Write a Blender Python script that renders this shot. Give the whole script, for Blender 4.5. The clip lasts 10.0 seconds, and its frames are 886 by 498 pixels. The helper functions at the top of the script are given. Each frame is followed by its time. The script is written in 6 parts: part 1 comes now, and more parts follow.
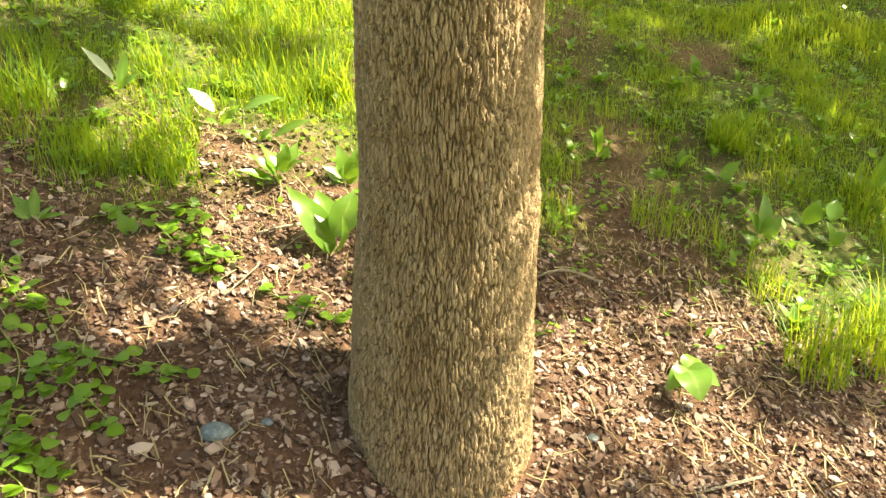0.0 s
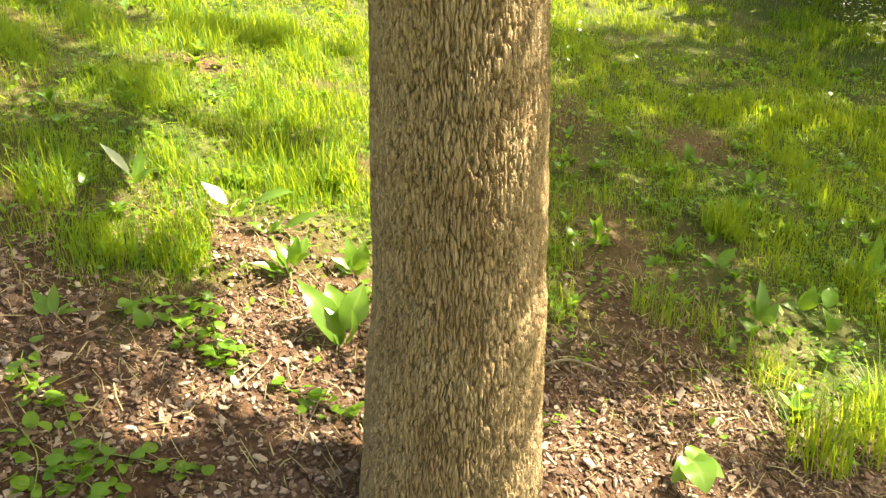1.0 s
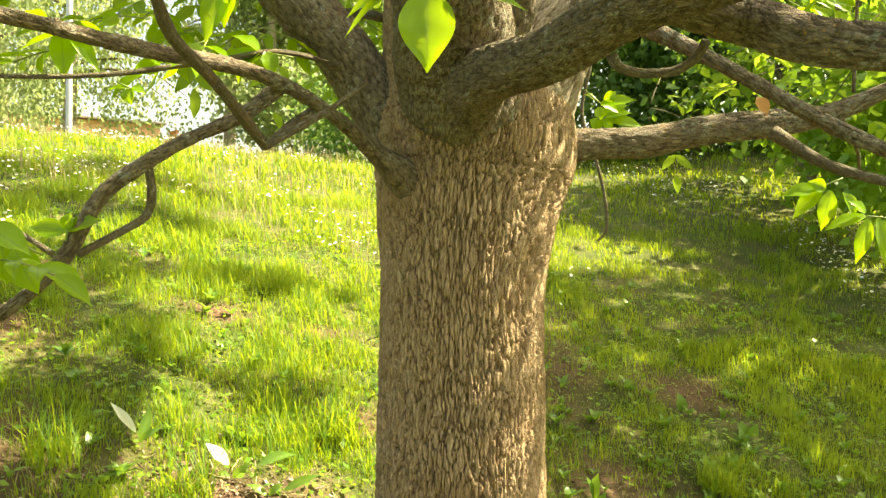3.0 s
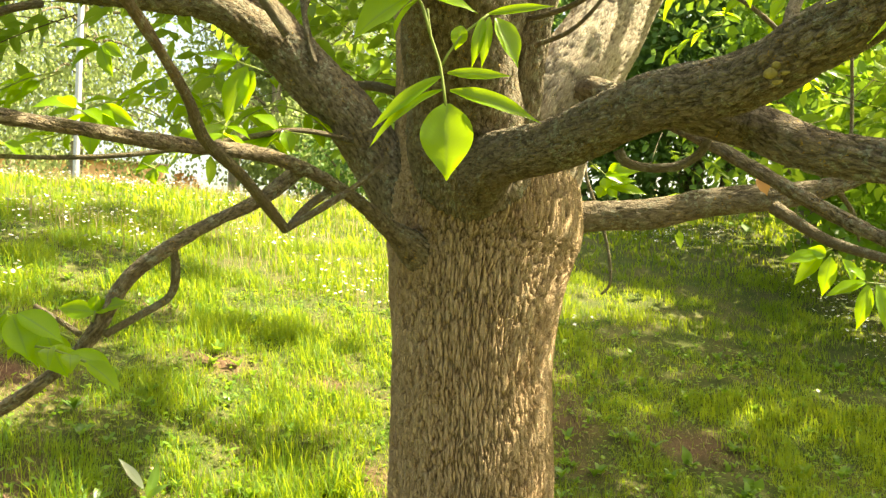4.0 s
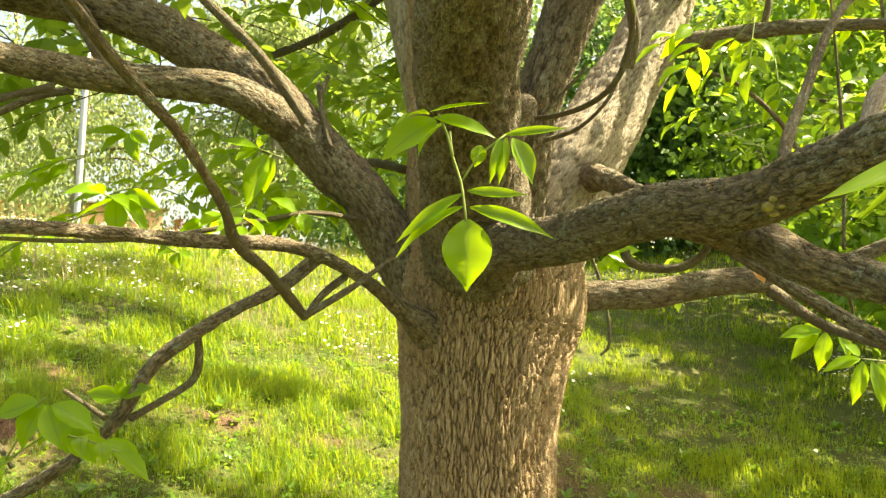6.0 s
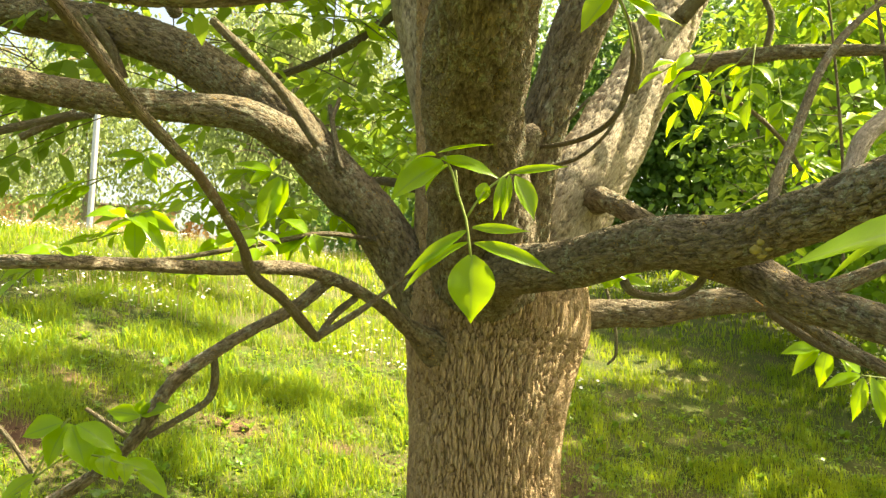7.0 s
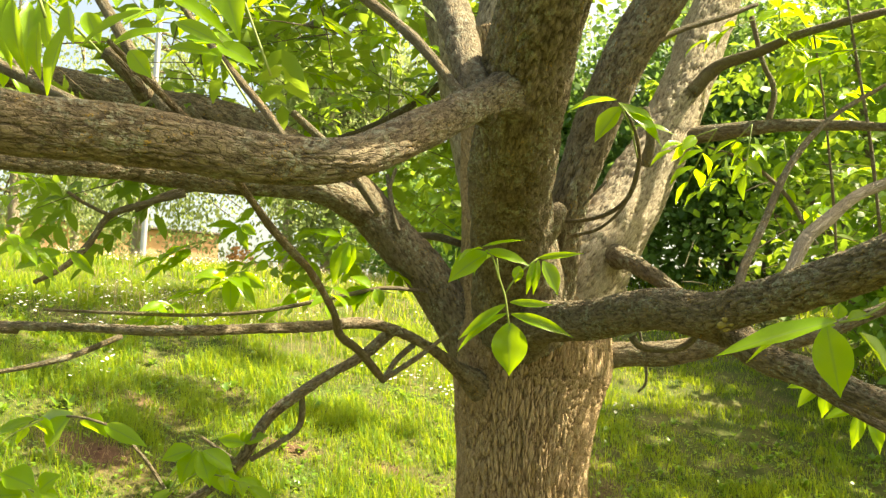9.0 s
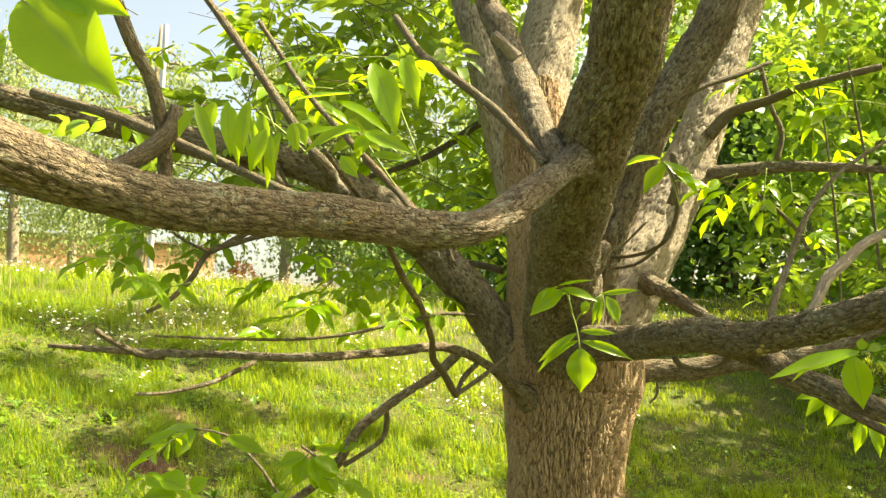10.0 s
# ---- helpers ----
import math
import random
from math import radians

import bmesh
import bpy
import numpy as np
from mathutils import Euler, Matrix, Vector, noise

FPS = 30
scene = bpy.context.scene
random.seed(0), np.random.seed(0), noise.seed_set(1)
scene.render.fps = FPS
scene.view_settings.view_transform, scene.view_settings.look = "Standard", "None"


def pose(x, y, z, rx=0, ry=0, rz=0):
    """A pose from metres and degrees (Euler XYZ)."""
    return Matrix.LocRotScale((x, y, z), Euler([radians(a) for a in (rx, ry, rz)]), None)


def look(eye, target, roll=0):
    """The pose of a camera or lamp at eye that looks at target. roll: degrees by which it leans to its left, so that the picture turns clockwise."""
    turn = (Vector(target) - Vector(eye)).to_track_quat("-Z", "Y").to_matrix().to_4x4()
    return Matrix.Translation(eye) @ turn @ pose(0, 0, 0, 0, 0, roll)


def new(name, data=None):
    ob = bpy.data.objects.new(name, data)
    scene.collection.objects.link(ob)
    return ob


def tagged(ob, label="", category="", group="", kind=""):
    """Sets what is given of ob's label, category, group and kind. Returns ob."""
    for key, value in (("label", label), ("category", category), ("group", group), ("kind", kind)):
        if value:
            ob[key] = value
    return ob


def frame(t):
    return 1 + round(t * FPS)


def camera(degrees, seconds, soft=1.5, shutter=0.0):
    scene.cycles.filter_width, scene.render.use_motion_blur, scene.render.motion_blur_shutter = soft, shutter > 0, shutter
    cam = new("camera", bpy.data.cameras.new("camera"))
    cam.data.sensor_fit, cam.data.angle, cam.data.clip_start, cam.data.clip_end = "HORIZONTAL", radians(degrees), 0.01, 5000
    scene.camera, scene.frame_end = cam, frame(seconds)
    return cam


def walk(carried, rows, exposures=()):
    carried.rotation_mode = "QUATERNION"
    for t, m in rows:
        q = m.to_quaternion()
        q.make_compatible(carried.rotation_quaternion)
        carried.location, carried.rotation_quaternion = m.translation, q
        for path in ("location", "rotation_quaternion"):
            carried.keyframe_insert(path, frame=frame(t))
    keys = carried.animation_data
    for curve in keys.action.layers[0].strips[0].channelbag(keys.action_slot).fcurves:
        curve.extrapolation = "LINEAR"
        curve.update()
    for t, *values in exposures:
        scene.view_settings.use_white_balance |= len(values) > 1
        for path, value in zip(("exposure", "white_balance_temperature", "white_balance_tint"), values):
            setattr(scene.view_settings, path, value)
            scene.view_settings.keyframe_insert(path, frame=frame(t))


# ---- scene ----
cam = camera(57.8, 10.0, soft=1.4)
PATH = [
    (0, (0.033, 0.061, 1.069), (-0.016, 1.931, 0.361), -0.0),
    (0.5, (0.025, 0.044, 1.098), (-0.019, 1.936, 0.454), -0.0),
    (1, (0.007, 0.021, 1.145), (-0.035, 1.946, 0.603), -0.1),
    (1.5, (-0.008, -0.007, 1.213), (-0.047, 1.953, 0.819), -0.1),
    (2, (-0.011, -0.03, 1.263), (-0.047, 1.955, 1.024), 0.1),
    (2.5, (-0.008, -0.05, 1.296), (-0.044, 1.946, 1.17), 0.4),
    (3, (-0.009, -0.069, 1.33), (-0.042, 1.93, 1.306), 0.7),
    (3.2, (-0.013, -0.077, 1.341), (-0.049, 1.922, 1.358), 0.7),
    (4.3, (-0.035, -0.135, 1.409), (-0.072, 1.862, 1.509), 0.9),
    (4.5, (-0.043, -0.151, 1.419), (-0.071, 1.845, 1.549), 1.0),
    (5, (-0.054, -0.166, 1.443), (-0.087, 1.826, 1.614), 1.2),
    (6.5, (-0.053, -0.193, 1.469), (-0.084, 1.798, 1.656), 1.5),
    (7, (-0.049, -0.228, 1.492), (-0.104, 1.762, 1.681), 1.7),
    (7.5, (-0.046, -0.291, 1.509), (-0.142, 1.697, 1.705), 1.8),
    (8, (-0.033, -0.361, 1.519), (-0.146, 1.625, 1.732), 1.8),
    (8.5, (-0.036, -0.436, 1.523), (-0.19, 1.547, 1.736), 1.8),
    (9, (-0.053, -0.538, 1.542), (-0.203, 1.442, 1.776), 1.7),
    (9.5, (-0.109, -0.67, 1.546), (-0.248, 1.308, 1.804), 1.4),
    (10, (-0.207, -0.815, 1.56), (-0.334, 1.164, 1.821), 1.3),
]
walk(cam, [(t, look(eye, target, roll)) for t, eye, target, roll in PATH],
     exposures=[(0.0, 2.18, 8500, 2), (2.0, 2.18, 8800, 3), (5.0, 2.06, 9000, 4), (7.5, 1.98, 9000, 4), (10.0, 1.82, 9000, 4)])

# ---- light ----
SUN_AZ, SUN_EL = 78.0, 52.0  # degrees: azimuth clockwise from +y, elevation
sun_dir = Vector((math.sin(radians(SUN_AZ)) * math.cos(radians(SUN_EL)),
                  math.cos(radians(SUN_AZ)) * math.cos(radians(SUN_EL)), math.sin(radians(SUN_EL))))
world = bpy.data.worlds.new("sky")
scene.world = world
world.use_nodes = True
wn = world.node_tree.nodes
sky = wn.new("ShaderNodeTexSky")
sky.sky_type, sky.sun_disc = "NISHITA", False
sky.sun_elevation, sky.sun_rotation = radians(SUN_EL), radians(SUN_AZ)
sky.air_density, sky.dust_density, sky.ozone_density = 1.0, 5.0, 0.3
world.node_tree.links.new(sky.outputs[0], wn["Background"].inputs[0])
wn["Background"].inputs[1].default_value = 0.118
sun = new("sun", bpy.data.lights.new("sun", "SUN"))
sun.data.energy, sun.data.angle, sun.data.color = 5.0, radians(0.53), (1.0, 0.97, 0.91)
sun.matrix_world = look(sun_dir * 40, (0, 0, 0))

rng = np.random.default_rng(7)


# ---- materials ----
def material(name):
    m = bpy.data.materials.new(name)
    m.use_nodes = True
    n = m.node_tree.nodes
    return m, n, m.node_tree.links, n["Principled BSDF"]


def node(n, kind, **values):
    made = n.new(kind)
    for key, value in values.items():
        made.inputs[key].default_value = value
    return made


def ramp(n, l, source, stops):
    r = n.new("ShaderNodeValToRGB")
    e = r.color_ramp.elements
    while len(e) < len(stops):
        e.new(0.5)
    for i, (at, c) in enumerate(stops):
        e[i].position, e[i].color = at, (*c, 1)
    l.new(source, r.inputs[0])
    return r.outputs[0]


def mix(n, l, fac, a, b, blend="MIX"):
    m = n.new("ShaderNodeMix")
    m.data_type, m.blend_type = "RGBA", blend
    for value, i in ((fac, 0), (a, 6), (b, 7)):
        if isinstance(value, bpy.types.NodeSocket):
            l.new(value, m.inputs[i])
        elif i == 0:
            m.inputs[0].default_value = value
        else:
            m.inputs[i].default_value = (*value, 1)
    return m.outputs[2]


def attribute(n, name):
    a = n.new("ShaderNodeAttribute")
    a.attribute_name = name
    return a


def noise_tex(n, l, vector, scale, detail=4.0, rough=0.6):
    t = node(n, "ShaderNodeTexNoise", Scale=scale, Detail=detail, Roughness=rough)
    if vector:
        l.new(vector, t.inputs["Vector"])
    return t


def scaled(n, l, vector, by):
    m = n.new("ShaderNodeMapping")
    m.inputs["Scale"].default_value = by
    l.new(vector, m.inputs["Vector"])
    return m.outputs[0]


def bump(n, l, bsdf, height, strength, distance):
    b = node(n, "ShaderNodeBump", Strength=strength, Distance=distance)
    l.new(height, b.inputs["Height"])
    l.new(b.outputs[0], bsdf.inputs["Normal"])


def cracks(n, l, co, warp, across, along, lo, hi):
    """Thin dark cracks between long bark plates: 0 in a crack, 1 on a plate."""
    v = node(n, "ShaderNodeTexVoronoi", Scale=across)
    v.feature = "DISTANCE_TO_EDGE"
    add = n.new("ShaderNodeVectorMath")
    add.operation = "MULTIPLY_ADD"
    l.new(warp, add.inputs[0])
    add.inputs[1].default_value = (2.0 / across, 2.0 / across, 3.0 / across)
    l.new(scaled(n, l, co, (1, 1, along)), add.inputs[2])
    l.new(add.outputs[0], v.inputs["Vector"])
    return ramp(n, l, v.outputs["Distance"], [(lo, (0, 0, 0)), (hi, (1, 1, 1))])


def bark_material(name, dark, mid, pale, lichen, stretch, plates, crack, tall=0.15, warmth=0.35):
    m, n, l, bsdf = material(name)
    co = attribute(n, "bark").outputs["Vector"]
    ridge = attribute(n, "ridge").outputs["Fac"]
    warp = noise_tex(n, l, scaled(n, l, co, (1, 1, 0.4)), plates * 0.55, 4, 0.62).outputs["Color"]
    fine = noise_tex(n, l, scaled(n, l, co, (1, 1, stretch)), 260, 6, 0.72)
    grain = noise_tex(n, l, scaled(n, l, co, (1, 1, stretch * 0.6)), 620, 3, 0.6)
    broad = noise_tex(n, l, scaled(n, l, co, (1, 1, 0.5)), 9, 4, 0.6)
    gaps = cracks(n, l, co, warp, plates, tall, 0.012, 0.125)
    gaps = mix(n, l, 0.3, gaps, mix(n, l, 1.0, gaps, cracks(n, l, co, warp, plates * 2.1, tall * 1.4, 0.0, 0.13), "MULTIPLY"))
    col = ramp(n, l, ridge, [(0.06, dark), (0.34, mid), (0.8, pale)])
    col = mix(n, l, 0.36, col, ramp(n, l, fine.outputs[0], [(0.30, dark), (0.43, mid), (0.58, pale)]))
    col = mix(n, l, 0.25, col, ramp(n, l, grain.outputs[0], [(0.4, dark), (0.6, pale)]))
    warm = ramp(n, l, broad.outputs[0], [(0.5, (0, 0, 0)), (0.68, (1, 1, 1))])
    col = mix(n, l, mix(n, l, 1.0, warm, (warmth, warmth, warmth), "MULTIPLY"), col, (0.27, 0.15, 0.06))
    col = mix(n, l, crack, col, mix(n, l, gaps, dark, col))
    spots = noise_tex(n, l, co, 75, 6, 0.75)
    where = noise_tex(n, l, co, 14, 3, 0.5)
    mask = mix(n, l, 1.0, ramp(n, l, spots.outputs[0], [(0.50, (0, 0, 0)), (0.58, (1, 1, 1))]),
               ramp(n, l, where.outputs[0], [(0.42, (0, 0, 0)), (0.58, (1, 1, 1))]), "MULTIPLY")
    mask = mix(n, l, 1.0, mask, (lichen, lichen, lichen), "MULTIPLY")
    col = mix(n, l, mask, col, ramp(n, l, grain.outputs[0], [(0.35, (0.22, 0.24, 0.15)), (0.65, (0.46, 0.48, 0.36))]))
    speck = noise_tex(n, l, co, 230, 3, 0.6)
    patch = noise_tex(n, l, co, 22, 3, 0.6)
    mask = mix(n, l, 1.0, ramp(n, l, speck.outputs[0], [(0.60, (0, 0, 0)), (0.66, (1, 1, 1))]),
               ramp(n, l, patch.outputs[0], [(0.50, (0, 0, 0)), (0.60, (lichen, lichen, lichen))]), "MULTIPLY")
    col = mix(n, l, mask, col, (0.50, 0.30, 0.045))
    l.new(col, bsdf.inputs["Base Color"])
    bsdf.inputs["Roughness"].default_value = 0.85
    bsdf.inputs["Specular IOR Level"].default_value = 0.3
    both = mix(n, l, 0.35, fine.outputs[0], grain.outputs[0])
    bump(n, l, bsdf, mix(n, l, 0.35 + 0.45 * crack, both, gaps), 1.0, 0.008)
    return m


def leafy(name, low, high, through_col, share=0.5, gloss=0.45, veins=True):
    """Thin green blade or leaf, part of whose light comes through it."""
    m, n, l, bsdf = material(name)
    rnd = n.new("ShaderNodeNewGeometry").outputs["Random Per Island"]
    col = ramp(n, l, rnd, [(0.05, low), (0.95, high)])
    glow = mix(n, l, 0.35, through_col, col)
    if veins:
        uv = attribute(n, "blade").outputs["Vector"]
        sep = n.new("ShaderNodeSeparateXYZ")
        l.new(uv, sep.inputs[0])
        rib = ramp(n, l, sep.outputs[0], [(0.0, (1, 1, 1)), (0.07, (0, 0, 0))])
        side = node(n, "ShaderNodeTexWave", Scale=5.5, Distortion=0.6)
        side.bands_direction = "DIAGONAL"
        l.new(scaled(n, l, uv, (1, 1, 0)), side.inputs["Vector"])
        line = ramp(n, l, side.outputs["Fac"], [(0.80, (0, 0, 0)), (0.97, (0.10, 0.10, 0.10))])
        vein = mix(n, l, 1.0, rib, line, "ADD")
        col = mix(n, l, mix(n, l, 1.0, vein, (0.6, 0.6, 0.6), "MULTIPLY"), col, (0.36, 0.46, 0.13))
        glow = mix(n, l, mix(n, l, 1.0, vein, (0.55, 0.55, 0.55), "MULTIPLY"), glow, low)
        blot = noise_tex(n, l, None, 60, 3)
        col = mix(n, l, 0.25, col, ramp(n, l, blot.outputs[0], [(0.35, low), (0.65, high)]))
        bump(n, l, bsdf, side.outputs["Fac"], 0.1, 0.001)
    l.new(col, bsdf.inputs["Base Color"])
    bsdf.inputs["Roughness"].default_value = gloss
    bsdf.inputs["Specular IOR Level"].default_value = 0.4
    tr = n.new("ShaderNodeBsdfTranslucent")
    l.new(glow, tr.inputs["Color"])
    both = n.new("ShaderNodeMixShader")
    both.inputs[0].default_value = share
    l.new(bsdf.outputs[0], both.inputs[1])
    l.new(tr.outputs[0], both.inputs[2])
    l.new(both.outputs[0], n["Material Output"].inputs["Surface"])
    return m


def plain(name, stops, scale, rough, relief=0.0, distance=0.003, by="noise"):
    m, n, l, bsdf = material(name)
    co = n.new("ShaderNodeTexCoord").outputs["Object"]
    t = noise_tex(n, l, co, scale, 6, 0.65)
    col = ramp(n, l, t.outputs[0], stops)
    if by == "island":
        rnd = n.new("ShaderNodeNewGeometry").outputs["Random Per Island"]
        col = mix(n, l, 0.4, ramp(n, l, rnd, stops), col)
    if by == "object":
        rnd = n.new("ShaderNodeObjectInfo").outputs["Random"]
        col = mix(n, l, 0.4, ramp(n, l, rnd, stops), col)
    l.new(col, bsdf.inputs["Base Color"])
    bsdf.inputs["Roughness"].default_value = rough
    bsdf.inputs["Specular IOR Level"].default_value = 0.3
    if relief:
        bump(n, l, bsdf, t.outputs[0], relief, distance)
    return m


TRUNK_BARK = bark_material("trunk_bark", (0.04, 0.02, 0.009), (0.41, 0.265, 0.13), (0.64, 0.46, 0.265), 0.2, 0.2, 170, 0.22, 0.25, 0.5)
# Grey-tan bark, and paler on the sunlit limbs: that light is in the colour.
SUNLIT_BARK = bark_material("sunlit_bark", (0.05, 0.036, 0.022), (0.37, 0.29, 0.185), (0.64, 0.55, 0.40), 0.3, 0.2, 170, 0.22, 0.25, 0.12)
# Darker for the remaining limbs, whose shade is partly in the colour.
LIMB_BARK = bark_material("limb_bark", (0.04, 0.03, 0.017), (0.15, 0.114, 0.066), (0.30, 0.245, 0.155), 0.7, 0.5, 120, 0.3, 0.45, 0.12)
TWIG_BARK = bark_material("twig_bark", (0.06, 0.046, 0.024), (0.13, 0.103, 0.056), (0.25, 0.21, 0.13), 0.5, 0.5, 200, 0.25)
DEAD_WOOD = bark_material("dead_wood", (0.20, 0.16, 0.10), (0.34, 0.28, 0.20), (0.48, 0.42, 0.32), 0.2, 0.3, 160, 0.3)
LEAF = leafy("tree_leaf", (0.12, 0.26, 0.01), (0.21, 0.39, 0.018), (0.62, 0.84, 0.035), 0.55, 0.24)
CANOPY_LEAF = leafy("canopy_leaf", (0.09, 0.19, 0.02), (0.19, 0.30, 0.035), (0.42, 0.58, 0.05), 0.5, 0.45, veins=False)
WEED_LEAF = leafy("weed_leaf", (0.07, 0.17, 0.025), (0.16, 0.28, 0.045), (0.42, 0.62, 0.05), 0.4, 0.27)
CREEPER_LEAF = leafy("creeper_leaf", (0.09, 0.20, 0.02), (0.18, 0.32, 0.03), (0.44, 0.62, 0.05), 0.45, 0.4, veins=False)
GRASS = leafy("grass_blade", (0.035, 0.15, 0.012), (0.125, 0.25, 0.02), (0.62, 0.68, 0.045), 0.55, 0.5, veins=False)
# Near-white leaf colour standing in for the sun's glint on a glossy leaf.
GLINT_LEAF = leafy("glint_leaf", (0.5, 0.56, 0.40), (0.62, 0.66, 0.52), (0.5, 0.56, 0.3), 0.3, 0.25)
STRAW = leafy("dry_grass", (0.28, 0.22, 0.10), (0.45, 0.38, 0.20), (0.5, 0.42, 0.2), 0.35, 0.7, veins=False)
LIME_LEAF = leafy("bush_leaf", (0.12, 0.24, 0.025), (0.17, 0.30, 0.035), (0.30, 0.46, 0.035), 0.45, 0.45, veins=False)
HEDGE_LEAF = leafy("hedge_leaf", (0.065, 0.15, 0.04), (0.12, 0.235, 0.06), (0.28, 0.44, 0.08), 0.45, 0.5, veins=False)
# Pale foliage green; distance haze is put into this colour as well.
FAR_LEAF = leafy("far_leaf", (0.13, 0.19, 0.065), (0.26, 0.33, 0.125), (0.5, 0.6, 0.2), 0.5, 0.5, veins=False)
CHIP = plain("bark_chip", [(0.2, (0.055, 0.031, 0.02)), (0.5, (0.155, 0.093, 0.062)), (0.74, (0.28, 0.185, 0.137)), (0.95, (0.55, 0.44, 0.36))], 45, 0.8, 0.8, 0.004, "island")
CHIP_SINGLE = plain("bark_chip_single", [(0.2, (0.05, 0.03, 0.02)), (0.5, (0.15, 0.095, 0.064)), (0.72, (0.28, 0.195, 0.145)), (0.92, (0.56, 0.48, 0.40))], 45, 0.8, 0.8, 0.004, "object")
CRUMB = plain("soil_crumb", [(0.25, (0.03, 0.016, 0.01)), (0.55, (0.11, 0.06, 0.04)), (0.85, (0.28, 0.175, 0.12))], 60, 0.95, 0.5, 0.003, "island")
STONE = plain("grey_stone", [(0.3, (0.07, 0.09, 0.10)), (0.55, (0.14, 0.165, 0.17)), (0.75, (0.30, 0.32, 0.30))], 60, 0.8, 0.5)
PETAL = plain("petal", [(0.3, (0.74, 0.74, 0.70)), (0.7, (0.86, 0.86, 0.84))], 30, 0.6)
POLLEN = plain("flower_centre", [(0.3, (0.6, 0.42, 0.03)), (0.7, (0.8, 0.6, 0.06))], 90, 0.8)
PLASTER = plain("tan_plaster", [(0.3, (0.58, 0.34, 0.19)), (0.7, (0.70, 0.43, 0.26))], 1.2, 0.9, 0.3, 0.004)
ROOF = plain("roof_edge", [(0.3, (0.16, 0.13, 0.11)), (0.7, (0.24, 0.19, 0.15))], 3, 0.8)
ZINC = plain("galvanised", [(0.3, (0.42, 0.43, 0.44)), (0.7, (0.58, 0.59, 0.60))], 14, 0.45)
ZINC.node_tree.nodes["Principled BSDF"].inputs["Metallic"].default_value = 0.6
RUST = leafy("orange_foliage", (0.42, 0.19, 0.06), (0.60, 0.33, 0.12), (0.70, 0.36, 0.12), 0.5, 0.6, veins=False)


def ground_material():
    m, n, l, bsdf = material("soil_and_sward")
    co = n.new("ShaderNodeTexCoord").outputs["Object"]
    soil_mask = attribute(n, "soil").outputs["Fac"]
    small, big = noise_tex(n, l, co, 55, 8, 0.7), noise_tex(n, l, co, 4, 5, 0.6)
    soil = ramp(n, l, small.outputs[0], [(0.25, (0.025, 0.013, 0.008)), (0.5, (0.085, 0.046, 0.028)), (0.78, (0.24, 0.15, 0.10))])
    soil = mix(n, l, 0.4, soil, ramp(n, l, big.outputs[0], [(0.35, (0.085, 0.045, 0.027)), (0.65, (0.22, 0.125, 0.08))]))
    sward = ramp(n, l, small.outputs[0], [(0.3, (0.025, 0.045, 0.008)), (0.5, (0.06, 0.09, 0.02)), (0.7, (0.14, 0.135, 0.05))])
    sward = mix(n, l, 0.45, sward, ramp(n, l, big.outputs[0], [(0.38, (0.045, 0.075, 0.012)), (0.62, (0.15, 0.115, 0.055))]))
    l.new(mix(n, l, soil_mask, sward, soil), bsdf.inputs["Base Color"])
    bsdf.inputs["Roughness"].default_value = 0.95
    bsdf.inputs["Specular IOR Level"].default_value = 0.15
    bump(n, l, bsdf, small.outputs[0], 0.9, 0.012)
    return m


GROUND = ground_material()


# ---- mesh helpers ----
def mesh_data(name, verts, faces, mat, smooth=True, **attributes):
    """A mesh from an array of places and a list of arrays of triangles or quads."""
    me = bpy.data.meshes.new(name)
    faces = [np.asarray(f, dtype=np.int32) for f in faces if len(f)]
    verts = np.asarray(verts, dtype=np.float32)
    me.vertices.add(len(verts))
    me.vertices.foreach_set("co", verts.ravel())
    loops = np.concatenate([f.ravel() for f in faces])
    counts = np.concatenate([np.full(len(f), f.shape[1], dtype=np.int32) for f in faces])
    me.loops.add(len(loops))
    me.loops.foreach_set("vertex_index", loops)
    me.polygons.add(len(counts))
    me.polygons.foreach_set("loop_start", np.concatenate([[0], np.cumsum(counts)[:-1]]).astype(np.int32))
    me.polygons.foreach_set("use_smooth", np.full(len(counts), smooth))
    for key, values in attributes.items():
        values = np.asarray(values, dtype=np.float32)
        if values.ndim == 2:
            me.attributes.new(key, "FLOAT_VECTOR", "POINT").data.foreach_set("vector", values.ravel())
        else:
            me.attributes.new(key, "FLOAT", "POINT").data.foreach_set("value", values)
    me.materials.append(mat)
    me.update(calc_edges=True)
    me.validate()
    return me


def part(name, me, parent=None, label=""):
    ob = new(name, me)
    ob.parent = parent
    return tagged(ob, label)


def thing(name, at, label, category, group="", kind=""):
    ob = new(name)
    ob.location = at
    ob.empty_display_size = 0.05
    return tagged(ob, label, category, group, kind)


class Pile:
    """Gathers many pieces into one mesh."""

    def __init__(self):
        self.v, self.q, self.t, self.a, self.n = [], [], [], [], 0

    def add(self, v, quads=(), tris=(), a=None):
        self.v.append(np.asarray(v, dtype=float))
        if len(quads):
            self.q.append(np.asarray(quads) + self.n)
        if len(tris):
            self.t.append(np.asarray(tris) + self.n)
        if a is not None:
            self.a.append(np.asarray(a))
        self.n += len(v)

    def data(self, name, mat, key="", smooth=True):
        faces = [np.concatenate(f) for f in (self.q, self.t) if f]
        extra = {key: np.concatenate(self.a)} if key else {}
        return mesh_data(name, np.concatenate(self.v), faces, mat, smooth, **extra)


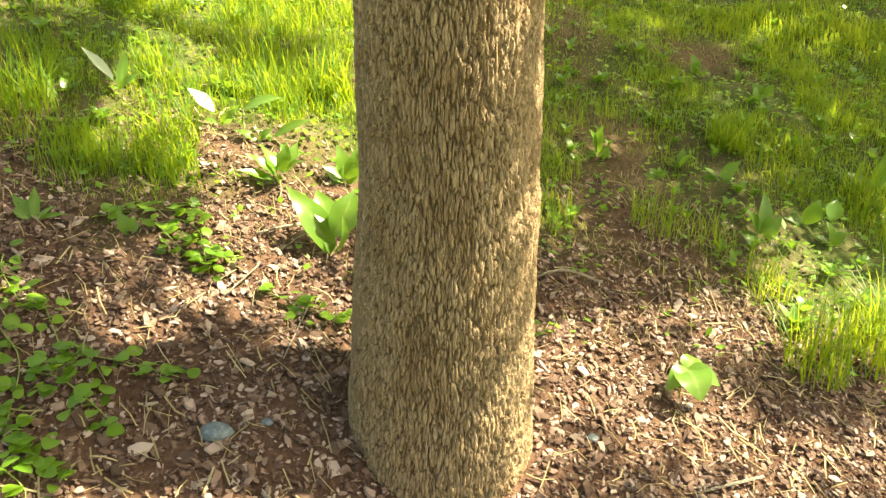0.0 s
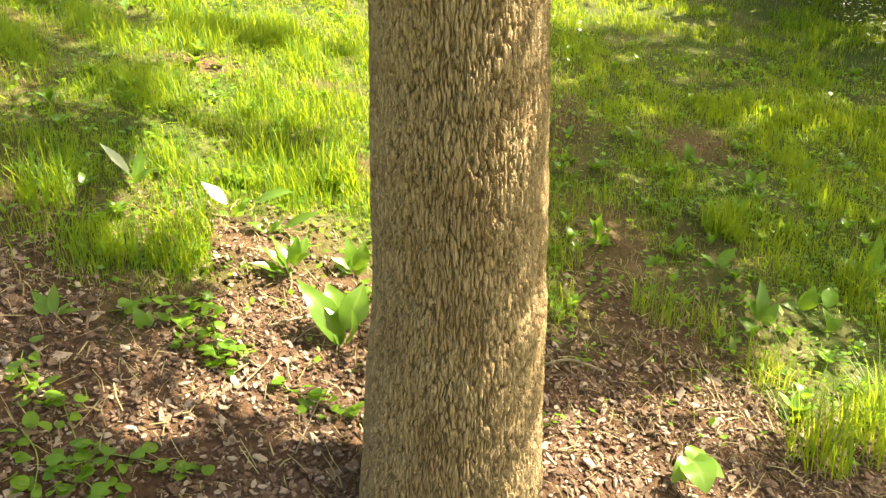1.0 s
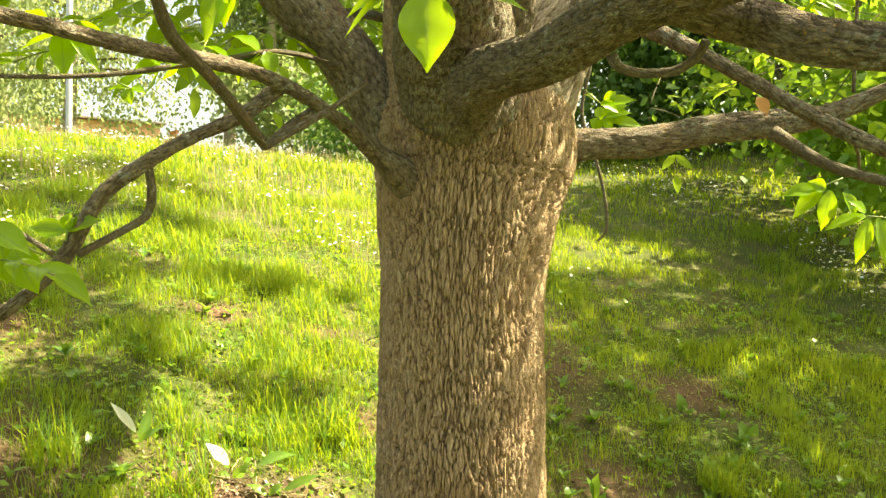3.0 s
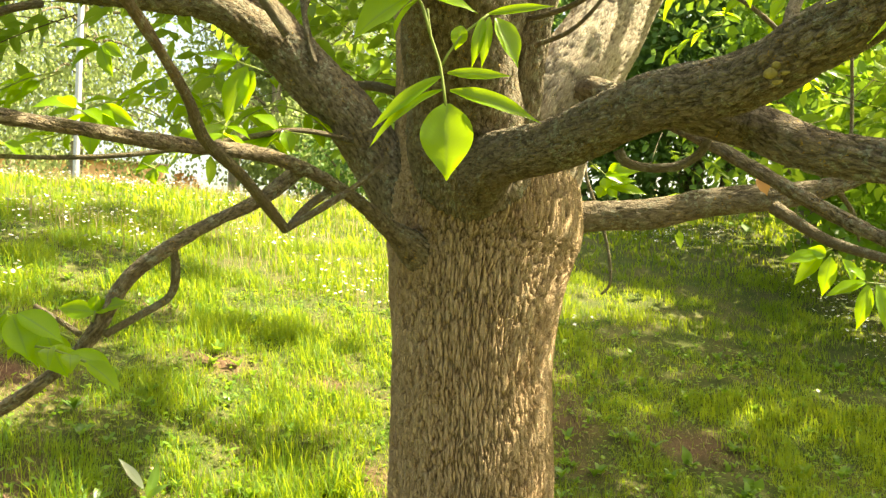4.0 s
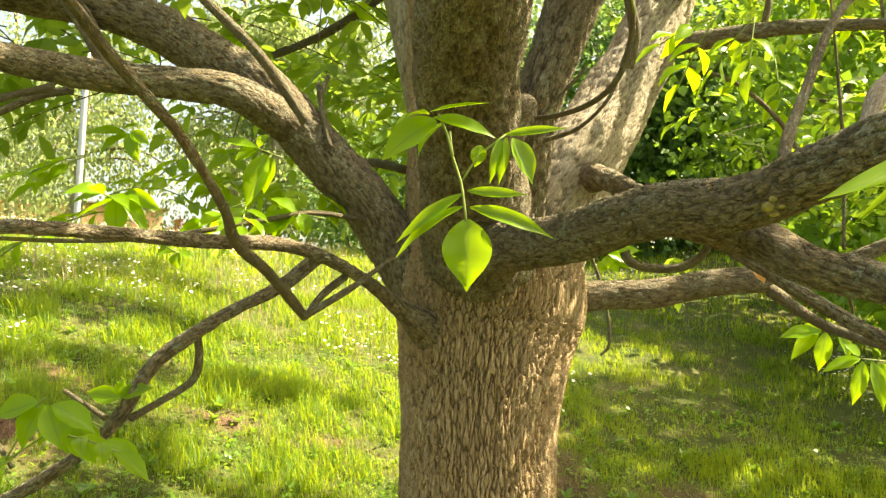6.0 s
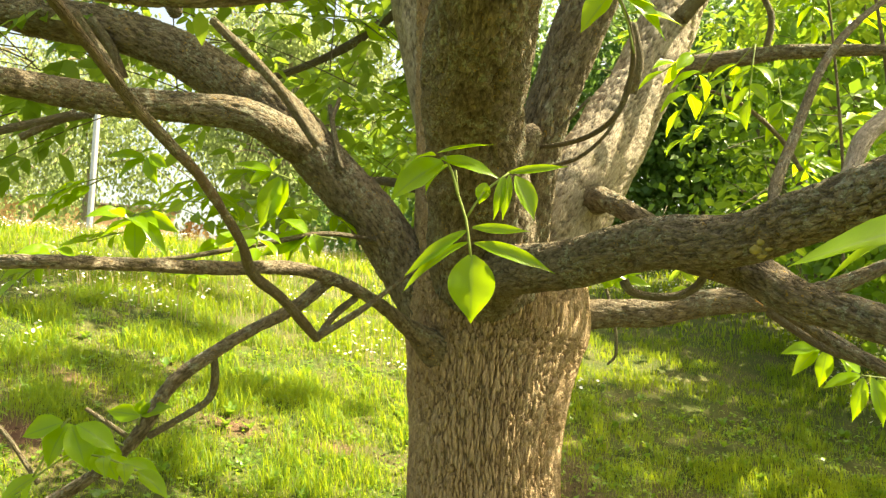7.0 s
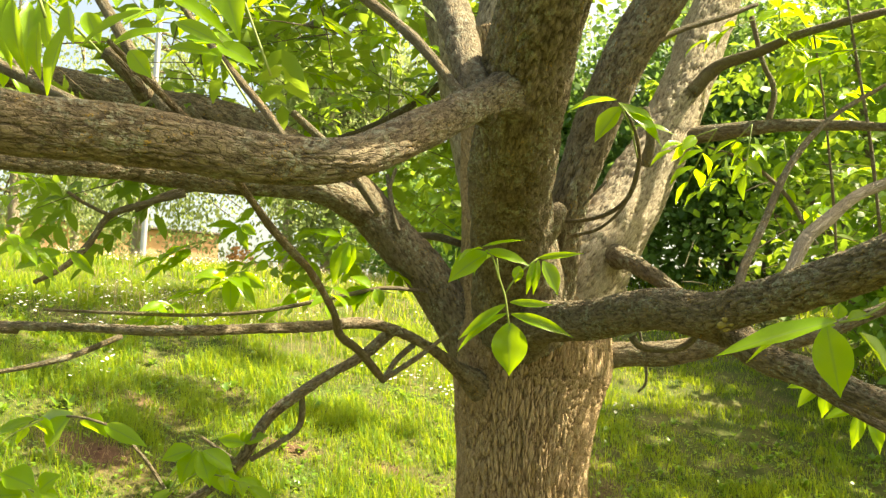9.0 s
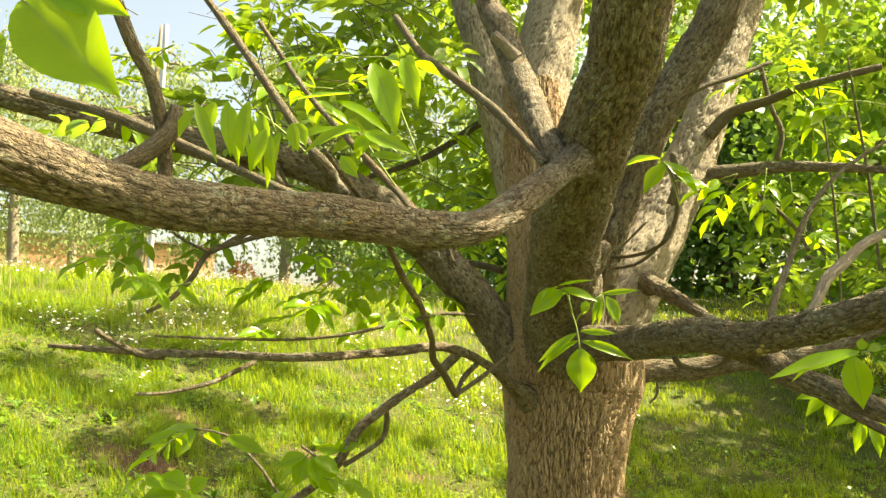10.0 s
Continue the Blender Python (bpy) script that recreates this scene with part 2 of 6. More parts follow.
def hashed(ix, iy, iz, k):
    h = (ix.astype(np.int64) * 374761393 + iy.astype(np.int64) * 668265263 + iz.astype(np.int64) * 2147483647 + k * 974634777) & 0xFFFFFFFF
    h = ((h ^ (h >> 13)) * 1274126177) & 0xFFFFFFFF
    h = ((h ^ (h >> 16)) * 2246822519) & 0xFFFFFFFF
    return ((h ^ (h >> 15)) & 0xFFFFFF) / float(0x1000000)


def smooth_noise(p, k=0):
    """Value noise, -1 to 1, at an array of places."""
    i = np.floor(p).astype(np.int64)
    f = p - i
    f = f * f * (3 - 2 * f)
    total = 0
    for dx in (0, 1):
        for dy in (0, 1):
            for dz in (0, 1):
                w = (f[:, 0] if dx else 1 - f[:, 0]) * (f[:, 1] if dy else 1 - f[:, 1]) * (f[:, 2] if dz else 1 - f[:, 2])
                total = total + w * hashed(i[:, 0] + dx, i[:, 1] + dy, i[:, 2] + dz, k)
    return total * 2 - 1


def cells(p, k=0):
    """Distances to the nearest and second nearest cell centre, and the nearest one's chance number."""
    i = np.floor(p).astype(np.int64)
    one, two, who = np.full(len(p), 9.0), np.full(len(p), 9.0), np.zeros(len(p))
    for dx in (-1, 0, 1):
        for dy in (-1, 0, 1):
            for dz in (-1, 0, 1):
                c = i + (dx, dy, dz)
                q = c + np.stack([hashed(c[:, 0], c[:, 1], c[:, 2], k + j) for j in (1, 2, 3)], 1)
                d = np.sqrt(((p - q) ** 2).sum(1))
                two = np.minimum(np.maximum(one, d), two)
                who = np.where(d < one, q[:, 0] - c[:, 0], who)
                one = np.minimum(one, d)
    return one, two, who


def step(a, b, x):
    t = np.clip((x - a) / (b - a), 0, 1)
    return t * t * (3 - 2 * t)


def spline(nodes, spacing):
    """Points of a smooth curve through the nodes (any width of row), about spacing apart."""
    p = np.asarray(nodes, dtype=float)
    p = np.vstack([2 * p[0] - p[1], p, 2 * p[-1] - p[-2]])
    out = []
    for i in range(1, len(p) - 2):
        a, b, c, d = p[i - 1:i + 3]
        n = max(2, int(np.linalg.norm(c[:3] - b[:3]) / spacing) + 1)
        for t in np.linspace(0, 1, n, endpoint=False):
            out.append(0.5 * (2 * b + (c - a) * t + (2 * a - 5 * b + 4 * c - d) * t * t + (3 * b - a - 3 * c + d) * t ** 3))
    out.append(p[-2])
    return np.array(out)


def tube(nodes, spacing, around, ridge_size=0.01, ridge_tall=0.0, depth=0.0, lumps=0.05, seed=0, cap=True, focus=0.0):
    """Verts, quads, bark coordinates and ridge heights of a limb whose nodes are x, y, z, radius."""
    c = spline(nodes, spacing)
    r = np.maximum(c[:, 3], 0.0008)
    c = c[:, :3]
    d = np.gradient(c, axis=0)
    d /= np.linalg.norm(d, axis=1)[:, None]
    nrm = np.cross(d[0], (0.31, 0.9, 0.2) if abs(d[0][2]) > 0.7 else (0, 0, 1))
    nrm /= np.linalg.norm(nrm)
    ns = []
    for k in d:
        nrm = nrm - k * (nrm @ k)
        nrm /= np.linalg.norm(nrm)
        ns.append(nrm)
    ns = np.array(ns)
    bs = np.cross(d, ns)
    s = np.concatenate([[0], np.cumsum(np.linalg.norm(np.diff(c, axis=0), axis=1))])
    th = np.linspace(0, 2 * math.pi, around, endpoint=False)
    th = th - focus * np.sin(th - 1.9)  # finer on the side towards the path
    ct, st = np.cos(th), np.sin(th)
    out = (ns[:, None] * ct[None, :, None] + bs[:, None] * st[None, :, None]).reshape(-1, 3)
    rr = np.repeat(r, around)
    base = np.stack([np.outer(r, ct).ravel(), np.outer(r, st).ravel(), np.repeat(s, around)], 1) + seed * 3.7
    h = np.zeros(len(base))
    if lumps:
        rr = rr * (1 + lumps * smooth_noise(base * (14, 14, 9), 5) + 0.5 * lumps * smooth_noise(base * (40, 40, 25), 6))
    ridge = np.full(len(base), 0.6)
    if depth:
        across, along = 1.0 / ridge_size, 1.0 / ridge_tall
        warp = np.stack([smooth_noise(base * (38, 38, 16), 13), smooth_noise(base * (38, 38, 16) + 31, 16), smooth_noise(base * (55, 55, 22) + 57, 19)], 1)
        fray = np.stack([smooth_noise(base * (150, 150, 60), 14), smooth_noise(base * (150, 150, 60) + 31, 17), smooth_noise(base * (210, 210, 80) + 57, 18)], 1)
        one, two, who = cells(base * (across, across, along) + warp * (0.75, 0.75, 0.6) + fray * (0.35, 0.35, 0.3), 40)
        lean = warp * (0.55, 0.55, 0.3) + fray * (0.22, 0.22, 0.2)
        second = np.abs(smooth_noise(base * (across * 0.6, across * 0.6, along * 0.5) + lean + 77, 24))
        ridge = step(0.015, 0.17, two - one) * (0.6 + 0.4 * step(0.0, 0.12, second)) * (0.76 + 0.24 * who) + 0.06 * smooth_noise(base * (75, 75, 24), 8)
        ridge += 0.12 * smooth_noise(base * (260, 260, 70), 9) + 0.08 * smooth_noise(base * (500, 500, 190), 28)
        ridge = np.clip(ridge, 0, 1.1)
        h = (ridge - 0.6) * depth
    v = np.repeat(c, around, axis=0) + out * (rr + h)[:, None]
    i = np.arange(len(c) - 1)[:, None] * around
    j = np.arange(around)[None]
    k = (j + 1) % around
    quads = np.stack([i + j, i + k, i + around + k, i + around + j], -1).reshape(-1, 4)
    tris = np.zeros((0, 3), int)
    if cap:
        m = len(v)
        v = np.vstack([v, c[-1] + d[-1] * r[-1] * 0.4])
        base, ridge = np.vstack([base, base[-1]]), np.append(ridge, 0.5)
        last = (len(c) - 1) * around
        tris = np.stack([last + j[0], last + k[0], np.full(around, m)], 1)
        v = np.vstack([v, c[0]])
        base, ridge = np.vstack([base, base[0]]), np.append(ridge, 0.5)
        tris = np.vstack([tris, np.stack([k[0], j[0], np.full(around, m + 1)], 1)])
    return v, quads, tris, base, ridge


def limb(name, nodes, mat, parent, label="", spacing=0.012, around=20, seed=0, **bark):
    v, q, t, base, ridge = tube(nodes, spacing, around, seed=seed, **bark)
    return part(name, mesh_data(name, v, [q, t], mat, bark=base, ridge=ridge), parent, label)


LEAF_T = np.array([0.0, 0.12, 0.3, 0.5, 0.7, 0.87, 1.0])
LEAF_W = np.array([0.10, 0.62, 0.97, 1.0, 0.74, 0.33, 0.02])


FINE_T = np.linspace(0, 1, 13)
FINE_W = np.array([0.14, 0.46, 0.70, 0.86, 0.96, 1.0, 0.98, 0.90, 0.76, 0.57, 0.36, 0.16, 0.01])
COARSE_T = np.array([0.0, 0.3, 0.68, 1.0])
COARSE_W = np.array([0.12, 0.97, 0.78, 0.02])
SPARE_T, SPARE_W = np.array([0.0, 0.45, 1.0]), np.array([0.1, 1.1, 0.02])


def leaf_shape(base, tip, width, face=(0, 0, 1), droop=0.1, fold=0.25, profile=LEAF_W, wave=0.0, t=LEAF_T):
    """Verts, quads and blade coordinates of one pointed leaf from base to tip."""
    base, tip = np.asarray(base, float), np.asarray(tip, float)
    axis = tip - base
    size = np.linalg.norm(axis)
    axis /= size
    side = np.cross(axis, face)
    if np.linalg.norm(side) < 1e-4:
        side = np.cross(axis, (0.3, 0.8, 0.1))
    side /= np.linalg.norm(side)
    up = np.cross(side, axis)
    mid = base + np.outer(t, axis) * size + np.outer(droop * size * np.sin(t * math.pi), up)
    w = profile * width / 2
    lift = fold * w + wave * width * np.sin(t * 17)
    left = mid + np.outer(w, side) + np.outer(lift, up)
    right = mid - np.outer(w, side) + np.outer(fold * w - wave * width * np.sin(t * 15 + 1), up)
    v = np.stack([left, mid, right], 1).reshape(-1, 3)
    n = len(t)
    q = []
    for i in range(n - 1):
        a = i * 3
        q += [(a, a + 1, a + 4, a + 3), (a + 1, a + 2, a + 5, a + 4)]
    uv = np.stack([np.tile([1.0, 0.0, 1.0], n) * 0.5, np.repeat(t, 3) * 2, np.zeros(3 * n)], 1)
    return v, np.array(q), uv


def unit(v):
    v = np.asarray(v, float)
    return v / np.linalg.norm(v)


def compound(pile, at, way, size, pairs, rows=COARSE_T, shape=COARSE_W):
    """One pinnate leaf: a stalk from at along way with pairs of leaflets and one at its end."""
    way = unit(way)
    side = np.cross(way, (0, 0, 1))
    side = unit(side) if np.linalg.norm(side) > 0.05 else np.array([1.0, 0, 0])
    up = np.cross(side, way)
    bend = lambda s: np.asarray(at) + way * size * s - np.array([0, 0, 1]) * size * 0.25 * s * s
    for k in range(pairs + 1):
        s = 0.35 + 0.6 * k / max(pairs, 1)
        p = bend(min(s, 1.0))
        ways = ((0.0,) if k == pairs else (-1.0, 1.0))
        for sgn in ways:
            d = way * (1.0 if k == pairs else 0.55) + side * sgn * 0.85 + up * rng.normal(0, 0.12) - np.array([0, 0, 0.35 + rng.normal(0, 0.2)])
            d = unit(d)
            ll = size * rng.uniform(0.36, 0.48)
            nface = unit(up + rng.normal(0, 0.35, 3))
            v, q, uv = leaf_shape(p, p + d * ll, ll * rng.uniform(0.38, 0.46), nface, droop=rng.uniform(0.02, 0.12), fold=rng.uniform(0.1, 0.35), profile=shape, t=rows)
            pile.add(v, q, a=uv)


def soft(v, lo, hi, s):
    v = lo + s * np.logaddexp(0, (v - lo) / s)
    return hi - s * np.logaddexp(0, (hi - v) / s)


def height(x, y):
    """The bank: the ground's height, rising ahead and to the left and levelling out at its crest."""
    x = soft(np.asarray(x, float), -4.2, 4.2, 0.6)
    y = soft(np.asarray(y, float), 0.7, 13.0, 0.5)
    hollow = 0.13 * np.exp(-x * x / 0.06 - (y - 1.27) ** 2 / 0.09)
    return -0.4483 - 0.2954 * x + 0.3391 * y - 0.0082 * y * y + 0.0262 * x * y + 0.0148 * x * x - hollow


def flat_noise(x, y, scale, k):
    p = np.stack([np.asarray(x, float) * scale, np.asarray(y, float) * scale, np.zeros(np.size(x))], 1)
    return smooth_noise(p, k)


def bare(x, y):
    """How bare the soil is, 0 to 1: the bed round the trunk and some patches in the sward."""
    x, y = np.asarray(x, float), np.asarray(y, float)
    wob = 0.22 * flat_noise(x, y, 2.3, 31) + 0.14 * flat_noise(x, y, 6, 32)
    bed = 1 - step(-0.15, 0.25, y - (2.15 + 0.22 * np.exp(-((x - 0.55) / 0.5) ** 2)) + wob * 1.2 + 0.5 * step(1.0, 1.5, x))
    bed = bed * step(0.35, 0.75, y + wob) * step(2.1, 1.5, np.abs(x + 0.1) + wob)
    tongue = np.exp(-(((x - 0.66) / 0.36) ** 2 + ((y - 2.65) / 0.7) ** 2)) * 0.9
    spots = 0
    for cx, cy, sx, sy, k in ((-0.62, 2.42, 0.4, 0.2, 1.0), (-0.58, 3.84, 0.22, 0.1, 1.0), (-1.5, 2.3, 0.3, 0.25, 0.9), (-1.15, 3.75, 0.25, 0.09, 0.8),
                              (0.52, 4.2, 0.16, 0.7, 0.7), (-1.95, 3.8, 0.3, 0.12, 0.6), (1.15, 4.0, 0.28, 0.22, 0.7), (-0.3, 3.1, 0.3, 0.12, 0.6), (-1.9, 3.1, 0.32, 0.16, 0.9), (-1.75, 4.4, 0.2, 0.08, 0.7)):
        spots = np.maximum(spots, k * np.exp(-(((x - cx) / sx) ** 2 + ((y - cy) / sy) ** 2)))
    return np.clip(np.maximum(bed, np.maximum(tongue, spots) * (1 + 2.2 * wob)), 0, 1)


def relief(x, y):
    return 0.012 * flat_noise(x, y, 7, 41) + 0.008 * flat_noise(x, y, 21, 42) + 0.03 * flat_noise(x, y, 1.7, 43)


def on_ground(x, y):
    return float(height(x, y) + relief(np.array([x]), np.array([y]))[0])


# ---- ground ----
def ground_sheet():
    near_x, near_y = np.arange(-3.6, 3.6, 0.036), np.arange(0.6, 6.6, 0.036)
    out = np.concatenate([np.arange(0.2, 6, 0.25), 6 * 1.35 ** np.arange(0, 14)])
    xs = np.concatenate([near_x[0] - out[::-1], near_x, near_x[-1] + out])
    ys = np.concatenate([near_y[0] - out[::-1], near_y, near_y[-1] + out])
    gx, gy = [a.ravel() for a in np.meshgrid(xs, ys)]
    fade = step(9, 5, np.abs(gx)) * step(12, 7, gy)
    gz = height(gx, gy) + relief(gx, gy) * fade
    w = len(xs)
    i = np.arange(len(ys) - 1)[:, None] * w + np.arange(w - 1)[None]
    quads = np.stack([i, i + 1, i + w + 1, i + w], -1).reshape(-1, 4)
    me = mesh_data("ground", np.stack([gx, gy, gz], 1), [quads], GROUND, soil=bare(gx, gy) * fade)
    return tagged(part("ground", me), "grassy bank with bare reddish-brown soil round the tree", "ground", kind="structure")


ground_sheet()

# ---- the tree ----
tree = thing("tree", (0.0, 1.57, -0.05), "mature broad-leaved tree with furrowed tan bark and low spreading limbs", "tree")
tree_at = Matrix.Translation((0.0, 1.57, -0.05))


def keep(ob):
    """Parents a part whose mesh is in world coordinates."""
    ob.matrix_parent_inverse = tree_at.inverted()
    return ob


TRUNK = [(-0.02, 1.60, -0.30, 0.240), (-0.02, 1.59, -0.12, 0.214), (-0.018, 1.586, 0.0, 0.206), (-0.008, 1.569, 0.296, 0.189),
         (0.005, 1.551, 0.65, 0.172), (0.005, 1.545, 0.97, 0.166), (0.004, 1.541, 1.22, 0.162), (0.011, 1.556, 1.355, 0.177),
         (0.02, 1.576, 1.45, 0.196), (0.028, 1.586, 1.52, 0.204), (0.02, 1.60, 1.62, 0.190), (-0.02, 1.615, 1.78, 0.150), (-0.043, 1.62, 1.89, 0.122),
         (-0.066, 1.655, 2.08, 0.112), (-0.085, 1.70, 2.28, 0.106), (-0.092, 1.73, 2.42, 0.10)]
keep(limb("trunk", TRUNK, TRUNK_BARK, tree, "thick upright trunk with furrowed grey-tan bark", spacing=0.0044, around=520,
          ridge_size=0.0088, ridge_tall=0.052, depth=0.008, lumps=0.02, focus=0.5))
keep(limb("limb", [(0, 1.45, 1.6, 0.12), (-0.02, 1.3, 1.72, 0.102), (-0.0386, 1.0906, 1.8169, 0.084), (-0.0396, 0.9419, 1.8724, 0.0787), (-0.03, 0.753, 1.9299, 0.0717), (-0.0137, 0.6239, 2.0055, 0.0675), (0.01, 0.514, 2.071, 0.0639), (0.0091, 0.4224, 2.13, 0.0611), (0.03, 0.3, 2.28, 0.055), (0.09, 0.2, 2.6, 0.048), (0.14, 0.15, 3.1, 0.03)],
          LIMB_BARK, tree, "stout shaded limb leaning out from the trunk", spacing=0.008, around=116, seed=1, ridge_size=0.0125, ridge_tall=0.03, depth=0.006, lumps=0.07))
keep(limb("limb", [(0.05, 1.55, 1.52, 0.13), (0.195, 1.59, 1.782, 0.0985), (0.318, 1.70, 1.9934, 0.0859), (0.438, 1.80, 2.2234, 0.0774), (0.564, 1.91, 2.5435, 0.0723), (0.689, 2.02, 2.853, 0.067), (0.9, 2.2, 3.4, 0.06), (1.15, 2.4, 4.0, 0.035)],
          SUNLIT_BARK, tree, "sunlit limb with flaking grey-tan bark", spacing=0.008, around=116, seed=2, ridge_size=0.0125, ridge_tall=0.03, depth=0.006, lumps=0.07))
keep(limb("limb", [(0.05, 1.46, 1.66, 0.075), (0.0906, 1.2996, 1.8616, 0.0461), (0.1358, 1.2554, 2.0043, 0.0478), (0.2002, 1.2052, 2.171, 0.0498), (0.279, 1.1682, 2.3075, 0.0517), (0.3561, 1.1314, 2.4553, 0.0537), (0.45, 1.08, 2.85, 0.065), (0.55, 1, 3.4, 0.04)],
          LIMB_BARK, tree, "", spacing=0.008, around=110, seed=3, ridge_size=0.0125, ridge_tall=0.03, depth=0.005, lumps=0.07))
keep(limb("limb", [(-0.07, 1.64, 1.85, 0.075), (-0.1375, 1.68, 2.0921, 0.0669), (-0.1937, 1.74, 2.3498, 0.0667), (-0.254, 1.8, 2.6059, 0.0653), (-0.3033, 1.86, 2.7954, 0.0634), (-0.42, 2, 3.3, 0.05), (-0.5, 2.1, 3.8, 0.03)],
          SUNLIT_BARK, tree, "", spacing=0.012, around=80, seed=4, ridge_size=0.0125, ridge_tall=0.03, depth=0.006, lumps=0.07))
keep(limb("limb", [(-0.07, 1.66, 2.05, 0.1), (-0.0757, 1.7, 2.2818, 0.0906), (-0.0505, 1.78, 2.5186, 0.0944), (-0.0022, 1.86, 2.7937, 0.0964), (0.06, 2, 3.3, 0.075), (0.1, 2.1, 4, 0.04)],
          SUNLIT_BARK, tree, "", spacing=0.012, around=100, seed=5, ridge_size=0.0125, ridge_tall=0.03, depth=0.006, lumps=0.07))
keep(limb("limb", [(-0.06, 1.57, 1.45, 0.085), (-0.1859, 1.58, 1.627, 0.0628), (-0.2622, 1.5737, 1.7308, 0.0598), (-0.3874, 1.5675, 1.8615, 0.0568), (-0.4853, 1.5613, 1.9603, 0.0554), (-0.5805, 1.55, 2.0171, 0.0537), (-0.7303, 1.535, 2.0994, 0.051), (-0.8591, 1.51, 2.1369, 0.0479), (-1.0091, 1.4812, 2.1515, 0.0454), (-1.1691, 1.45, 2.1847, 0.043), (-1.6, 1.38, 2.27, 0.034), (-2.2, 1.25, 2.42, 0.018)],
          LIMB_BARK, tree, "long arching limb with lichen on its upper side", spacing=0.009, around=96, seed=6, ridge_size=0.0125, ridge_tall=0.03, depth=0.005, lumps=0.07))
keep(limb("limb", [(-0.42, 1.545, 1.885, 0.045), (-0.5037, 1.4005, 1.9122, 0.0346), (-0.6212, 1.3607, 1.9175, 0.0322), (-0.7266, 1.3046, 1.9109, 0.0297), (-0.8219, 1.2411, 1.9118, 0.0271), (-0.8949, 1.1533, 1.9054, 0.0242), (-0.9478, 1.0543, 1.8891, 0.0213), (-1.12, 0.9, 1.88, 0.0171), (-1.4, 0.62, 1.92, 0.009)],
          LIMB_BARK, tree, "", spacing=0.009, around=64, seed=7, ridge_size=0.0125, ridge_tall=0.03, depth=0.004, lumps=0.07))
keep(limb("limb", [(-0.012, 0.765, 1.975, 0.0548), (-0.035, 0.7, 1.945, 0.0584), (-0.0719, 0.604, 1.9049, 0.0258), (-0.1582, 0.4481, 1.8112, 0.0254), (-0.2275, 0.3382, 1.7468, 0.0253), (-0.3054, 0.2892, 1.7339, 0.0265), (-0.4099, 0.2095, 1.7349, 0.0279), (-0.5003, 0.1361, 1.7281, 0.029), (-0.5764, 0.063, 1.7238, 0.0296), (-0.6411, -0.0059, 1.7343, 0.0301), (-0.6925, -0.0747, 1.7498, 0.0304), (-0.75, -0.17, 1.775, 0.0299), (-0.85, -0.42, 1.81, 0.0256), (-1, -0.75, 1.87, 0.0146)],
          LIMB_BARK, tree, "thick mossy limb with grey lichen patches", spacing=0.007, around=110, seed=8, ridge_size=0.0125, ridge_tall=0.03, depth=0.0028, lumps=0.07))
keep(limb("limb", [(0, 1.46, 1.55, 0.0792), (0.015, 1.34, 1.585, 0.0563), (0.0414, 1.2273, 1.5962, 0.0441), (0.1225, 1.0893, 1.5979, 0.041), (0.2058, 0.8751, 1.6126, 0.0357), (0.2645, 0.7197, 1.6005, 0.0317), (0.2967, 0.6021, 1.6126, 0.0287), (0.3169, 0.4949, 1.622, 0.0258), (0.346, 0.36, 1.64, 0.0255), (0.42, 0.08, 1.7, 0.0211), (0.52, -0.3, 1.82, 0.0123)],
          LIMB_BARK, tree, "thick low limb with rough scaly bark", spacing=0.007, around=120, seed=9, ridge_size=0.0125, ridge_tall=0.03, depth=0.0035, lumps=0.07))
keep(limb("branch", [(0.232, 0.84, 1.606, 0.032), (0.3212, 0.8392, 1.5775, 0.0271), (0.3554, 0.7539, 1.5357, 0.0243), (0.3999, 0.6872, 1.5133, 0.022), (0.4514, 0.5949, 1.481, 0.0189), (0.53, 0.47, 1.44, 0.0152), (0.72, 0.2, 1.38, 0.008)],
          LIMB_BARK, tree, "", spacing=0.009, around=64, seed=10, ridge_size=0.0125, ridge_tall=0.03, depth=0.003, lumps=0.07))
keep(limb("branch", [(0.1, 1.57, 1.49, 0.0484), (0.2385, 1.5789, 1.5258, 0.0332), (0.3796, 1.5854, 1.5346, 0.0312), (0.5008, 1.5838, 1.561, 0.0291), (0.6435, 1.5762, 1.5749, 0.0267), (0.76, 1.56, 1.6, 0.0194), (0.97, 1.5, 1.7, 0.0106)],
          LIMB_BARK, tree, "level branch with smooth pinkish-grey bark", spacing=0.009, around=64, seed=11, ridge_size=0.0125, ridge_tall=0.03, depth=0.003, lumps=0.07))
keep(limb("branch", [(0.12, 1.72, 1.66, 0.036), (0.171, 1.7, 1.738, 0.031), (0.2116, 1.5757, 1.7798, 0.036), (0.236, 1.47, 1.768, 0.03), (0.2469, 1.4247, 1.7571, 0.024), (0.315, 1.3, 1.69, 0.017), (0.3924, 1.1768, 1.6064, 0.0118), (0.4592, 1.1334, 1.5522, 0.0114), (0.5313, 1.0777, 1.4928, 0.0109), (0.5768, 1.0225, 1.4548, 0.0103), (0.68, 0.93, 1.39, 0.008), (0.82, 0.8, 1.34, 0.004)],
          LIMB_BARK, tree, "", spacing=0.009, around=40, seed=12, ridge_size=0.0125, ridge_tall=0.03, depth=0.002, lumps=0.13))
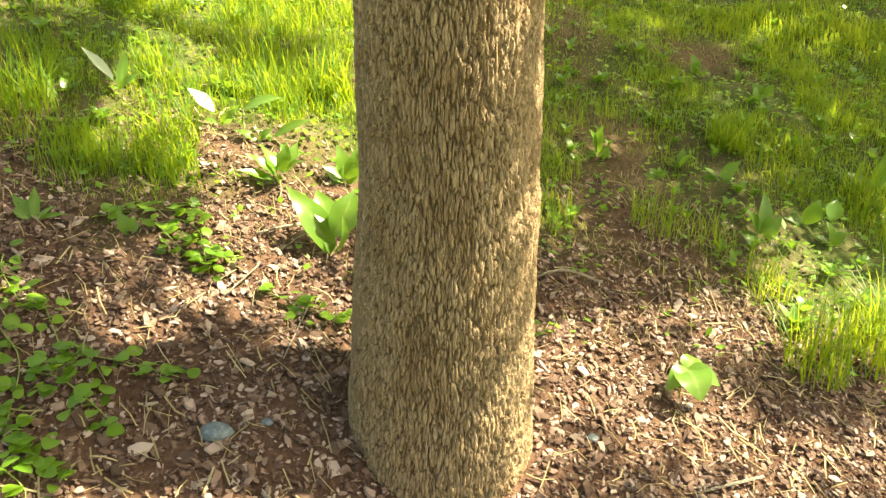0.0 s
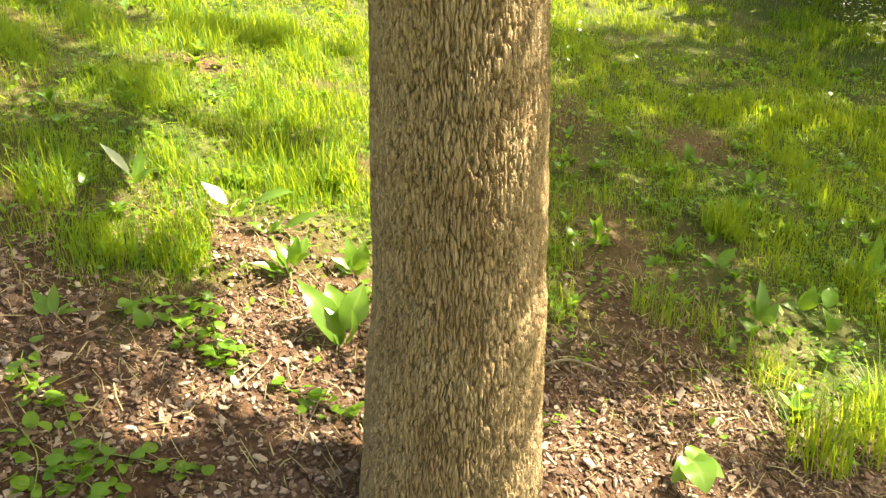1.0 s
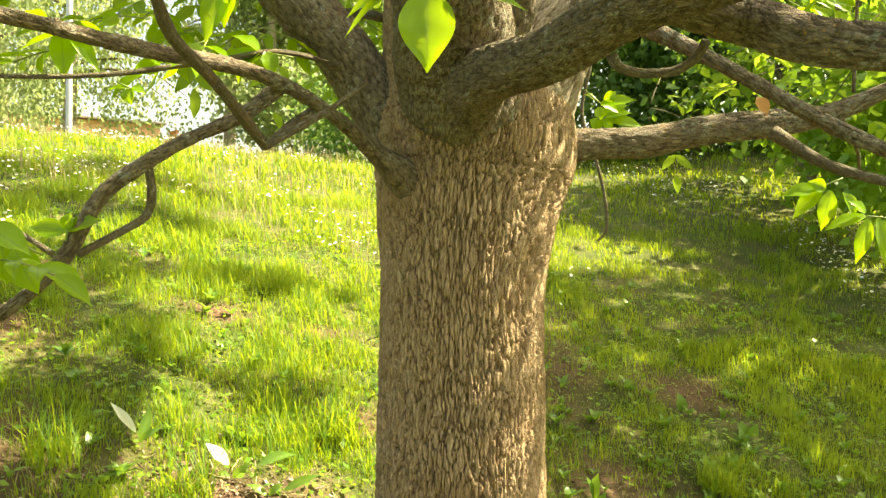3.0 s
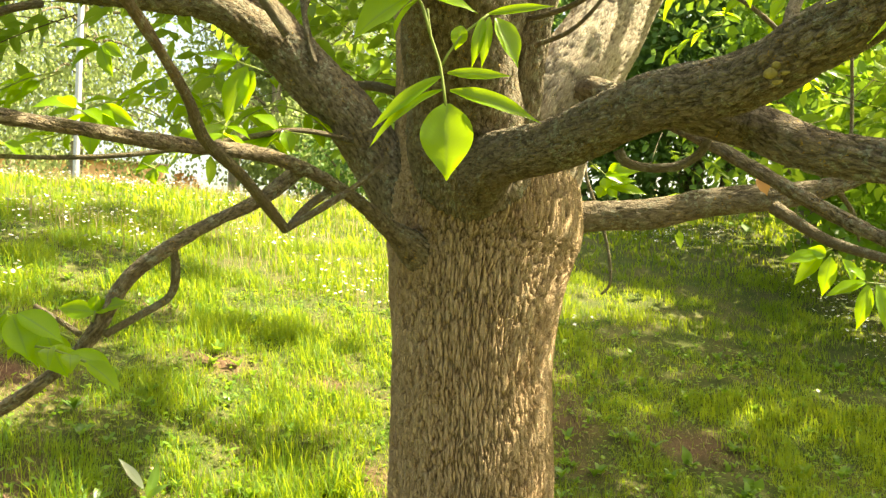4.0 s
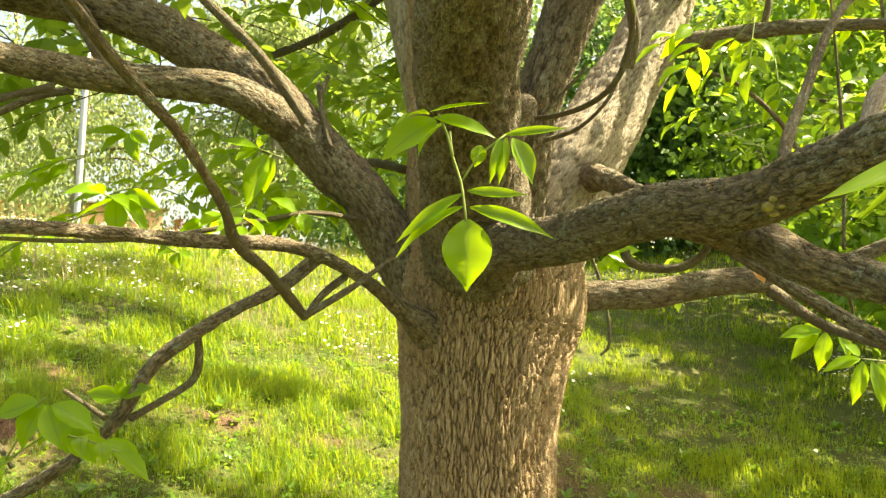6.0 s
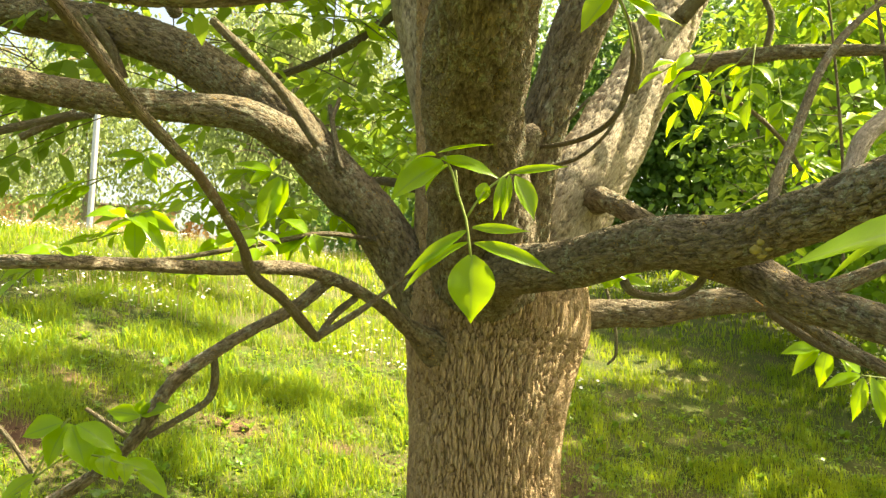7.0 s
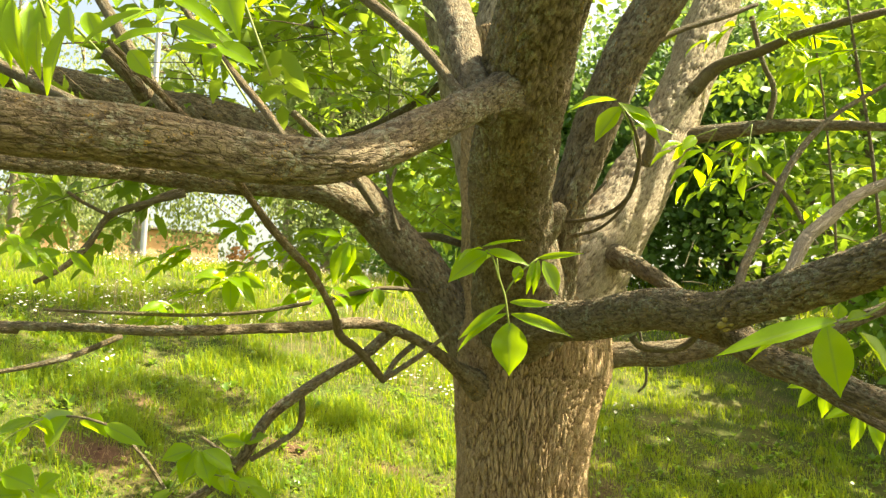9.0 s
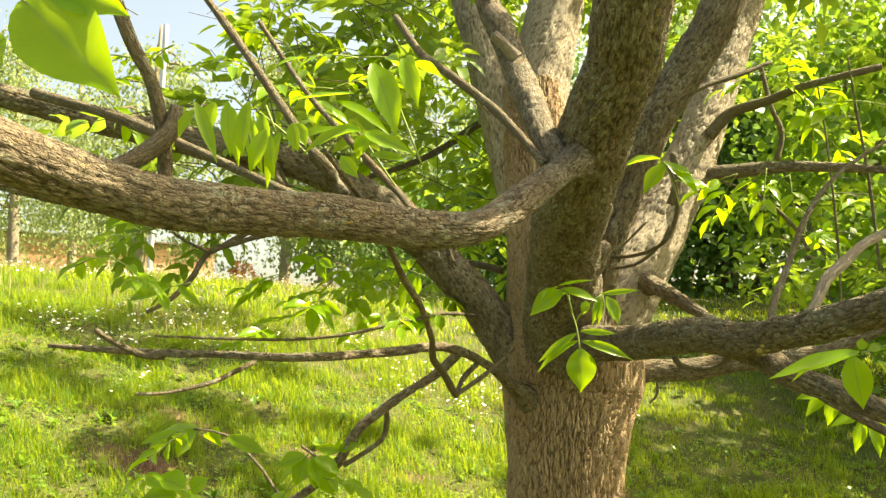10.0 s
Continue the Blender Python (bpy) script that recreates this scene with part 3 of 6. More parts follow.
keep(limb("branch", [(0.39, 1.74, 2.1, 0.03), (0.4671, 1.7324, 2.1417, 0.0241), (0.5331, 1.6844, 2.1459, 0.022), (0.6932, 1.5756, 2.138, 0.017), (0.8693, 1.4387, 2.0973, 0.0113), (1.12, 1.25, 2.03, 0.0067)],
          LIMB_BARK, tree, "", spacing=0.009, around=40, seed=13, ridge_size=0.0125, ridge_tall=0.03, depth=0.002, lumps=0.13))
keep(limb("branch", [(-0.05, 1.51, 1.40, 0.05), (-0.09, 1.46, 1.43, 0.042), (-0.125, 1.41, 1.46, 0.028), (-0.161, 1.3654, 1.488, 0.0155), (-0.2143, 1.2742, 1.5328, 0.0127), (-0.2798, 1.178, 1.5672, 0.0118), (-0.3396, 1.0976, 1.579, 0.0111), (-0.4013, 0.9602, 1.5672, 0.0099), (-0.4662, 0.7861, 1.5575, 0.0085), (-0.5201, 0.6748, 1.5511, 0.0075), (-0.6089, 0.6728, 1.5486, 0.0073), (-0.7168, 0.7046, 1.5506, 0.0072), (-0.8891, 0.7518, 1.5515, 0.0071), (-1.12, 0.8, 1.56, 0.0048)],
          LIMB_BARK, tree, "", spacing=0.008, around=40, seed=14, ridge_size=0.0125, ridge_tall=0.03, depth=0.002, lumps=0.13))
keep(limb("branch", [(-0.2906, 1.192, 1.5657, 0.0117), (-0.342, 1.1519, 1.514, 0.0112), (-0.4018, 1.1065, 1.4738, 0.0107), (-0.4526, 1.0753, 1.4368, 0.0104), (-0.506, 1.0604, 1.3929, 0.0102), (-0.5383, 1.0602, 1.3456, 0.0101), (-0.563, 1.0625, 1.3026, 0.01), (-0.6187, 1.0766, 1.2491, 0.01), (-0.741, 1.1009, 1.17, 0.0101), (-0.92, 1.13, 1.08, 0.0082), (-1.12, 1.16, 1.02, 0.0041)],
          LIMB_BARK, tree, "", spacing=0.007, around=40, seed=15, ridge_size=0.0125, ridge_tall=0.03, depth=0.002, lumps=0.13))
keep(limb("branch", [(-0.07, 0.6, 1.88, 0.03), (-0.0959, 0.62, 1.9086, 0.0282), (-0.1512, 0.84, 2.1338, 0.0303), (-0.2071, 0.95, 2.3201, 0.0299), (-0.2347, 1, 2.398, 0.0282), (-0.36, 1.05, 2.75, 0.018)],
          LIMB_BARK, tree, "", spacing=0.009, around=48, seed=16, ridge_size=0.0125, ridge_tall=0.03, depth=0.003, lumps=0.13))
keep(limb("twig", [(-0.2931, 1.113, 1.4645, 0.0083), (-0.3144, 0.9474, 1.5223, 0.0076), (-0.3265, 0.82, 1.5512, 0.007), (-0.3246, 0.7432, 1.5881, 0.0067), (-0.3344, 0.623, 1.6397, 0.0062), (-0.3435, 0.5495, 1.6617, 0.0059), (-0.3553, 0.4848, 1.6843, 0.0056), (-0.3639, 0.4069, 1.7128, 0.0053), (-0.38, 0.3, 1.755, 0.0048), (-0.42, 0.15, 1.81, 0.003)], TWIG_BARK, tree, "", spacing=0.012, around=12, seed=31, lumps=0.2))
keep(limb("twig", [(-0.21, 1.58, 1.67, 0.0066), (-0.3303, 1.4257, 1.6744, 0.0054), (-0.4459, 1.3745, 1.6475, 0.0051), (-0.6019, 1.2992, 1.6061, 0.0047), (-0.7413, 1.2432, 1.5898, 0.0044), (-0.8762, 1.1924, 1.588, 0.0041), (-1.05, 1.15, 1.59, 0.0028)], TWIG_BARK, tree, "", spacing=0.012, around=12, seed=32, lumps=0.2))
keep(limb("twig", [(-0.3578, 1.4, 1.8545, 0.0126), (-0.4493, 1.35, 1.9769, 0.0101), (-0.5628, 1.3, 2.0812, 0.0087)], TWIG_BARK, tree, "", spacing=0.012, around=12, seed=33, lumps=0.2))
keep(limb("twig", [(-0.1767, 1.75, 1.8289, 0.0111), (-0.2516, 1.8, 1.8538, 0.01), (-0.3515, 1.9, 1.871, 0.009)], TWIG_BARK, tree, "", spacing=0.012, around=12, seed=34, lumps=0.2))
keep(limb("twig", [(-1.1461, 2.3, 2.5789, 0.0138), (-0.9235, 2.2333, 2.6276, 0.015), (-0.7321, 2.1667, 2.6615, 0.0158), (-0.5495, 2.1, 2.7152, 0.0161)], TWIG_BARK, tree, "", spacing=0.012, around=12, seed=35, lumps=0.2))
keep(limb("twig", [(-0.7656, 2.2, 2.2192, 0.0109), (-0.5848, 2.15, 2.2536, 0.0123), (-0.411, 2.1, 2.3188, 0.0137), (-0.2436, 2.05, 2.4197, 0.0151), (-0.1215, 2, 2.4515, 0.0163)], TWIG_BARK, tree, "", spacing=0.012, around=12, seed=36, lumps=0.2))
keep(limb("twig", [(0.6044, 1.5, 1.5448, 0.0142), (0.667, 1.42, 1.4777, 0.0114), (0.7418, 1.35, 1.4403, 0.0092), (0.793, 1.3, 1.4249, 0.0076)], TWIG_BARK, tree, "", spacing=0.012, around=12, seed=37, lumps=0.2))
keep(limb("twig", [(0.5896, 3.55, 2.3174, 0.0089), (0.5823, 3.5583, 2.1244, 0.0085), (0.5503, 3.5667, 1.9043, 0.008), (0.6183, 3.575, 1.6943, 0.0076), (0.6607, 3.5833, 1.5322, 0.0072), (0.6728, 3.5917, 1.386, 0.0065), (0.6347, 3.6, 1.3299, 0.0056)], TWIG_BARK, tree, "green hanging shoot", spacing=0.012, around=12, seed=38, lumps=0.2))
keep(limb("twig", [(0.0537, 1.17, 1.8104, 0.0048), (0.1, 1.12, 1.8023, 0.0044), (0.1523, 1.07, 1.8095, 0.0046), (0.1873, 1.02, 1.8361, 0.0047), (0.1994, 0.9733, 1.8944, 0.0041), (0.1846, 0.9267, 1.9416, 0.0029), (0.1555, 0.88, 1.9755, 0.0018)], TWIG_BARK, tree, "", spacing=0.012, around=12, seed=39, lumps=0.2))
keep(limb("twig", [(0.0859, 1.15, 1.8097, 0.0031), (0.1228, 1.135, 1.8505, 0.0029), (0.1579, 1.12, 1.8872, 0.0027)], TWIG_BARK, tree, "", spacing=0.012, around=12, seed=40, lumps=0.2))
keep(limb("twig", [(0.0977, 1.22, 1.7846, 0.0042), (0.1498, 1.1733, 1.7955, 0.0038), (0.1906, 1.14, 1.8312, 0.0034), (0.2133, 1.12, 1.8768, 0.0029)], TWIG_BARK, tree, "", spacing=0.012, around=12, seed=41, lumps=0.2))
keep(limb("twig", [(0.4777, 1.74, 2.2766, 0.0227), (0.5418, 1.71, 2.3417, 0.0188), (0.6483, 1.65, 2.3692, 0.0148), (0.7274, 1.575, 2.3878, 0.0113), (0.9082, 1.5, 2.4179, 0.0087)], TWIG_BARK, tree, "", spacing=0.012, around=12, seed=42, lumps=0.2))
keep(limb("twig", [(0.2657, 1.3, 2.2431, 0.0086), (0.351, 1.3333, 2.2979, 0.0079), (0.4657, 1.3667, 2.3469, 0.0071), (0.5566, 1.4, 2.3928, 0.0063)], TWIG_BARK, tree, "", spacing=0.012, around=12, seed=43, lumps=0.2))
keep(limb("twig", [(0.292, 0.62, 1.605, 0.0077), (0.2988, 0.68, 1.6496, 0.0064), (0.3613, 0.77, 1.7448, 0.006), (0.4357, 0.85, 1.8658, 0.0054), (0.5335, 0.925, 1.9678, 0.0047), (0.6674, 1, 2.0569, 0.0038)], TWIG_BARK, tree, "", spacing=0.012, around=12, seed=44, lumps=0.2))
keep(limb("twig", [(0.305, 0.585, 1.62, 0.0119), (0.343, 0.6, 1.6558, 0.0099), (0.3755, 0.63, 1.7038, 0.0103), (0.4233, 0.66, 1.7421, 0.0099), (0.4837, 0.705, 1.7851, 0.0091), (0.5727, 0.75, 1.8248, 0.0083)], DEAD_WOOD, tree, "bleached dead branch stub", spacing=0.012, around=12, seed=45, lumps=0.2))
keep(limb("twig", [(0.184, 0.95, 1.5657, 0.0072), (0.1937, 0.95, 1.5498, 0.0069), (0.2241, 0.95, 1.5425, 0.0066), (0.2624, 0.944, 1.5448, 0.0062), (0.2867, 0.932, 1.5605, 0.0059), (0.2933, 0.92, 1.5771, 0.0055)], TWIG_BARK, tree, "", spacing=0.012, around=12, seed=46, lumps=0.2))
keep(limb("twig", [(-0.2945, 1.12, 1.4646, 0.005), (-0.276, 1.2, 1.5063, 0.0065), (-0.2472, 1.24, 1.5371, 0.0078)], TWIG_BARK, tree, "", spacing=0.012, around=12, seed=47, lumps=0.2))
keep(limb("twig", [(-0.2945, 1.12, 1.4646, 0.0067), (-0.2311, 1.1533, 1.5095, 0.0057), (-0.1979, 1.18, 1.5374, 0.0047), (-0.1532, 1.2, 1.5775, 0.0038)], TWIG_BARK, tree, "", spacing=0.012, around=12, seed=48, lumps=0.2))
keep(limb("twig", [(-0.419, 0.29, 1.7811, 0.0083), (-0.4823, 0.32, 1.8627, 0.0077), (-0.5502, 0.35, 1.9545, 0.007), (-0.6218, 0.3775, 2.0517, 0.0066), (-0.6854, 0.4, 2.1333, 0.0059)], TWIG_BARK, tree, "", spacing=0.012, around=12, seed=49, lumps=0.2))
keep(limb("twig", [(-0.4661, 0.22, 1.7612, 0.0066), (-0.5641, 0.28, 1.8103, 0.0075), (-0.6756, 0.325, 1.8628, 0.0081), (-0.802, 0.3625, 1.9173, 0.0085), (-0.956, 0.4, 1.966, 0.0088)], TWIG_BARK, tree, "", spacing=0.012, around=12, seed=50, lumps=0.2))
keep(limb("twig", [(-0.5903, 0.08, 1.747, 0.0094), (-0.5889, 0.065, 1.797, 0.0089), (-0.5958, 0.04, 1.8559, 0.0084), (-0.6102, 0.015, 1.8927, 0.0079), (-0.6296, 0, 1.9452, 0.0075)], TWIG_BARK, tree, "", spacing=0.012, around=12, seed=51, lumps=0.2))
keep(limb("twig", [(-0.6303, 0.02, 1.7496, 0.0093), (-0.6029, 0.04, 1.7739, 0.0099), (-0.578, 0.0533, 1.8038, 0.0094), (-0.5749, 0.06, 1.8359, 0.0078)], TWIG_BARK, tree, "", spacing=0.012, around=12, seed=52, lumps=0.2))
keep(limb("twig", [(-0.3292, 0.5, 1.7794, 0.0061), (-0.3934, 0.575, 1.8594, 0.0062), (-0.4926, 0.65, 1.9676, 0.0059), (-0.5913, 0.725, 2.0816, 0.0055), (-0.7151, 0.8, 2.2575, 0.0055)], TWIG_BARK, tree, "", spacing=0.012, around=12, seed=53, lumps=0.2))
keep(limb("twig", [(-0.1175, 0.6, 1.9015, 0.0081), (-0.1616, 0.66, 1.9722, 0.0082), (-0.2159, 0.72, 2.0459, 0.0082), (-0.2988, 0.78, 2.131, 0.0083), (-0.3704, 0.84, 2.2031, 0.008), (-0.4362, 0.9, 2.3128, 0.0076)], TWIG_BARK, tree, "", spacing=0.012, around=12, seed=54, lumps=0.2))
keep(limb("twig", [(-0.78, 1.22, 1.8648, 0.009), (-0.8613, 1.204, 1.8383, 0.0082), (-0.937, 1.188, 1.8058, 0.0074), (-0.9732, 1.168, 1.7347, 0.0065), (-1.0136, 1.144, 1.6811, 0.0057), (-1.0604, 1.12, 1.6471, 0.0049)], TWIG_BARK, tree, "", spacing=0.012, around=12, seed=55, lumps=0.2))
keep(limb("twig", [(-0.9278, 1.17, 1.8031, 0.005), (-0.9834, 1.16, 1.8285, 0.0044), (-1.019, 1.15, 1.8515, 0.0038)], TWIG_BARK, tree, "", spacing=0.012, around=12, seed=56, lumps=0.2))
keep(limb("twig", [(-0.6627, 0.72, 1.5389, 0.0054), (-0.6979, 0.675, 1.5138, 0.005), (-0.7166, 0.63, 1.5001, 0.0044), (-0.7759, 0.5875, 1.4829, 0.0038), (-0.818, 0.55, 1.4811, 0.0032)], TWIG_BARK, tree, "", spacing=0.012, around=12, seed=57, lumps=0.2))
keep(limb("twig", [(-0.4526, 1.0753, 1.4368, 0.0065), (-0.4515, 1.088, 1.395, 0.0068), (-0.4639, 1.1, 1.3592, 0.0059), (-0.4963, 1.08, 1.3335, 0.0053), (-0.5444, 1.06, 1.3023, 0.0052)], TWIG_BARK, tree, "", spacing=0.012, around=12, seed=58, lumps=0.2))
keep(limb("twig", [(-0.5795, 1.06, 1.3013, 0.0044), (-0.6071, 1.05, 1.3223, 0.0039), (-0.6389, 1.04, 1.3446, 0.0034)], TWIG_BARK, tree, "", spacing=0.012, around=12, seed=59, lumps=0.2))
keep(limb("twig", [(-0.6591, 0.95, 1.2454, 0.0037), (-0.7046, 0.95, 1.3048, 0.0034), (-0.7364, 0.95, 1.3365, 0.0032)], TWIG_BARK, tree, "", spacing=0.012, around=12, seed=60, lumps=0.2))
keep(limb("twig", [(-0.7638, 0.9, 1.3777, 0.0026), (-0.8073, 0.9, 1.3883, 0.0023), (-0.8417, 0.9, 1.3901, 0.0021)], TWIG_BARK, tree, "", spacing=0.012, around=12, seed=61, lumps=0.2))
keep(limb("twig", [(-0.9626, 0.68, 1.591, 0.0054), (-0.9405, 0.7067, 1.5705, 0.0058), (-0.893, 0.73, 1.5467, 0.0063), (-0.8557, 0.75, 1.5431, 0.0067)], TWIG_BARK, tree, "", spacing=0.012, around=12, seed=62, lumps=0.2))
keep(limb("twig", [(-0.4318, 0.25, 1.7935, 0.0104), (-0.4291, 0.225, 1.7993, 0.0093), (-0.4473, 0.2, 1.8193, 0.0083)], TWIG_BARK, tree, "", spacing=0.012, around=12, seed=63, lumps=0.2))
keep(limb("twig", [(-0.8213, 1.5, 2.0191, 0.0111), (-0.8455, 1.475, 2.0853, 0.0104), (-0.8802, 1.45, 2.1372, 0.0096)], TWIG_BARK, tree, "", spacing=0.012, around=12, seed=64, lumps=0.2))
keep(limb("twig", [(-0.7546, 1.42, 1.9198, 0.0106), (-0.7965, 1.385, 2.0045, 0.0099), (-0.8635, 1.35, 2.1113, 0.0091)], TWIG_BARK, tree, "", spacing=0.012, around=12, seed=65, lumps=0.2))
keep(limb("twig", [(0.2915, 1.45, 1.9961, 0.0154), (0.3034, 1.425, 2.0544, 0.0134), (0.286, 1.4, 2.1284, 0.0116)], TWIG_BARK, tree, "", spacing=0.012, around=12, seed=66, lumps=0.2))
keep(limb("twig", [(0.8392, 1.9, 1.9292, 0.0067), (0.7945, 1.9333, 2.0276, 0.0063), (0.7011, 1.9667, 2.1287, 0.0057), (0.5876, 2, 2.1846, 0.0047)], TWIG_BARK, tree, "", spacing=0.012, around=12, seed=67, lumps=0.2))
keep(limb("twig", [(0.7088, 1.8, 2.2125, 0.0099), (0.7265, 1.8, 2.3059, 0.0091), (0.6958, 1.8, 2.3914, 0.0083), (0.6655, 1.8, 2.53, 0.0075)], TWIG_BARK, tree, "", spacing=0.012, around=12, seed=68, lumps=0.2))
keep(limb("twig", [(0.8044, 1.6, 1.6417, 0.0039), (0.8079, 1.6, 1.8769, 0.0037), (0.7899, 1.6, 2.1795, 0.0034), (0.7661, 1.6, 2.3978, 0.0032)], TWIG_BARK, tree, "", spacing=0.012, around=12, seed=69, lumps=0.2))
keep(limb("twig", [(0.8772, 1.5, 1.821, 0.0042), (0.8585, 1.5, 2.0778, 0.004), (0.8308, 1.5, 2.2981, 0.0037), (0.8143, 1.5, 2.4483, 0.0035)], TWIG_BARK, tree, "", spacing=0.012, around=12, seed=70, lumps=0.2))
keep(limb("twig", [(-0.374, 1.6, 1.9957, 0.0052), (-0.3544, 1.58, 1.9119, 0.0057), (-0.3304, 1.56, 1.8625, 0.0063)], TWIG_BARK, tree, "", spacing=0.012, around=12, seed=71, lumps=0.2))
keep(limb("twig", [(-0.3243, 1.5, 1.826, 0.0058), (-0.3575, 1.55, 1.9388, 0.0056), (-0.3516, 1.6, 2.0113, 0.0054)], TWIG_BARK, tree, "", spacing=0.012, around=12, seed=72, lumps=0.2))
keep(limb("twig", [(-0.9586, 1.35, 1.8455, 0.0078), (-0.8959, 1.375, 1.8881, 0.0085), (-0.8349, 1.4, 1.9118, 0.0092)], TWIG_BARK, tree, "", spacing=0.012, around=12, seed=73, lumps=0.2))
# Unseen limb added so that its shadow falls as a streak on the lawn.
keep(limb("limb", [(0.06, 2.0, 3.25, 0.06), (0.78, 2.15, 3.75, 0.058), (1.56, 2.52, 4.0, 0.055), (1.54, 2.97, 4.1, 0.055), (1.34, 3.62, 4.22, 0.046), (1.28, 3.97, 4.4, 0.01)],
          LIMB_BARK, tree, "", spacing=0.03, around=24, seed=77, lumps=0.08))


def near_leaf(stalk, blades, face):
    """One compound leaf close by: its stalk, and leaflets as base, tip and width."""
    v, q, t, base, ridge = tube([(*p, 0.0016) for p in stalk], 0.02, 6, lumps=0)
    stem = keep(part("compound_leaf", mesh_data("compound_leaf", v, [q, t], STALK), tree, "fresh yellow-green compound leaf with pointed leaflets"))
    for k, (a, b, c, d, e, g, w) in enumerate(blades):
        v, q, uv = leaf_shape((a, b, c), (d, e, g), w, unit(np.array(face) + rng.normal(0, 0.25, 3)), droop=rng.uniform(0.0, 0.1), fold=rng.uniform(0.3, 0.6), wave=0.03, profile=FINE_W, t=FINE_T)
        part("leaflet", mesh_data("leaflet", v, [q], LEAF, blade=uv), stem)


STALK = plain("green_stalk", [(0.3, (0.16, 0.22, 0.05)), (0.7, (0.26, 0.32, 0.08))], 40, 0.6)

near_leaf([(-0.063, 0.730, 1.679), (-0.059, 0.730, 1.649), (-0.049, 0.730, 1.620), (-0.042, 0.730, 1.575)],
          [(-0.041, 0.73, 1.577, -0.04, 0.73, 1.495, 0.0562),
           (-0.046, 0.73, 1.592, -0.123, 0.73, 1.529, 0.0177),
           (-0.048, 0.73, 1.606, -0.122, 0.73, 1.548, 0.0171),
           (-0.038, 0.73, 1.591, 0.059, 0.73, 1.557, 0.0196),
           (-0.041, 0.73, 1.61, 0.028, 0.73, 1.607, 0.0131)], (0, -0.85, 0.5))
near_leaf([(-0.059, 0.700, 1.643), (-0.066, 0.700, 1.669), (-0.076, 0.700, 1.690)],
          [(-0.078, 0.7, 1.683, -0.138, 0.7, 1.636, 0.0397),
           (-0.081, 0.7, 1.687, -0.01, 0.7, 1.664, 0.0192),
           (-0.086, 0.7, 1.693, -0.019, 0.7, 1.705, 0.0128),
           (-0.07, 0.7, 1.679, -0.1, 0.75, 1.652, 0.0192),
           (-0.086, 0.7, 1.69, -0.12, 0.65, 1.663, 0.0167)], (0, -0.6, 0.8))
near_leaf([(-0.049, 0.760, 1.624), (-0.029, 0.760, 1.656), (0.003, 0.760, 1.683)],
          [(-0.026, 0.76, 1.67, -0.033, 0.76, 1.643, 0.0191),
           (-0.003, 0.76, 1.68, -0.015, 0.76, 1.623, 0.0136),
           (0.004, 0.76, 1.68, -0.004, 0.76, 1.623, 0.0136),
           (0.011, 0.76, 1.679, 0.036, 0.76, 1.624, 0.0286),
           (0.001, 0.76, 1.683, 0.077, 0.76, 1.693, 0.0116)], (0, -0.8, 0.5))
near_leaf([(0.339, 0.300, 1.600), (0.311, 0.300, 1.582), (0.286, 0.300, 1.575)],
          [(0.283, 0.3, 1.577, 0.162, 0.3, 1.537, 0.0262),
           (0.282, 0.3, 1.572, 0.208, 0.35, 1.531, 0.0193),
           (0.273, 0.3, 1.571, 0.285, 0.3, 1.5, 0.0376),
           (0.305, 0.3, 1.565, 0.332, 0.3, 1.522, 0.0261),
           (0.284, 0.3, 1.579, 0.287, 0.3, 1.595, 0.0148),
           (0.294, 0.3, 1.577, 0.319, 0.3, 1.582, 0.0171)], (0, -0.5, 0.85))
near_leaf([(0.178, 0.860, 1.875), (0.165, 0.860, 1.931), (0.145, 0.860, 1.974)],
          [(0.142, 0.86, 1.979, 0.054, 0.86, 1.957, 0.036),
           (0.148, 0.86, 1.966, 0.103, 0.86, 1.902, 0.038),
           (0.146, 0.86, 1.974, 0.221, 0.86, 1.894, 0.03),
           (0.17, 0.86, 1.931, 0.244, 0.86, 1.916, 0.0239),
           (0.154, 0.86, 1.96, 0.209, 0.86, 1.941, 0.026)], (0, -0.5, 0.85))
near_leaf([(-0.538, 0.950, 1.304), (-0.569, 0.950, 1.316), (-0.597, 0.950, 1.318)],
          [(-0.604, 0.95, 1.316, -0.665, 0.95, 1.276, 0.0341),
           (-0.594, 0.95, 1.315, -0.626, 0.95, 1.275, 0.0217),
           (-0.591, 0.95, 1.314, -0.584, 0.95, 1.265, 0.031),
           (-0.575, 0.95, 1.311, -0.543, 0.95, 1.253, 0.0449),
           (-0.601, 0.95, 1.318, -0.647, 0.95, 1.315, 0.0248)], (0, -0.6, 0.8))
near_leaf([(-0.558, 1.050, 1.321), (-0.555, 1.050, 1.337)],
          [(-0.555, 1.05, 1.336, -0.61, 1.05, 1.341, 0.0287),
           (-0.555, 1.05, 1.336, -0.505, 1.05, 1.351, 0.027),
           (-0.555, 1.05, 1.337, -0.552, 1.05, 1.363, 0.0203)], (0, -0.8, 0.6))
near_leaf([(-0.764, 0.900, 1.378), (-0.807, 0.900, 1.388), (-0.840, 0.900, 1.390)],
          [(-0.837, 0.9, 1.389, -0.875, 0.9, 1.33, 0.0454),
           (-0.807, 0.9, 1.386, -0.811, 1, 1.342, 0.035),
           (-0.769, 0.9, 1.378, -0.663, 0.85, 1.348, 0.0308),
           (-0.829, 0.9, 1.39, -0.984, 1, 1.351, 0.0412)], (0, -0.8, 0.6))
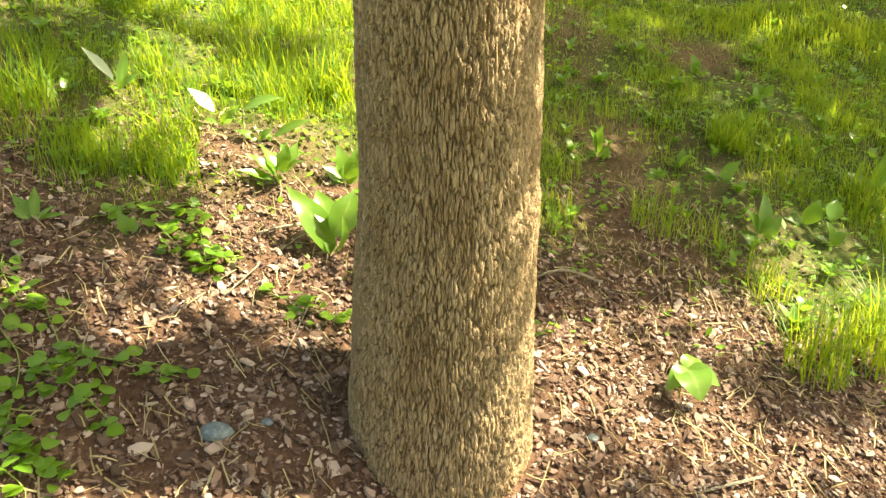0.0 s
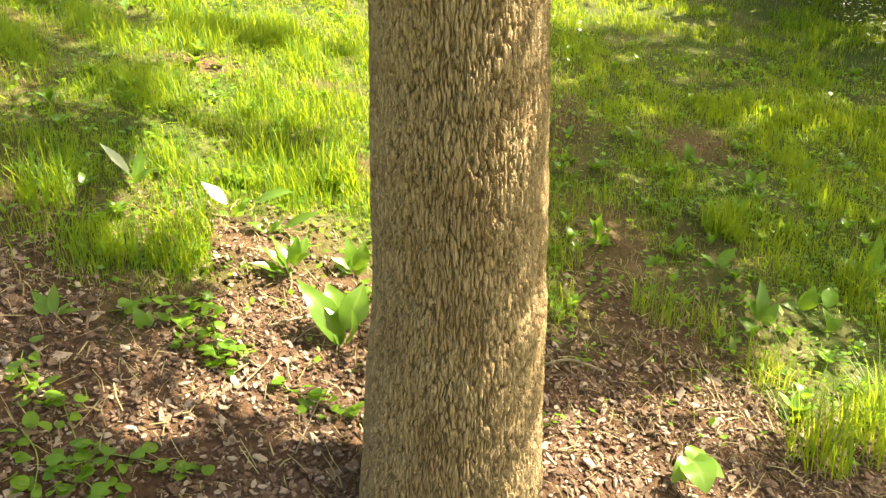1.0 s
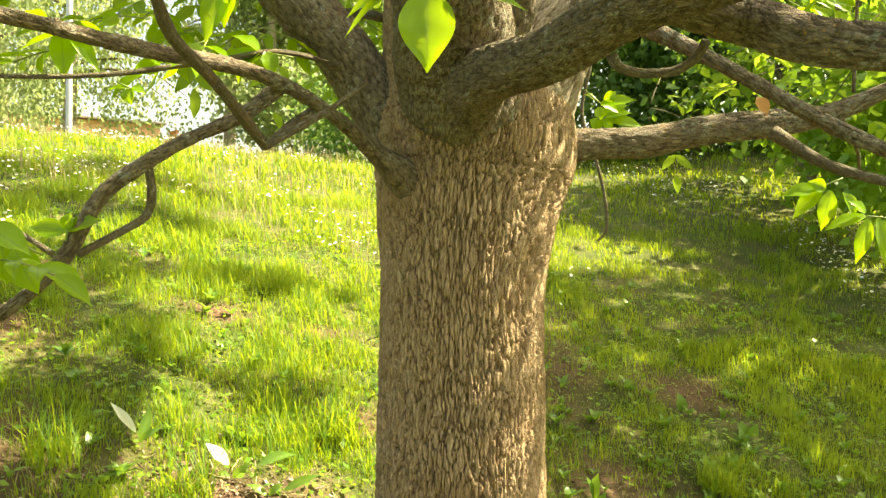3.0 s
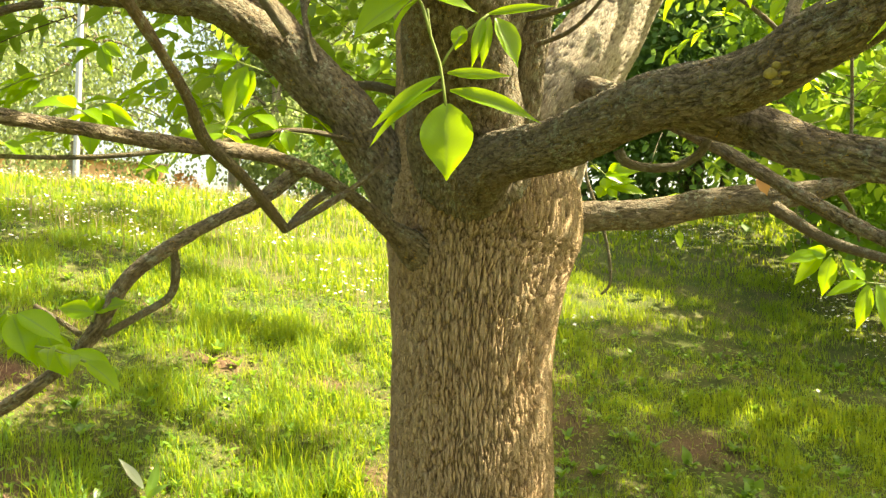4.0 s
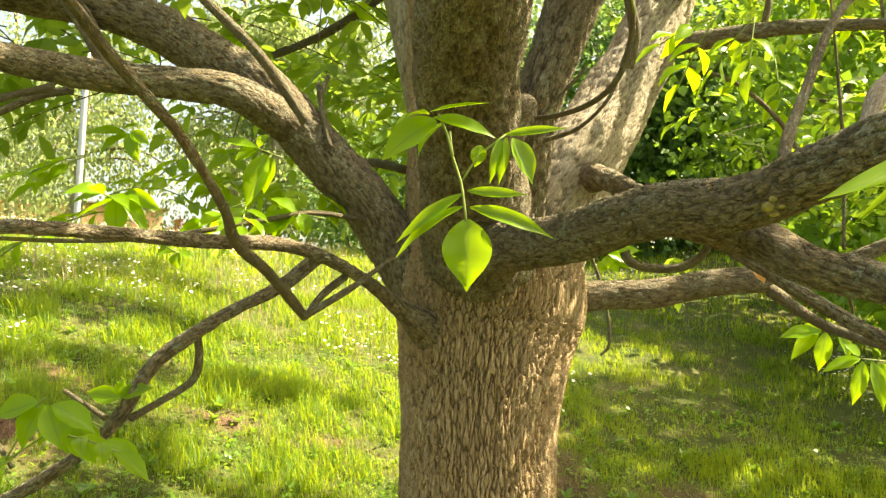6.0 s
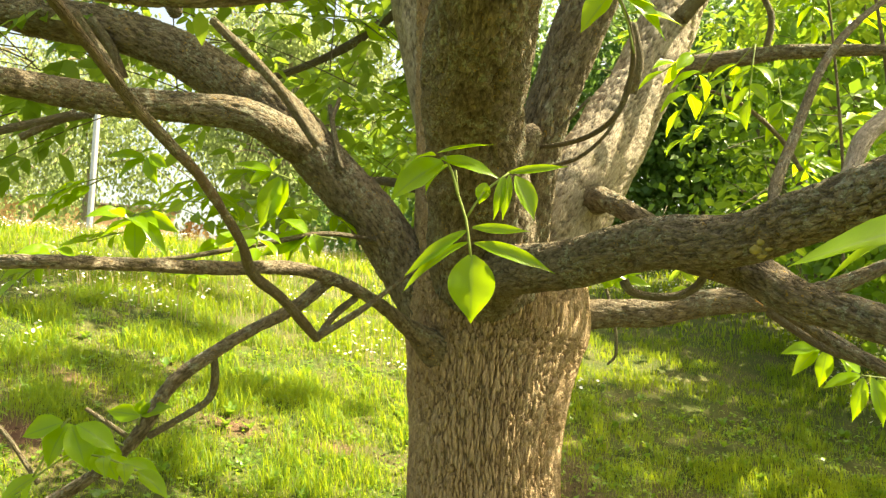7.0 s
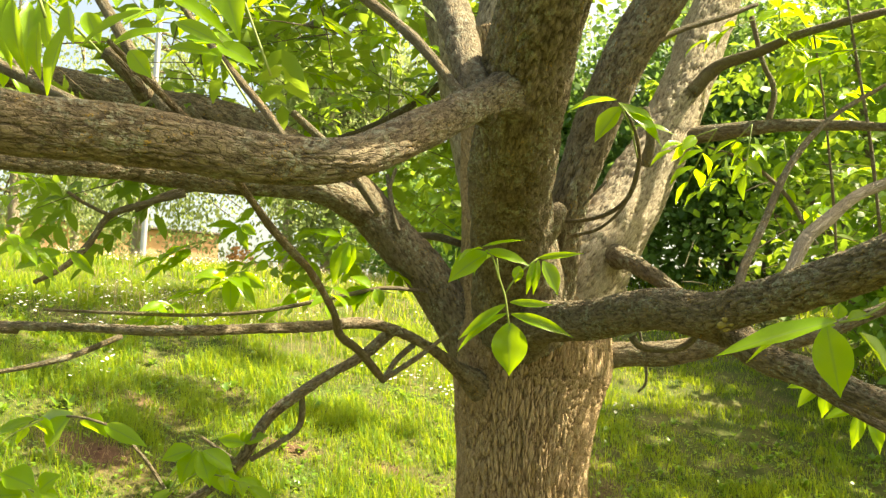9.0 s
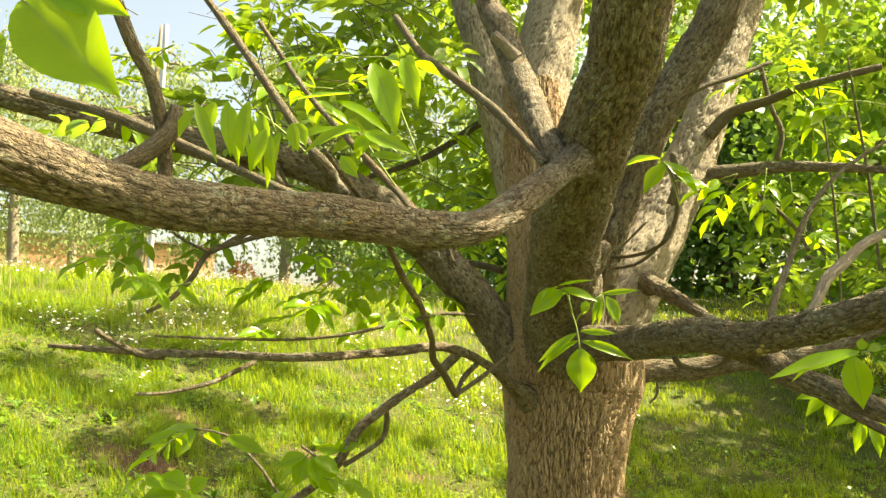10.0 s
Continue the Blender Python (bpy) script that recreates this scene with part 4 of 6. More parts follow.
near_leaf([(-0.631, 0.880, 1.269), (-0.595, 0.880, 1.339), (-0.585, 0.880, 1.349)],
          [(-0.59, 0.88, 1.339, -0.612, 0.88, 1.281, 0.038),
           (-0.583, 0.88, 1.339, -0.559, 0.88, 1.282, 0.04),
           (-0.595, 0.88, 1.344, -0.651, 0.88, 1.322, 0.034),
           (-0.575, 0.88, 1.341, -0.516, 0.88, 1.305, 0.036)], (0, -0.8, 0.6))
near_leaf([(-0.775, 0.700, 1.294), (-0.813, 0.700, 1.310)],
          [(-0.776, 0.7, 1.301, -0.833, 0.7, 1.32, 0.0441),
           (-0.766, 0.7, 1.295, -0.732, 0.7, 1.322, 0.0352),
           (-0.793, 0.7, 1.289, -0.857, 0.7, 1.282, 0.0441)], (0, -0.8, 0.6))
near_leaf([(-0.953, 1.120, 1.723), (-0.980, 1.120, 1.716), (-1.003, 1.120, 1.712)],
          [(-1.005, 1.12, 1.712, -1.109, 1.12, 1.673, 0.0439),
           (-0.984, 1.12, 1.715, -0.923, 1.12, 1.663, 0.0244)], (0, -0.8, 0.6))
near_leaf([(-0.645, 1.300, 1.699), (-0.680, 1.300, 1.692), (-0.694, 1.300, 1.686)],
          [(-0.691, 1.3, 1.681, -0.685, 1.3, 1.597, 0.0413),
           (-0.697, 1.3, 1.692, -0.774, 1.3, 1.666, 0.0299),
           (-0.68, 1.3, 1.687, -0.622, 1.3, 1.606, 0.0275),
           (-0.668, 1.3, 1.693, -0.602, 1.3, 1.654, 0.0298)], (0, -0.8, 0.6))
near_leaf([(-0.658, 1.320, 1.784), (-0.683, 1.320, 1.805)],
          [(-0.686, 1.32, 1.804, -0.767, 1.32, 1.803, 0.0281),
           (-0.685, 1.32, 1.801, -0.737, 1.32, 1.758, 0.0304),
           (-0.683, 1.32, 1.805, -0.658, 1.32, 1.748, 0.0281),
           (-0.678, 1.32, 1.809, -0.64, 1.32, 1.784, 0.0257),
           (-0.696, 1.32, 1.813, -0.661, 1.32, 1.823, 0.0164)], (0, -0.8, 0.6))
near_leaf([(-0.393, 1.350, 1.771), (-0.441, 1.350, 1.788)],
          [(-0.441, 1.35, 1.788, -0.485, 1.35, 1.763, 0.0283),
           (-0.441, 1.35, 1.788, -0.52, 1.35, 1.802, 0.026),
           (-0.439, 1.35, 1.789, -0.419, 1.35, 1.816, 0.0236),
           (-0.423, 1.35, 1.777, -0.459, 1.35, 1.672, 0.0472),
           (-0.411, 1.35, 1.771, -0.425, 1.35, 1.699, 0.0401)], (0, -0.8, 0.6))
near_leaf([(-0.313, 1.400, 1.660), (-0.374, 1.400, 1.670)],
          [(-0.374, 1.4, 1.67, -0.424, 1.4, 1.699, 0.0362),
           (-0.374, 1.4, 1.67, -0.413, 1.4, 1.609, 0.0531),
           (-0.368, 1.4, 1.668, -0.469, 1.4, 1.622, 0.0458),
           (-0.362, 1.4, 1.671, -0.347, 1.4, 1.623, 0.0313)], (0, -0.8, 0.6))
near_leaf([(-0.449, 0.200, 1.812), (-0.477, 0.200, 1.839), (-0.520, 0.200, 1.873)],
          [(-0.622, 0.2, 1.88, -0.639, 0.2, 1.82, 0.0229),
           (-0.582, 0.2, 1.887, -0.592, 0.2, 1.84, 0.0219),
           (-0.558, 0.2, 1.88, -0.544, 0.2, 1.799, 0.0227),
           (-0.533, 0.2, 1.87, -0.528, 0.2, 1.791, 0.0208),
           (-0.518, 0.2, 1.873, -0.506, 0.2, 1.815, 0.0189),
           (-0.472, 0.2, 1.859, -0.455, 0.2, 1.826, 0.0207),
           (-0.491, 0.2, 1.846, -0.505, 0.2, 1.769, 0.0188)], (0, -0.8, 0.6))
near_leaf([(-0.312, 0.300, 1.829), (-0.361, 0.300, 1.948), (-0.377, 0.300, 1.979)],
          [(-0.388, 0.3, 1.979, -0.349, 0.3, 1.867, 0.0441),
           (-0.344, 0.3, 1.986, -0.319, 0.3, 1.912, 0.0293),
           (-0.441, 0.3, 1.922, -0.354, 0.3, 1.866, 0.023),
           (-0.412, 0.3, 1.933, -0.515, 0.3, 1.922, 0.0209),
           (-0.431, 0.3, 1.88, -0.511, 0.3, 1.85, 0.0187)], (0, -0.8, 0.6))
near_leaf([(-0.361, 0.400, 1.817), (-0.417, 0.400, 1.898)],
          [(-0.417, 0.4, 1.905, -0.488, 0.4, 1.878, 0.0256),
           (-0.408, 0.4, 1.898, -0.423, 0.4, 1.86, 0.0255),
           (-0.413, 0.4, 1.903, -0.358, 0.4, 1.873, 0.0281),
           (-0.417, 0.4, 1.905, -0.462, 0.4, 1.912, 0.0153)], (0, -0.8, 0.6))
near_leaf([(-0.476, 0.050, 1.761), (-0.493, 0.050, 1.833), (-0.514, 0.050, 1.846)],
          [(-0.549, 0.05, 1.839, -0.519, 0.05, 1.767, 0.0158),
           (-0.512, 0.05, 1.84, -0.504, 0.05, 1.774, 0.0166),
           (-0.487, 0.05, 1.84, -0.491, 0.05, 1.774, 0.0185),
           (-0.466, 0.05, 1.807, -0.482, 0.05, 1.755, 0.0183),
           (-0.549, 0.05, 1.829, -0.566, 0.05, 1.796, 0.0148)], (0, -0.8, 0.6))
near_leaf([(-0.600, -0.250, 1.841), (-0.571, -0.250, 1.823), (-0.561, -0.250, 1.814)],
          [(-0.571, -0.25, 1.823, -0.488, -0.25, 1.746, 0.0651),
           (-0.586, -0.25, 1.796, -0.609, -0.25, 1.751, 0.0519),
           (-0.55, -0.25, 1.841, -0.485, -0.25, 1.809, 0.0391)], (0, -0.9, 0.3))
near_leaf([(-0.497, 0.150, 1.867), (-0.483, 0.150, 1.833)],
          [(-0.517, 0.15, 1.85, -0.496, 0.15, 1.776, 0.0198),
           (-0.489, 0.15, 1.828, -0.481, 0.15, 1.77, 0.0167),
           (-0.462, 0.15, 1.844, -0.453, 0.15, 1.806, 0.0174),
           (-0.391, 0.15, 1.839, -0.448, 0.15, 1.803, 0.015),
           (-0.358, 0.15, 1.828, -0.309, 0.15, 1.804, 0.0165),
           (-0.399, 0.15, 1.801, -0.376, 0.15, 1.774, 0.0187),
           (-0.362, 0.15, 1.804, -0.314, 0.15, 1.796, 0.0134)], (0, -0.8, 0.6))
near_leaf([(0.920, 1.881, 1.490), (0.864, 1.881, 1.466)],
          [(0.864, 1.881, 1.466, 0.772, 1.881, 1.444, 0.037),
           (0.871, 1.881, 1.466, 0.800, 1.881, 1.388, 0.040),
           (0.878, 1.881, 1.462, 0.835, 1.881, 1.480, 0.034),
           (0.891, 1.881, 1.459, 0.869, 1.881, 1.361, 0.043),
           (0.920, 1.881, 1.454, 0.947, 1.881, 1.391, 0.037)], (0, -0.8, 0.6))
near_leaf([(1.020, 1.839, 1.392), (0.954, 1.839, 1.398)],
          [(0.954, 1.839, 1.398, 0.858, 1.839, 1.362, 0.036),
           (0.961, 1.839, 1.391, 0.932, 1.839, 1.282, 0.039),
           (0.982, 1.839, 1.392, 1.008, 1.839, 1.269, 0.044),
           (0.954, 1.839, 1.405, 0.915, 1.839, 1.432, 0.033),
           (0.995, 1.839, 1.386, 1.050, 1.839, 1.324, 0.041)], (0, -0.8, 0.6))
near_leaf([(0.322, 1.900, 1.623), (0.349, 1.900, 1.637)],
          [(0.349, 1.9, 1.637, 0.404, 1.9, 1.663, 0.0359),
           (0.349, 1.9, 1.633, 0.418, 1.9, 1.644, 0.0331),
           (0.352, 1.9, 1.627, 0.446, 1.9, 1.609, 0.0303),
           (0.335, 1.9, 1.63, 0.322, 1.9, 1.599, 0.0331),
           (0.342, 1.9, 1.627, 0.37, 1.9, 1.6, 0.0331)], (0, -0.8, 0.6))
near_leaf([(0.265, 1.700, 1.664), (0.304, 1.700, 1.632)],
          [(0.304, 1.7, 1.632, 0.383, 1.7, 1.64, 0.029),
           (0.304, 1.7, 1.628, 0.346, 1.7, 1.61, 0.0342),
           (0.302, 1.7, 1.625, 0.304, 1.7, 1.596, 0.0289),
           (0.291, 1.7, 1.638, 0.265, 1.7, 1.651, 0.029),
           (0.311, 1.7, 1.639, 0.337, 1.7, 1.659, 0.0263)], (0, -0.8, 0.6))
near_leaf([(-0.571, 1.250, 1.583), (-0.550, 1.250, 1.573)],
          [(-0.55, 1.25, 1.573, -0.548, 1.25, 1.545, 0.0266),
           (-0.552, 1.25, 1.575, -0.589, 1.25, 1.57, 0.0164),
           (-0.548, 1.25, 1.575, -0.524, 1.25, 1.564, 0.0164)], (0, -0.8, 0.6))


def spray(x, y, z):
    """Two fresh compound leaves at the end of a hidden twig."""
    for _ in range(2):
        out = unit((rng.normal(0, 0.8), rng.normal(-0.1, 0.5), rng.normal(-0.1, 0.25)))
        size = rng.uniform(0.085, 0.12) * (0.75 + 0.25 * y)
        side = unit(np.cross(out, (0, 0, 1)))
        bend = lambda s: np.array([x, y, z]) + out * size * s - np.array([0, 0, 0.22 * size * s * s])
        leaflets = []
        for k, (s, sgn) in enumerate(((0.45, -1), (0.5, 1), (0.75, -1), (0.78, 1), (1.0, 0))):
            way = unit(out * (1.0 if sgn == 0 else 0.6) + side * sgn * 0.8 - np.array([0, 0, rng.uniform(0.2, 0.8)]))
            ll = size * rng.uniform(0.5, 0.65)
            leaflets.append((*bend(s), *(bend(s) + way * ll), ll * rng.uniform(0.36, 0.46)))
        near_leaf([tuple(bend(s)) for s in (0.0, 0.5, 1.0)], leaflets, (rng.normal(0, 0.4), -0.5, 0.85))


SPRAYS = [(-1.05, 0.90, 2.22), (-1.12, 0.90, 2.15), (-1.07, 1.20, 2.37), (-0.55, 1.20, 2.29), (-0.40, 1.50, 2.45),
          (-0.49, 1.50, 2.50), (-0.35, 1.70, 2.42), (-1.17, 1.30, 1.87), (-0.64, 1.60, 1.83),
          (-0.55, 1.70, 1.79), (-0.49, 1.70, 1.86), (-0.73, 1.60, 1.75), (0.88, 1.50, 2.31), (0.84, 1.70, 2.25), (0.82, 2.00, 2.21),
          (-0.59, 1.40, 1.73), (-0.47, 1.40, 1.69), (-0.69, 1.35, 1.66), (-0.79, 1.40, 1.78), (-0.39, 1.50, 1.74), (-1.06, 0.90, 1.76),
          (-1.08, 1.10, 1.73), (-0.82, 1.30, 1.61), (-0.80, 0.75, 1.40), (-0.86, 0.70, 1.32), (-0.59, 0.90, 1.30), (0.43, 1.30, 2.05),
          (0.54, 1.40, 2.09), (0.68, 1.60, 2.41), (0.62, 1.60, 2.44), (0.85, 1.60, 2.34), (0.76, 1.60, 2.37), (0.73, 2.20, 2.14), (0.99, 2.40, 2.07),
          (1.08, 2.20, 2.13), (-0.48, 0.70, 2.14), (-0.55, 0.80, 2.11), (-0.62, 0.80, 2.11), (-0.58, 1.80, 2.39), (-0.64, 1.60, 2.29),
          (-0.46, 2.00, 2.37), (-0.60, 1.90, 2.26), (-0.84, 1.00, 2.25), (-0.71, 1.00, 2.29)]
for at in SPRAYS:
    spray(*at)
v, q, uv = leaf_shape((0.498, 1.305, 1.578), (0.514, 1.30, 1.545), 0.024, (0, -0.9, 0.3), droop=0.1, fold=0.3, wave=0.05, profile=FINE_W, t=FINE_T)
keep(part("withered_leaf", mesh_data("withered_leaf", v, [q], RUST, blade=uv), tree, "withered orange leaf caught on a branch"))
keep(limb("twig", [(0.75, 1.56, 1.60, 0.007), (0.88, 1.74, 1.55, 0.005), (0.96, 1.88, 1.50, 0.003)], TWIG_BARK, tree, "", spacing=0.012, around=10, seed=83, lumps=0.2))
LICHEN = plain("orange_lichen", [(0.3, (0.17, 0.15, 0.05)), (0.6, (0.30, 0.24, 0.06)), (0.8, (0.36, 0.36, 0.18))], 120, 0.9, 0.8, 0.003)
for x, y, z, r in ((0.249, 0.60, 1.578, 0.0055), (0.257, 0.605, 1.572, 0.0045), (0.262, 0.60, 1.579, 0.004), (0.254, 0.60, 1.586, 0.0035)):
    v, q, t, base, ridge = tube([(x - r, y, z, r * 0.5), (x, y, z, r), (x + r, y, z + r * 0.3, r * 0.5)], 0.003, 14, lumps=0.9, seed=r * 900)
    keep(part("lichen_tuft", mesh_data("lichen_tuft", v, [q, t], LICHEN), tree, "tuft of orange-yellow lichen on a limb"))
keep(limb("burl", [(0.02, 1.17, 1.79, 0.034), (0.045, 1.15, 1.805, 0.024), (0.058, 1.14, 1.822, 0.019), (0.07, 1.135, 1.835, 0.01)], LIMB_BARK, tree, "pale knobby burl", spacing=0.004, around=36, seed=81, lumps=0.5))
keep(limb("stub", [(-0.165, 0.86, 2.20, 0.016), (-0.19, 0.85, 2.225, 0.0125), (-0.215, 0.84, 2.245, 0.012)], DEAD_WOOD, tree, "sawn branch stub", spacing=0.004, around=20, seed=82, lumps=0.1))


# ---- the tree's foliage: shoots with compound leaves ----
def shoots(name, zones, mat, label):
    pile, sticks = Pile(), []
    for (x0, x1), (y0, y1), (z0, z1), count, size in zones:
        hub = None
        for k in range(count):
            if k % 11 == 0:
                hub = np.array([rng.uniform(x0, x1), rng.uniform(y0, y1), rng.uniform(z0, z1)])
            p = np.clip(hub + rng.normal(0, 0.2, 3), (x0, y0, z0), (x1, y1, z1))
            way = unit((p - (0.1, 1.6, 2.2)) * (1, 1, 0.3) + rng.normal(0, 0.5, 3))
            n = rng.integers(2, 5)
            kept = 0
            for j in range(n):
                at, out = p + way * (j / n) * 0.2, unit(way + rng.normal(0, 0.75, 3))
                gap = lets_light(at + out * size * 0.6)
                if rng.uniform() > (gap if gap > 0.94 else 0.0 if x0 < 0 else gap * 0.8):
                    compound(pile, at, out, size * rng.uniform(0.8, 1.2), rng.integers(2, 4))
                    kept += 1
            if kept:
                sticks.append([(*(p - way * 0.16 + (0, 0, -0.04)), 0.002), (*p, 0.0017), (*(p + way * 0.18 + (0, 0, 0.03)), 0.001)])
    wood = Pile()
    for s in sticks:
        v, q, t, _, _ = tube(s, 0.2, 3, lumps=0)
        wood.add(v, q, t)
    keep(tagged(part(name, pile.data(name, mat, "blade"), tree, label), kind="stuff"))
    keep(tagged(part("twig_growth", wood.data("twig_growth", TWIG_BARK), tree), kind="stuff"))


# Ground spots chosen to be sunlit and shaded; the crown's leaves follow them.
SUN_OPEN = [(-0.88, 1.38, 0.22, 0.30), (-0.47, 1.73, 0.38, 0.2), (-0.52, 2.0, 0.32, 0.15), (-0.45, 2.32, 0.46, 0.25), (0.29, 1.95, 0.16, 0.16), (0.37, 1.74, 0.2, 0.19),
            (0.70, 1.60, 0.34, 0.15), (1.12, 2.3, 0.38, 0.30), (0.66, 2.06, 0.26, 0.10), (-0.38, 1.40, 0.2, 0.07), (1.35, 7.0, 0.45, 0.6)]
SUN_SHUT = [(-1.45, 2.70, 0.20, 0.26), (-1.2, 2.0, 0.2, 0.16), (-0.75, 3.12, 0.38, 0.10), (-1.2, 3.15, 0.35, 0.10), (-1.25, 4.15, 0.40, 0.22), (-1.75, 3.35, 0.42, 0.24), (-1.9, 3.9, 0.4, 0.14), (-2.7, 4.7, 0.4, 0.3), (-2.0, 3.1, 0.36, 0.22), (-2.3, 3.7, 0.5, 0.2), (-2.9, 3.9, 0.4, 0.3), (-3.4, 4.9, 0.5, 0.4),
            (-2.2, 5.0, 0.5, 0.36), (-3.0, 5.6, 0.5, 0.5), (-2.9, 6.6, 0.5, 0.4), (-2.2, 6.0, 0.5, 0.2), (-0.75, 4.3, 0.25, 0.08), (-1.9, 4.1, 0.4, 0.12)]


def closed(x, y):
    """Wanted shade on a spot of ground, 0 (open to the sun) to 1."""
    blob = lambda group: np.max([np.exp(-(((x - cx) / rx) ** 2 + ((y - cy) / ry) ** 2) ** 2) for cx, cy, rx, ry in group], axis=0)
    wob = 0.24 * flat_noise(x, y, 4.5, 71) + 0.20 * flat_noise(x, y, 10, 72)
    sward = step(-0.06, 0.12, y - 2.2 - wob * 0.35) * step(0.05, -0.2, x + wob * 0.25)
    base = (1 - sward) * step(-0.2, 0.1, x + 2.4 + wob) * step(7.6, 6.8, y + wob)
    rim = 0.7 * flat_noise(x, y, 0.9, 73) + 0.35 * flat_noise(x, y, 2.6, 74)
    base = base * step(0.2, 0.9, y + rim) * step(4.4, 3.4, x + rim)
    return step(0.25, 0.65, np.maximum(base - 1.1 * blob(SUN_OPEN), blob(SUN_SHUT)) + wob * 0.8)


def shadow_of(p):
    """Where the shadow of a leaf at p falls: on the ground, and its height on the trunk, if it falls there."""
    d = np.array(sun_dir) / sun_dir[2]
    q = np.array(p, float)
    for _ in range(6):
        q = np.array(p) - d * (p[2] - float(height(q[0], q[1])))
    flat = np.array(d[:2])
    size = np.linalg.norm(flat)
    flat /= size
    off = np.array(p[:2]) - (0.02, 1.57)
    along, across = off @ flat, off[0] * flat[1] - off[1] * flat[0]
    return q, (p[2] - along / size if along > 0 and abs(across) < 0.26 else None)


# Spots in the tree that leaves are cleared for, so sun reaches them.
SUN_REACHES = [(-0.03, 0.74, 1.60, 0.13), (0.25, 0.30, 1.55, 0.14), (0.15, 0.86, 1.94, 0.11), (-0.6, 0.92, 1.30, 0.13), (0.22, 1.66, 1.80, 0.13), (0.36, 1.70, 2.1, 0.12),
               (0.16, 1.0, 1.63, 0.09), (0.28, 0.65, 1.63, 0.07), (-0.38, 1.57, 1.88, 0.07), (-0.68, 1.3, 1.70, 0.12), (0.7, 1.32, 1.4, 0.12),
               (-0.45, 0.2, 1.76, 0.10), (0.4, 1.58, 1.55, 0.08), (-0.5, 1.05, 1.42, 0.08), (0.0, 1.42, 1.72, 0.06), (0.45, 0.6, 1.5, 0.1)]
SUNLIT = np.array(SUN_REACHES)


def lets_light(p):
    """Chance of dropping a leaf at p so sun reaches a chosen spot."""
    off = np.asarray(p) - SUNLIT[:, :3]
    along = off @ np.array(sun_dir)
    if np.any((along > 0.12) & (np.linalg.norm(off - np.outer(along, sun_dir), axis=1) < SUNLIT[:, 3])):
        return 0.95
    q, up = shadow_of(p)
    if up is not None and -0.2 < up < 3.0:
        return 0.97 if up < 0.45 or 1.22 < up < 2.6 else 0.55
    return 0.0 if q[1] > 8 else float(1 - closed(q[:1], q[1:2])[0])


def crown_shoots(name, count, label):
    """Upper crown, mostly unseen: compound-leaf shoots with gaps, placed by the shade they cast."""
    pile, wood = Pile(), Pile()
    made = 0
    while made < count:
        g = np.array([rng.uniform(-3.8, 4.9), rng.uniform(-0.6, 7.4)])
        if (g[0] > 0 and g[1] > 3.9) or rng.uniform() > closed(g[:1], g[1:])[0]:
            continue
        low = float(height(*g))
        h = max(low + rng.uniform(2.7, 3.9), 3.1 + 0.12 * max(g[1] - 2, 0))
        p = np.array([*g, low]) + np.array(sun_dir) / sun_dir[2] * (h - low)
        made += 1
        way = unit((p - (0.1, 1.6, 2.6)) * (1, 1, 0.3) + rng.normal(0, 0.5, 3))
        kept = 0
        for j in range(3):
            at, out = p + way * (j - 1) * 0.06, unit(way + rng.normal(0, 0.75, 3))
            size = rng.uniform(0.22, 0.3)
            if rng.uniform() > lets_light(at + out * size * 0.6):
                compound(pile, at, out, size, rng.integers(2, 4), SPARE_T, SPARE_W)
                kept += 1
        if kept:
            v, q, t, _, _ = tube([(*(p - way * 0.2 + (0, 0, -0.05)), 0.0025), (*p, 0.002), (*(p + way * 0.12 + (0, 0, 0.02)), 0.001)], 0.2, 3, lumps=0)
            wood.add(v, q, t)
    keep(tagged(part(name, pile.data(name, CANOPY_LEAF, "blade"), tree, label), kind="stuff"))
    keep(tagged(part("twig_growth", wood.data("twig_growth", TWIG_BARK), tree), kind="stuff"))


shoots("foliage", [((-1.8, -0.15), (2.0, 3.6), (2.2, 3.3), 130, 0.175), ((0.55, 2.3), (2.6, 4.0), (2.05, 3.5), 84, 0.185),
                   ((-1.3, -0.4), (1.7, 2.6), (1.95, 2.25), 14, 0.16), ((0.9, 1.6), (2.2, 2.6), (1.95, 2.5), 18, 0.18),
                   ((-2.0, -0.5), (0.9, 1.9), (2.35, 3.0), 42, 0.18), ((-1.6, -0.7), (0.2, 0.9), (2.05, 2.5), 14, 0.19),
                   ((-2.6, -0.5), (0.8, 4.2), (2.9, 4.2), 100, 0.2),
                   ((-0.75, -0.12), (1.95, 3.0), (1.95, 2.7), 40, 0.17), ((0.55, 1.8), (2.2, 3.4), (1.85, 2.6), 60, 0.18),
                   ((-2.0, -0.3), (1.3, 3.2), (2.1, 3.0), 48, 0.18), ((-1.3, -0.2), (0.9, 1.8), (2.25, 2.75), 28, 0.16),
                   ((-1.7, -0.6), (0.6, 1.6), (2.1, 2.55), 24, 0.16)], CANOPY_LEAF, "yellow-green leaves of the lower crown")
crown_shoots("crown", 1800, "mostly unseen green upper crown placed to dapple the ground")


# ---- weeds ----
WEED_AT = []


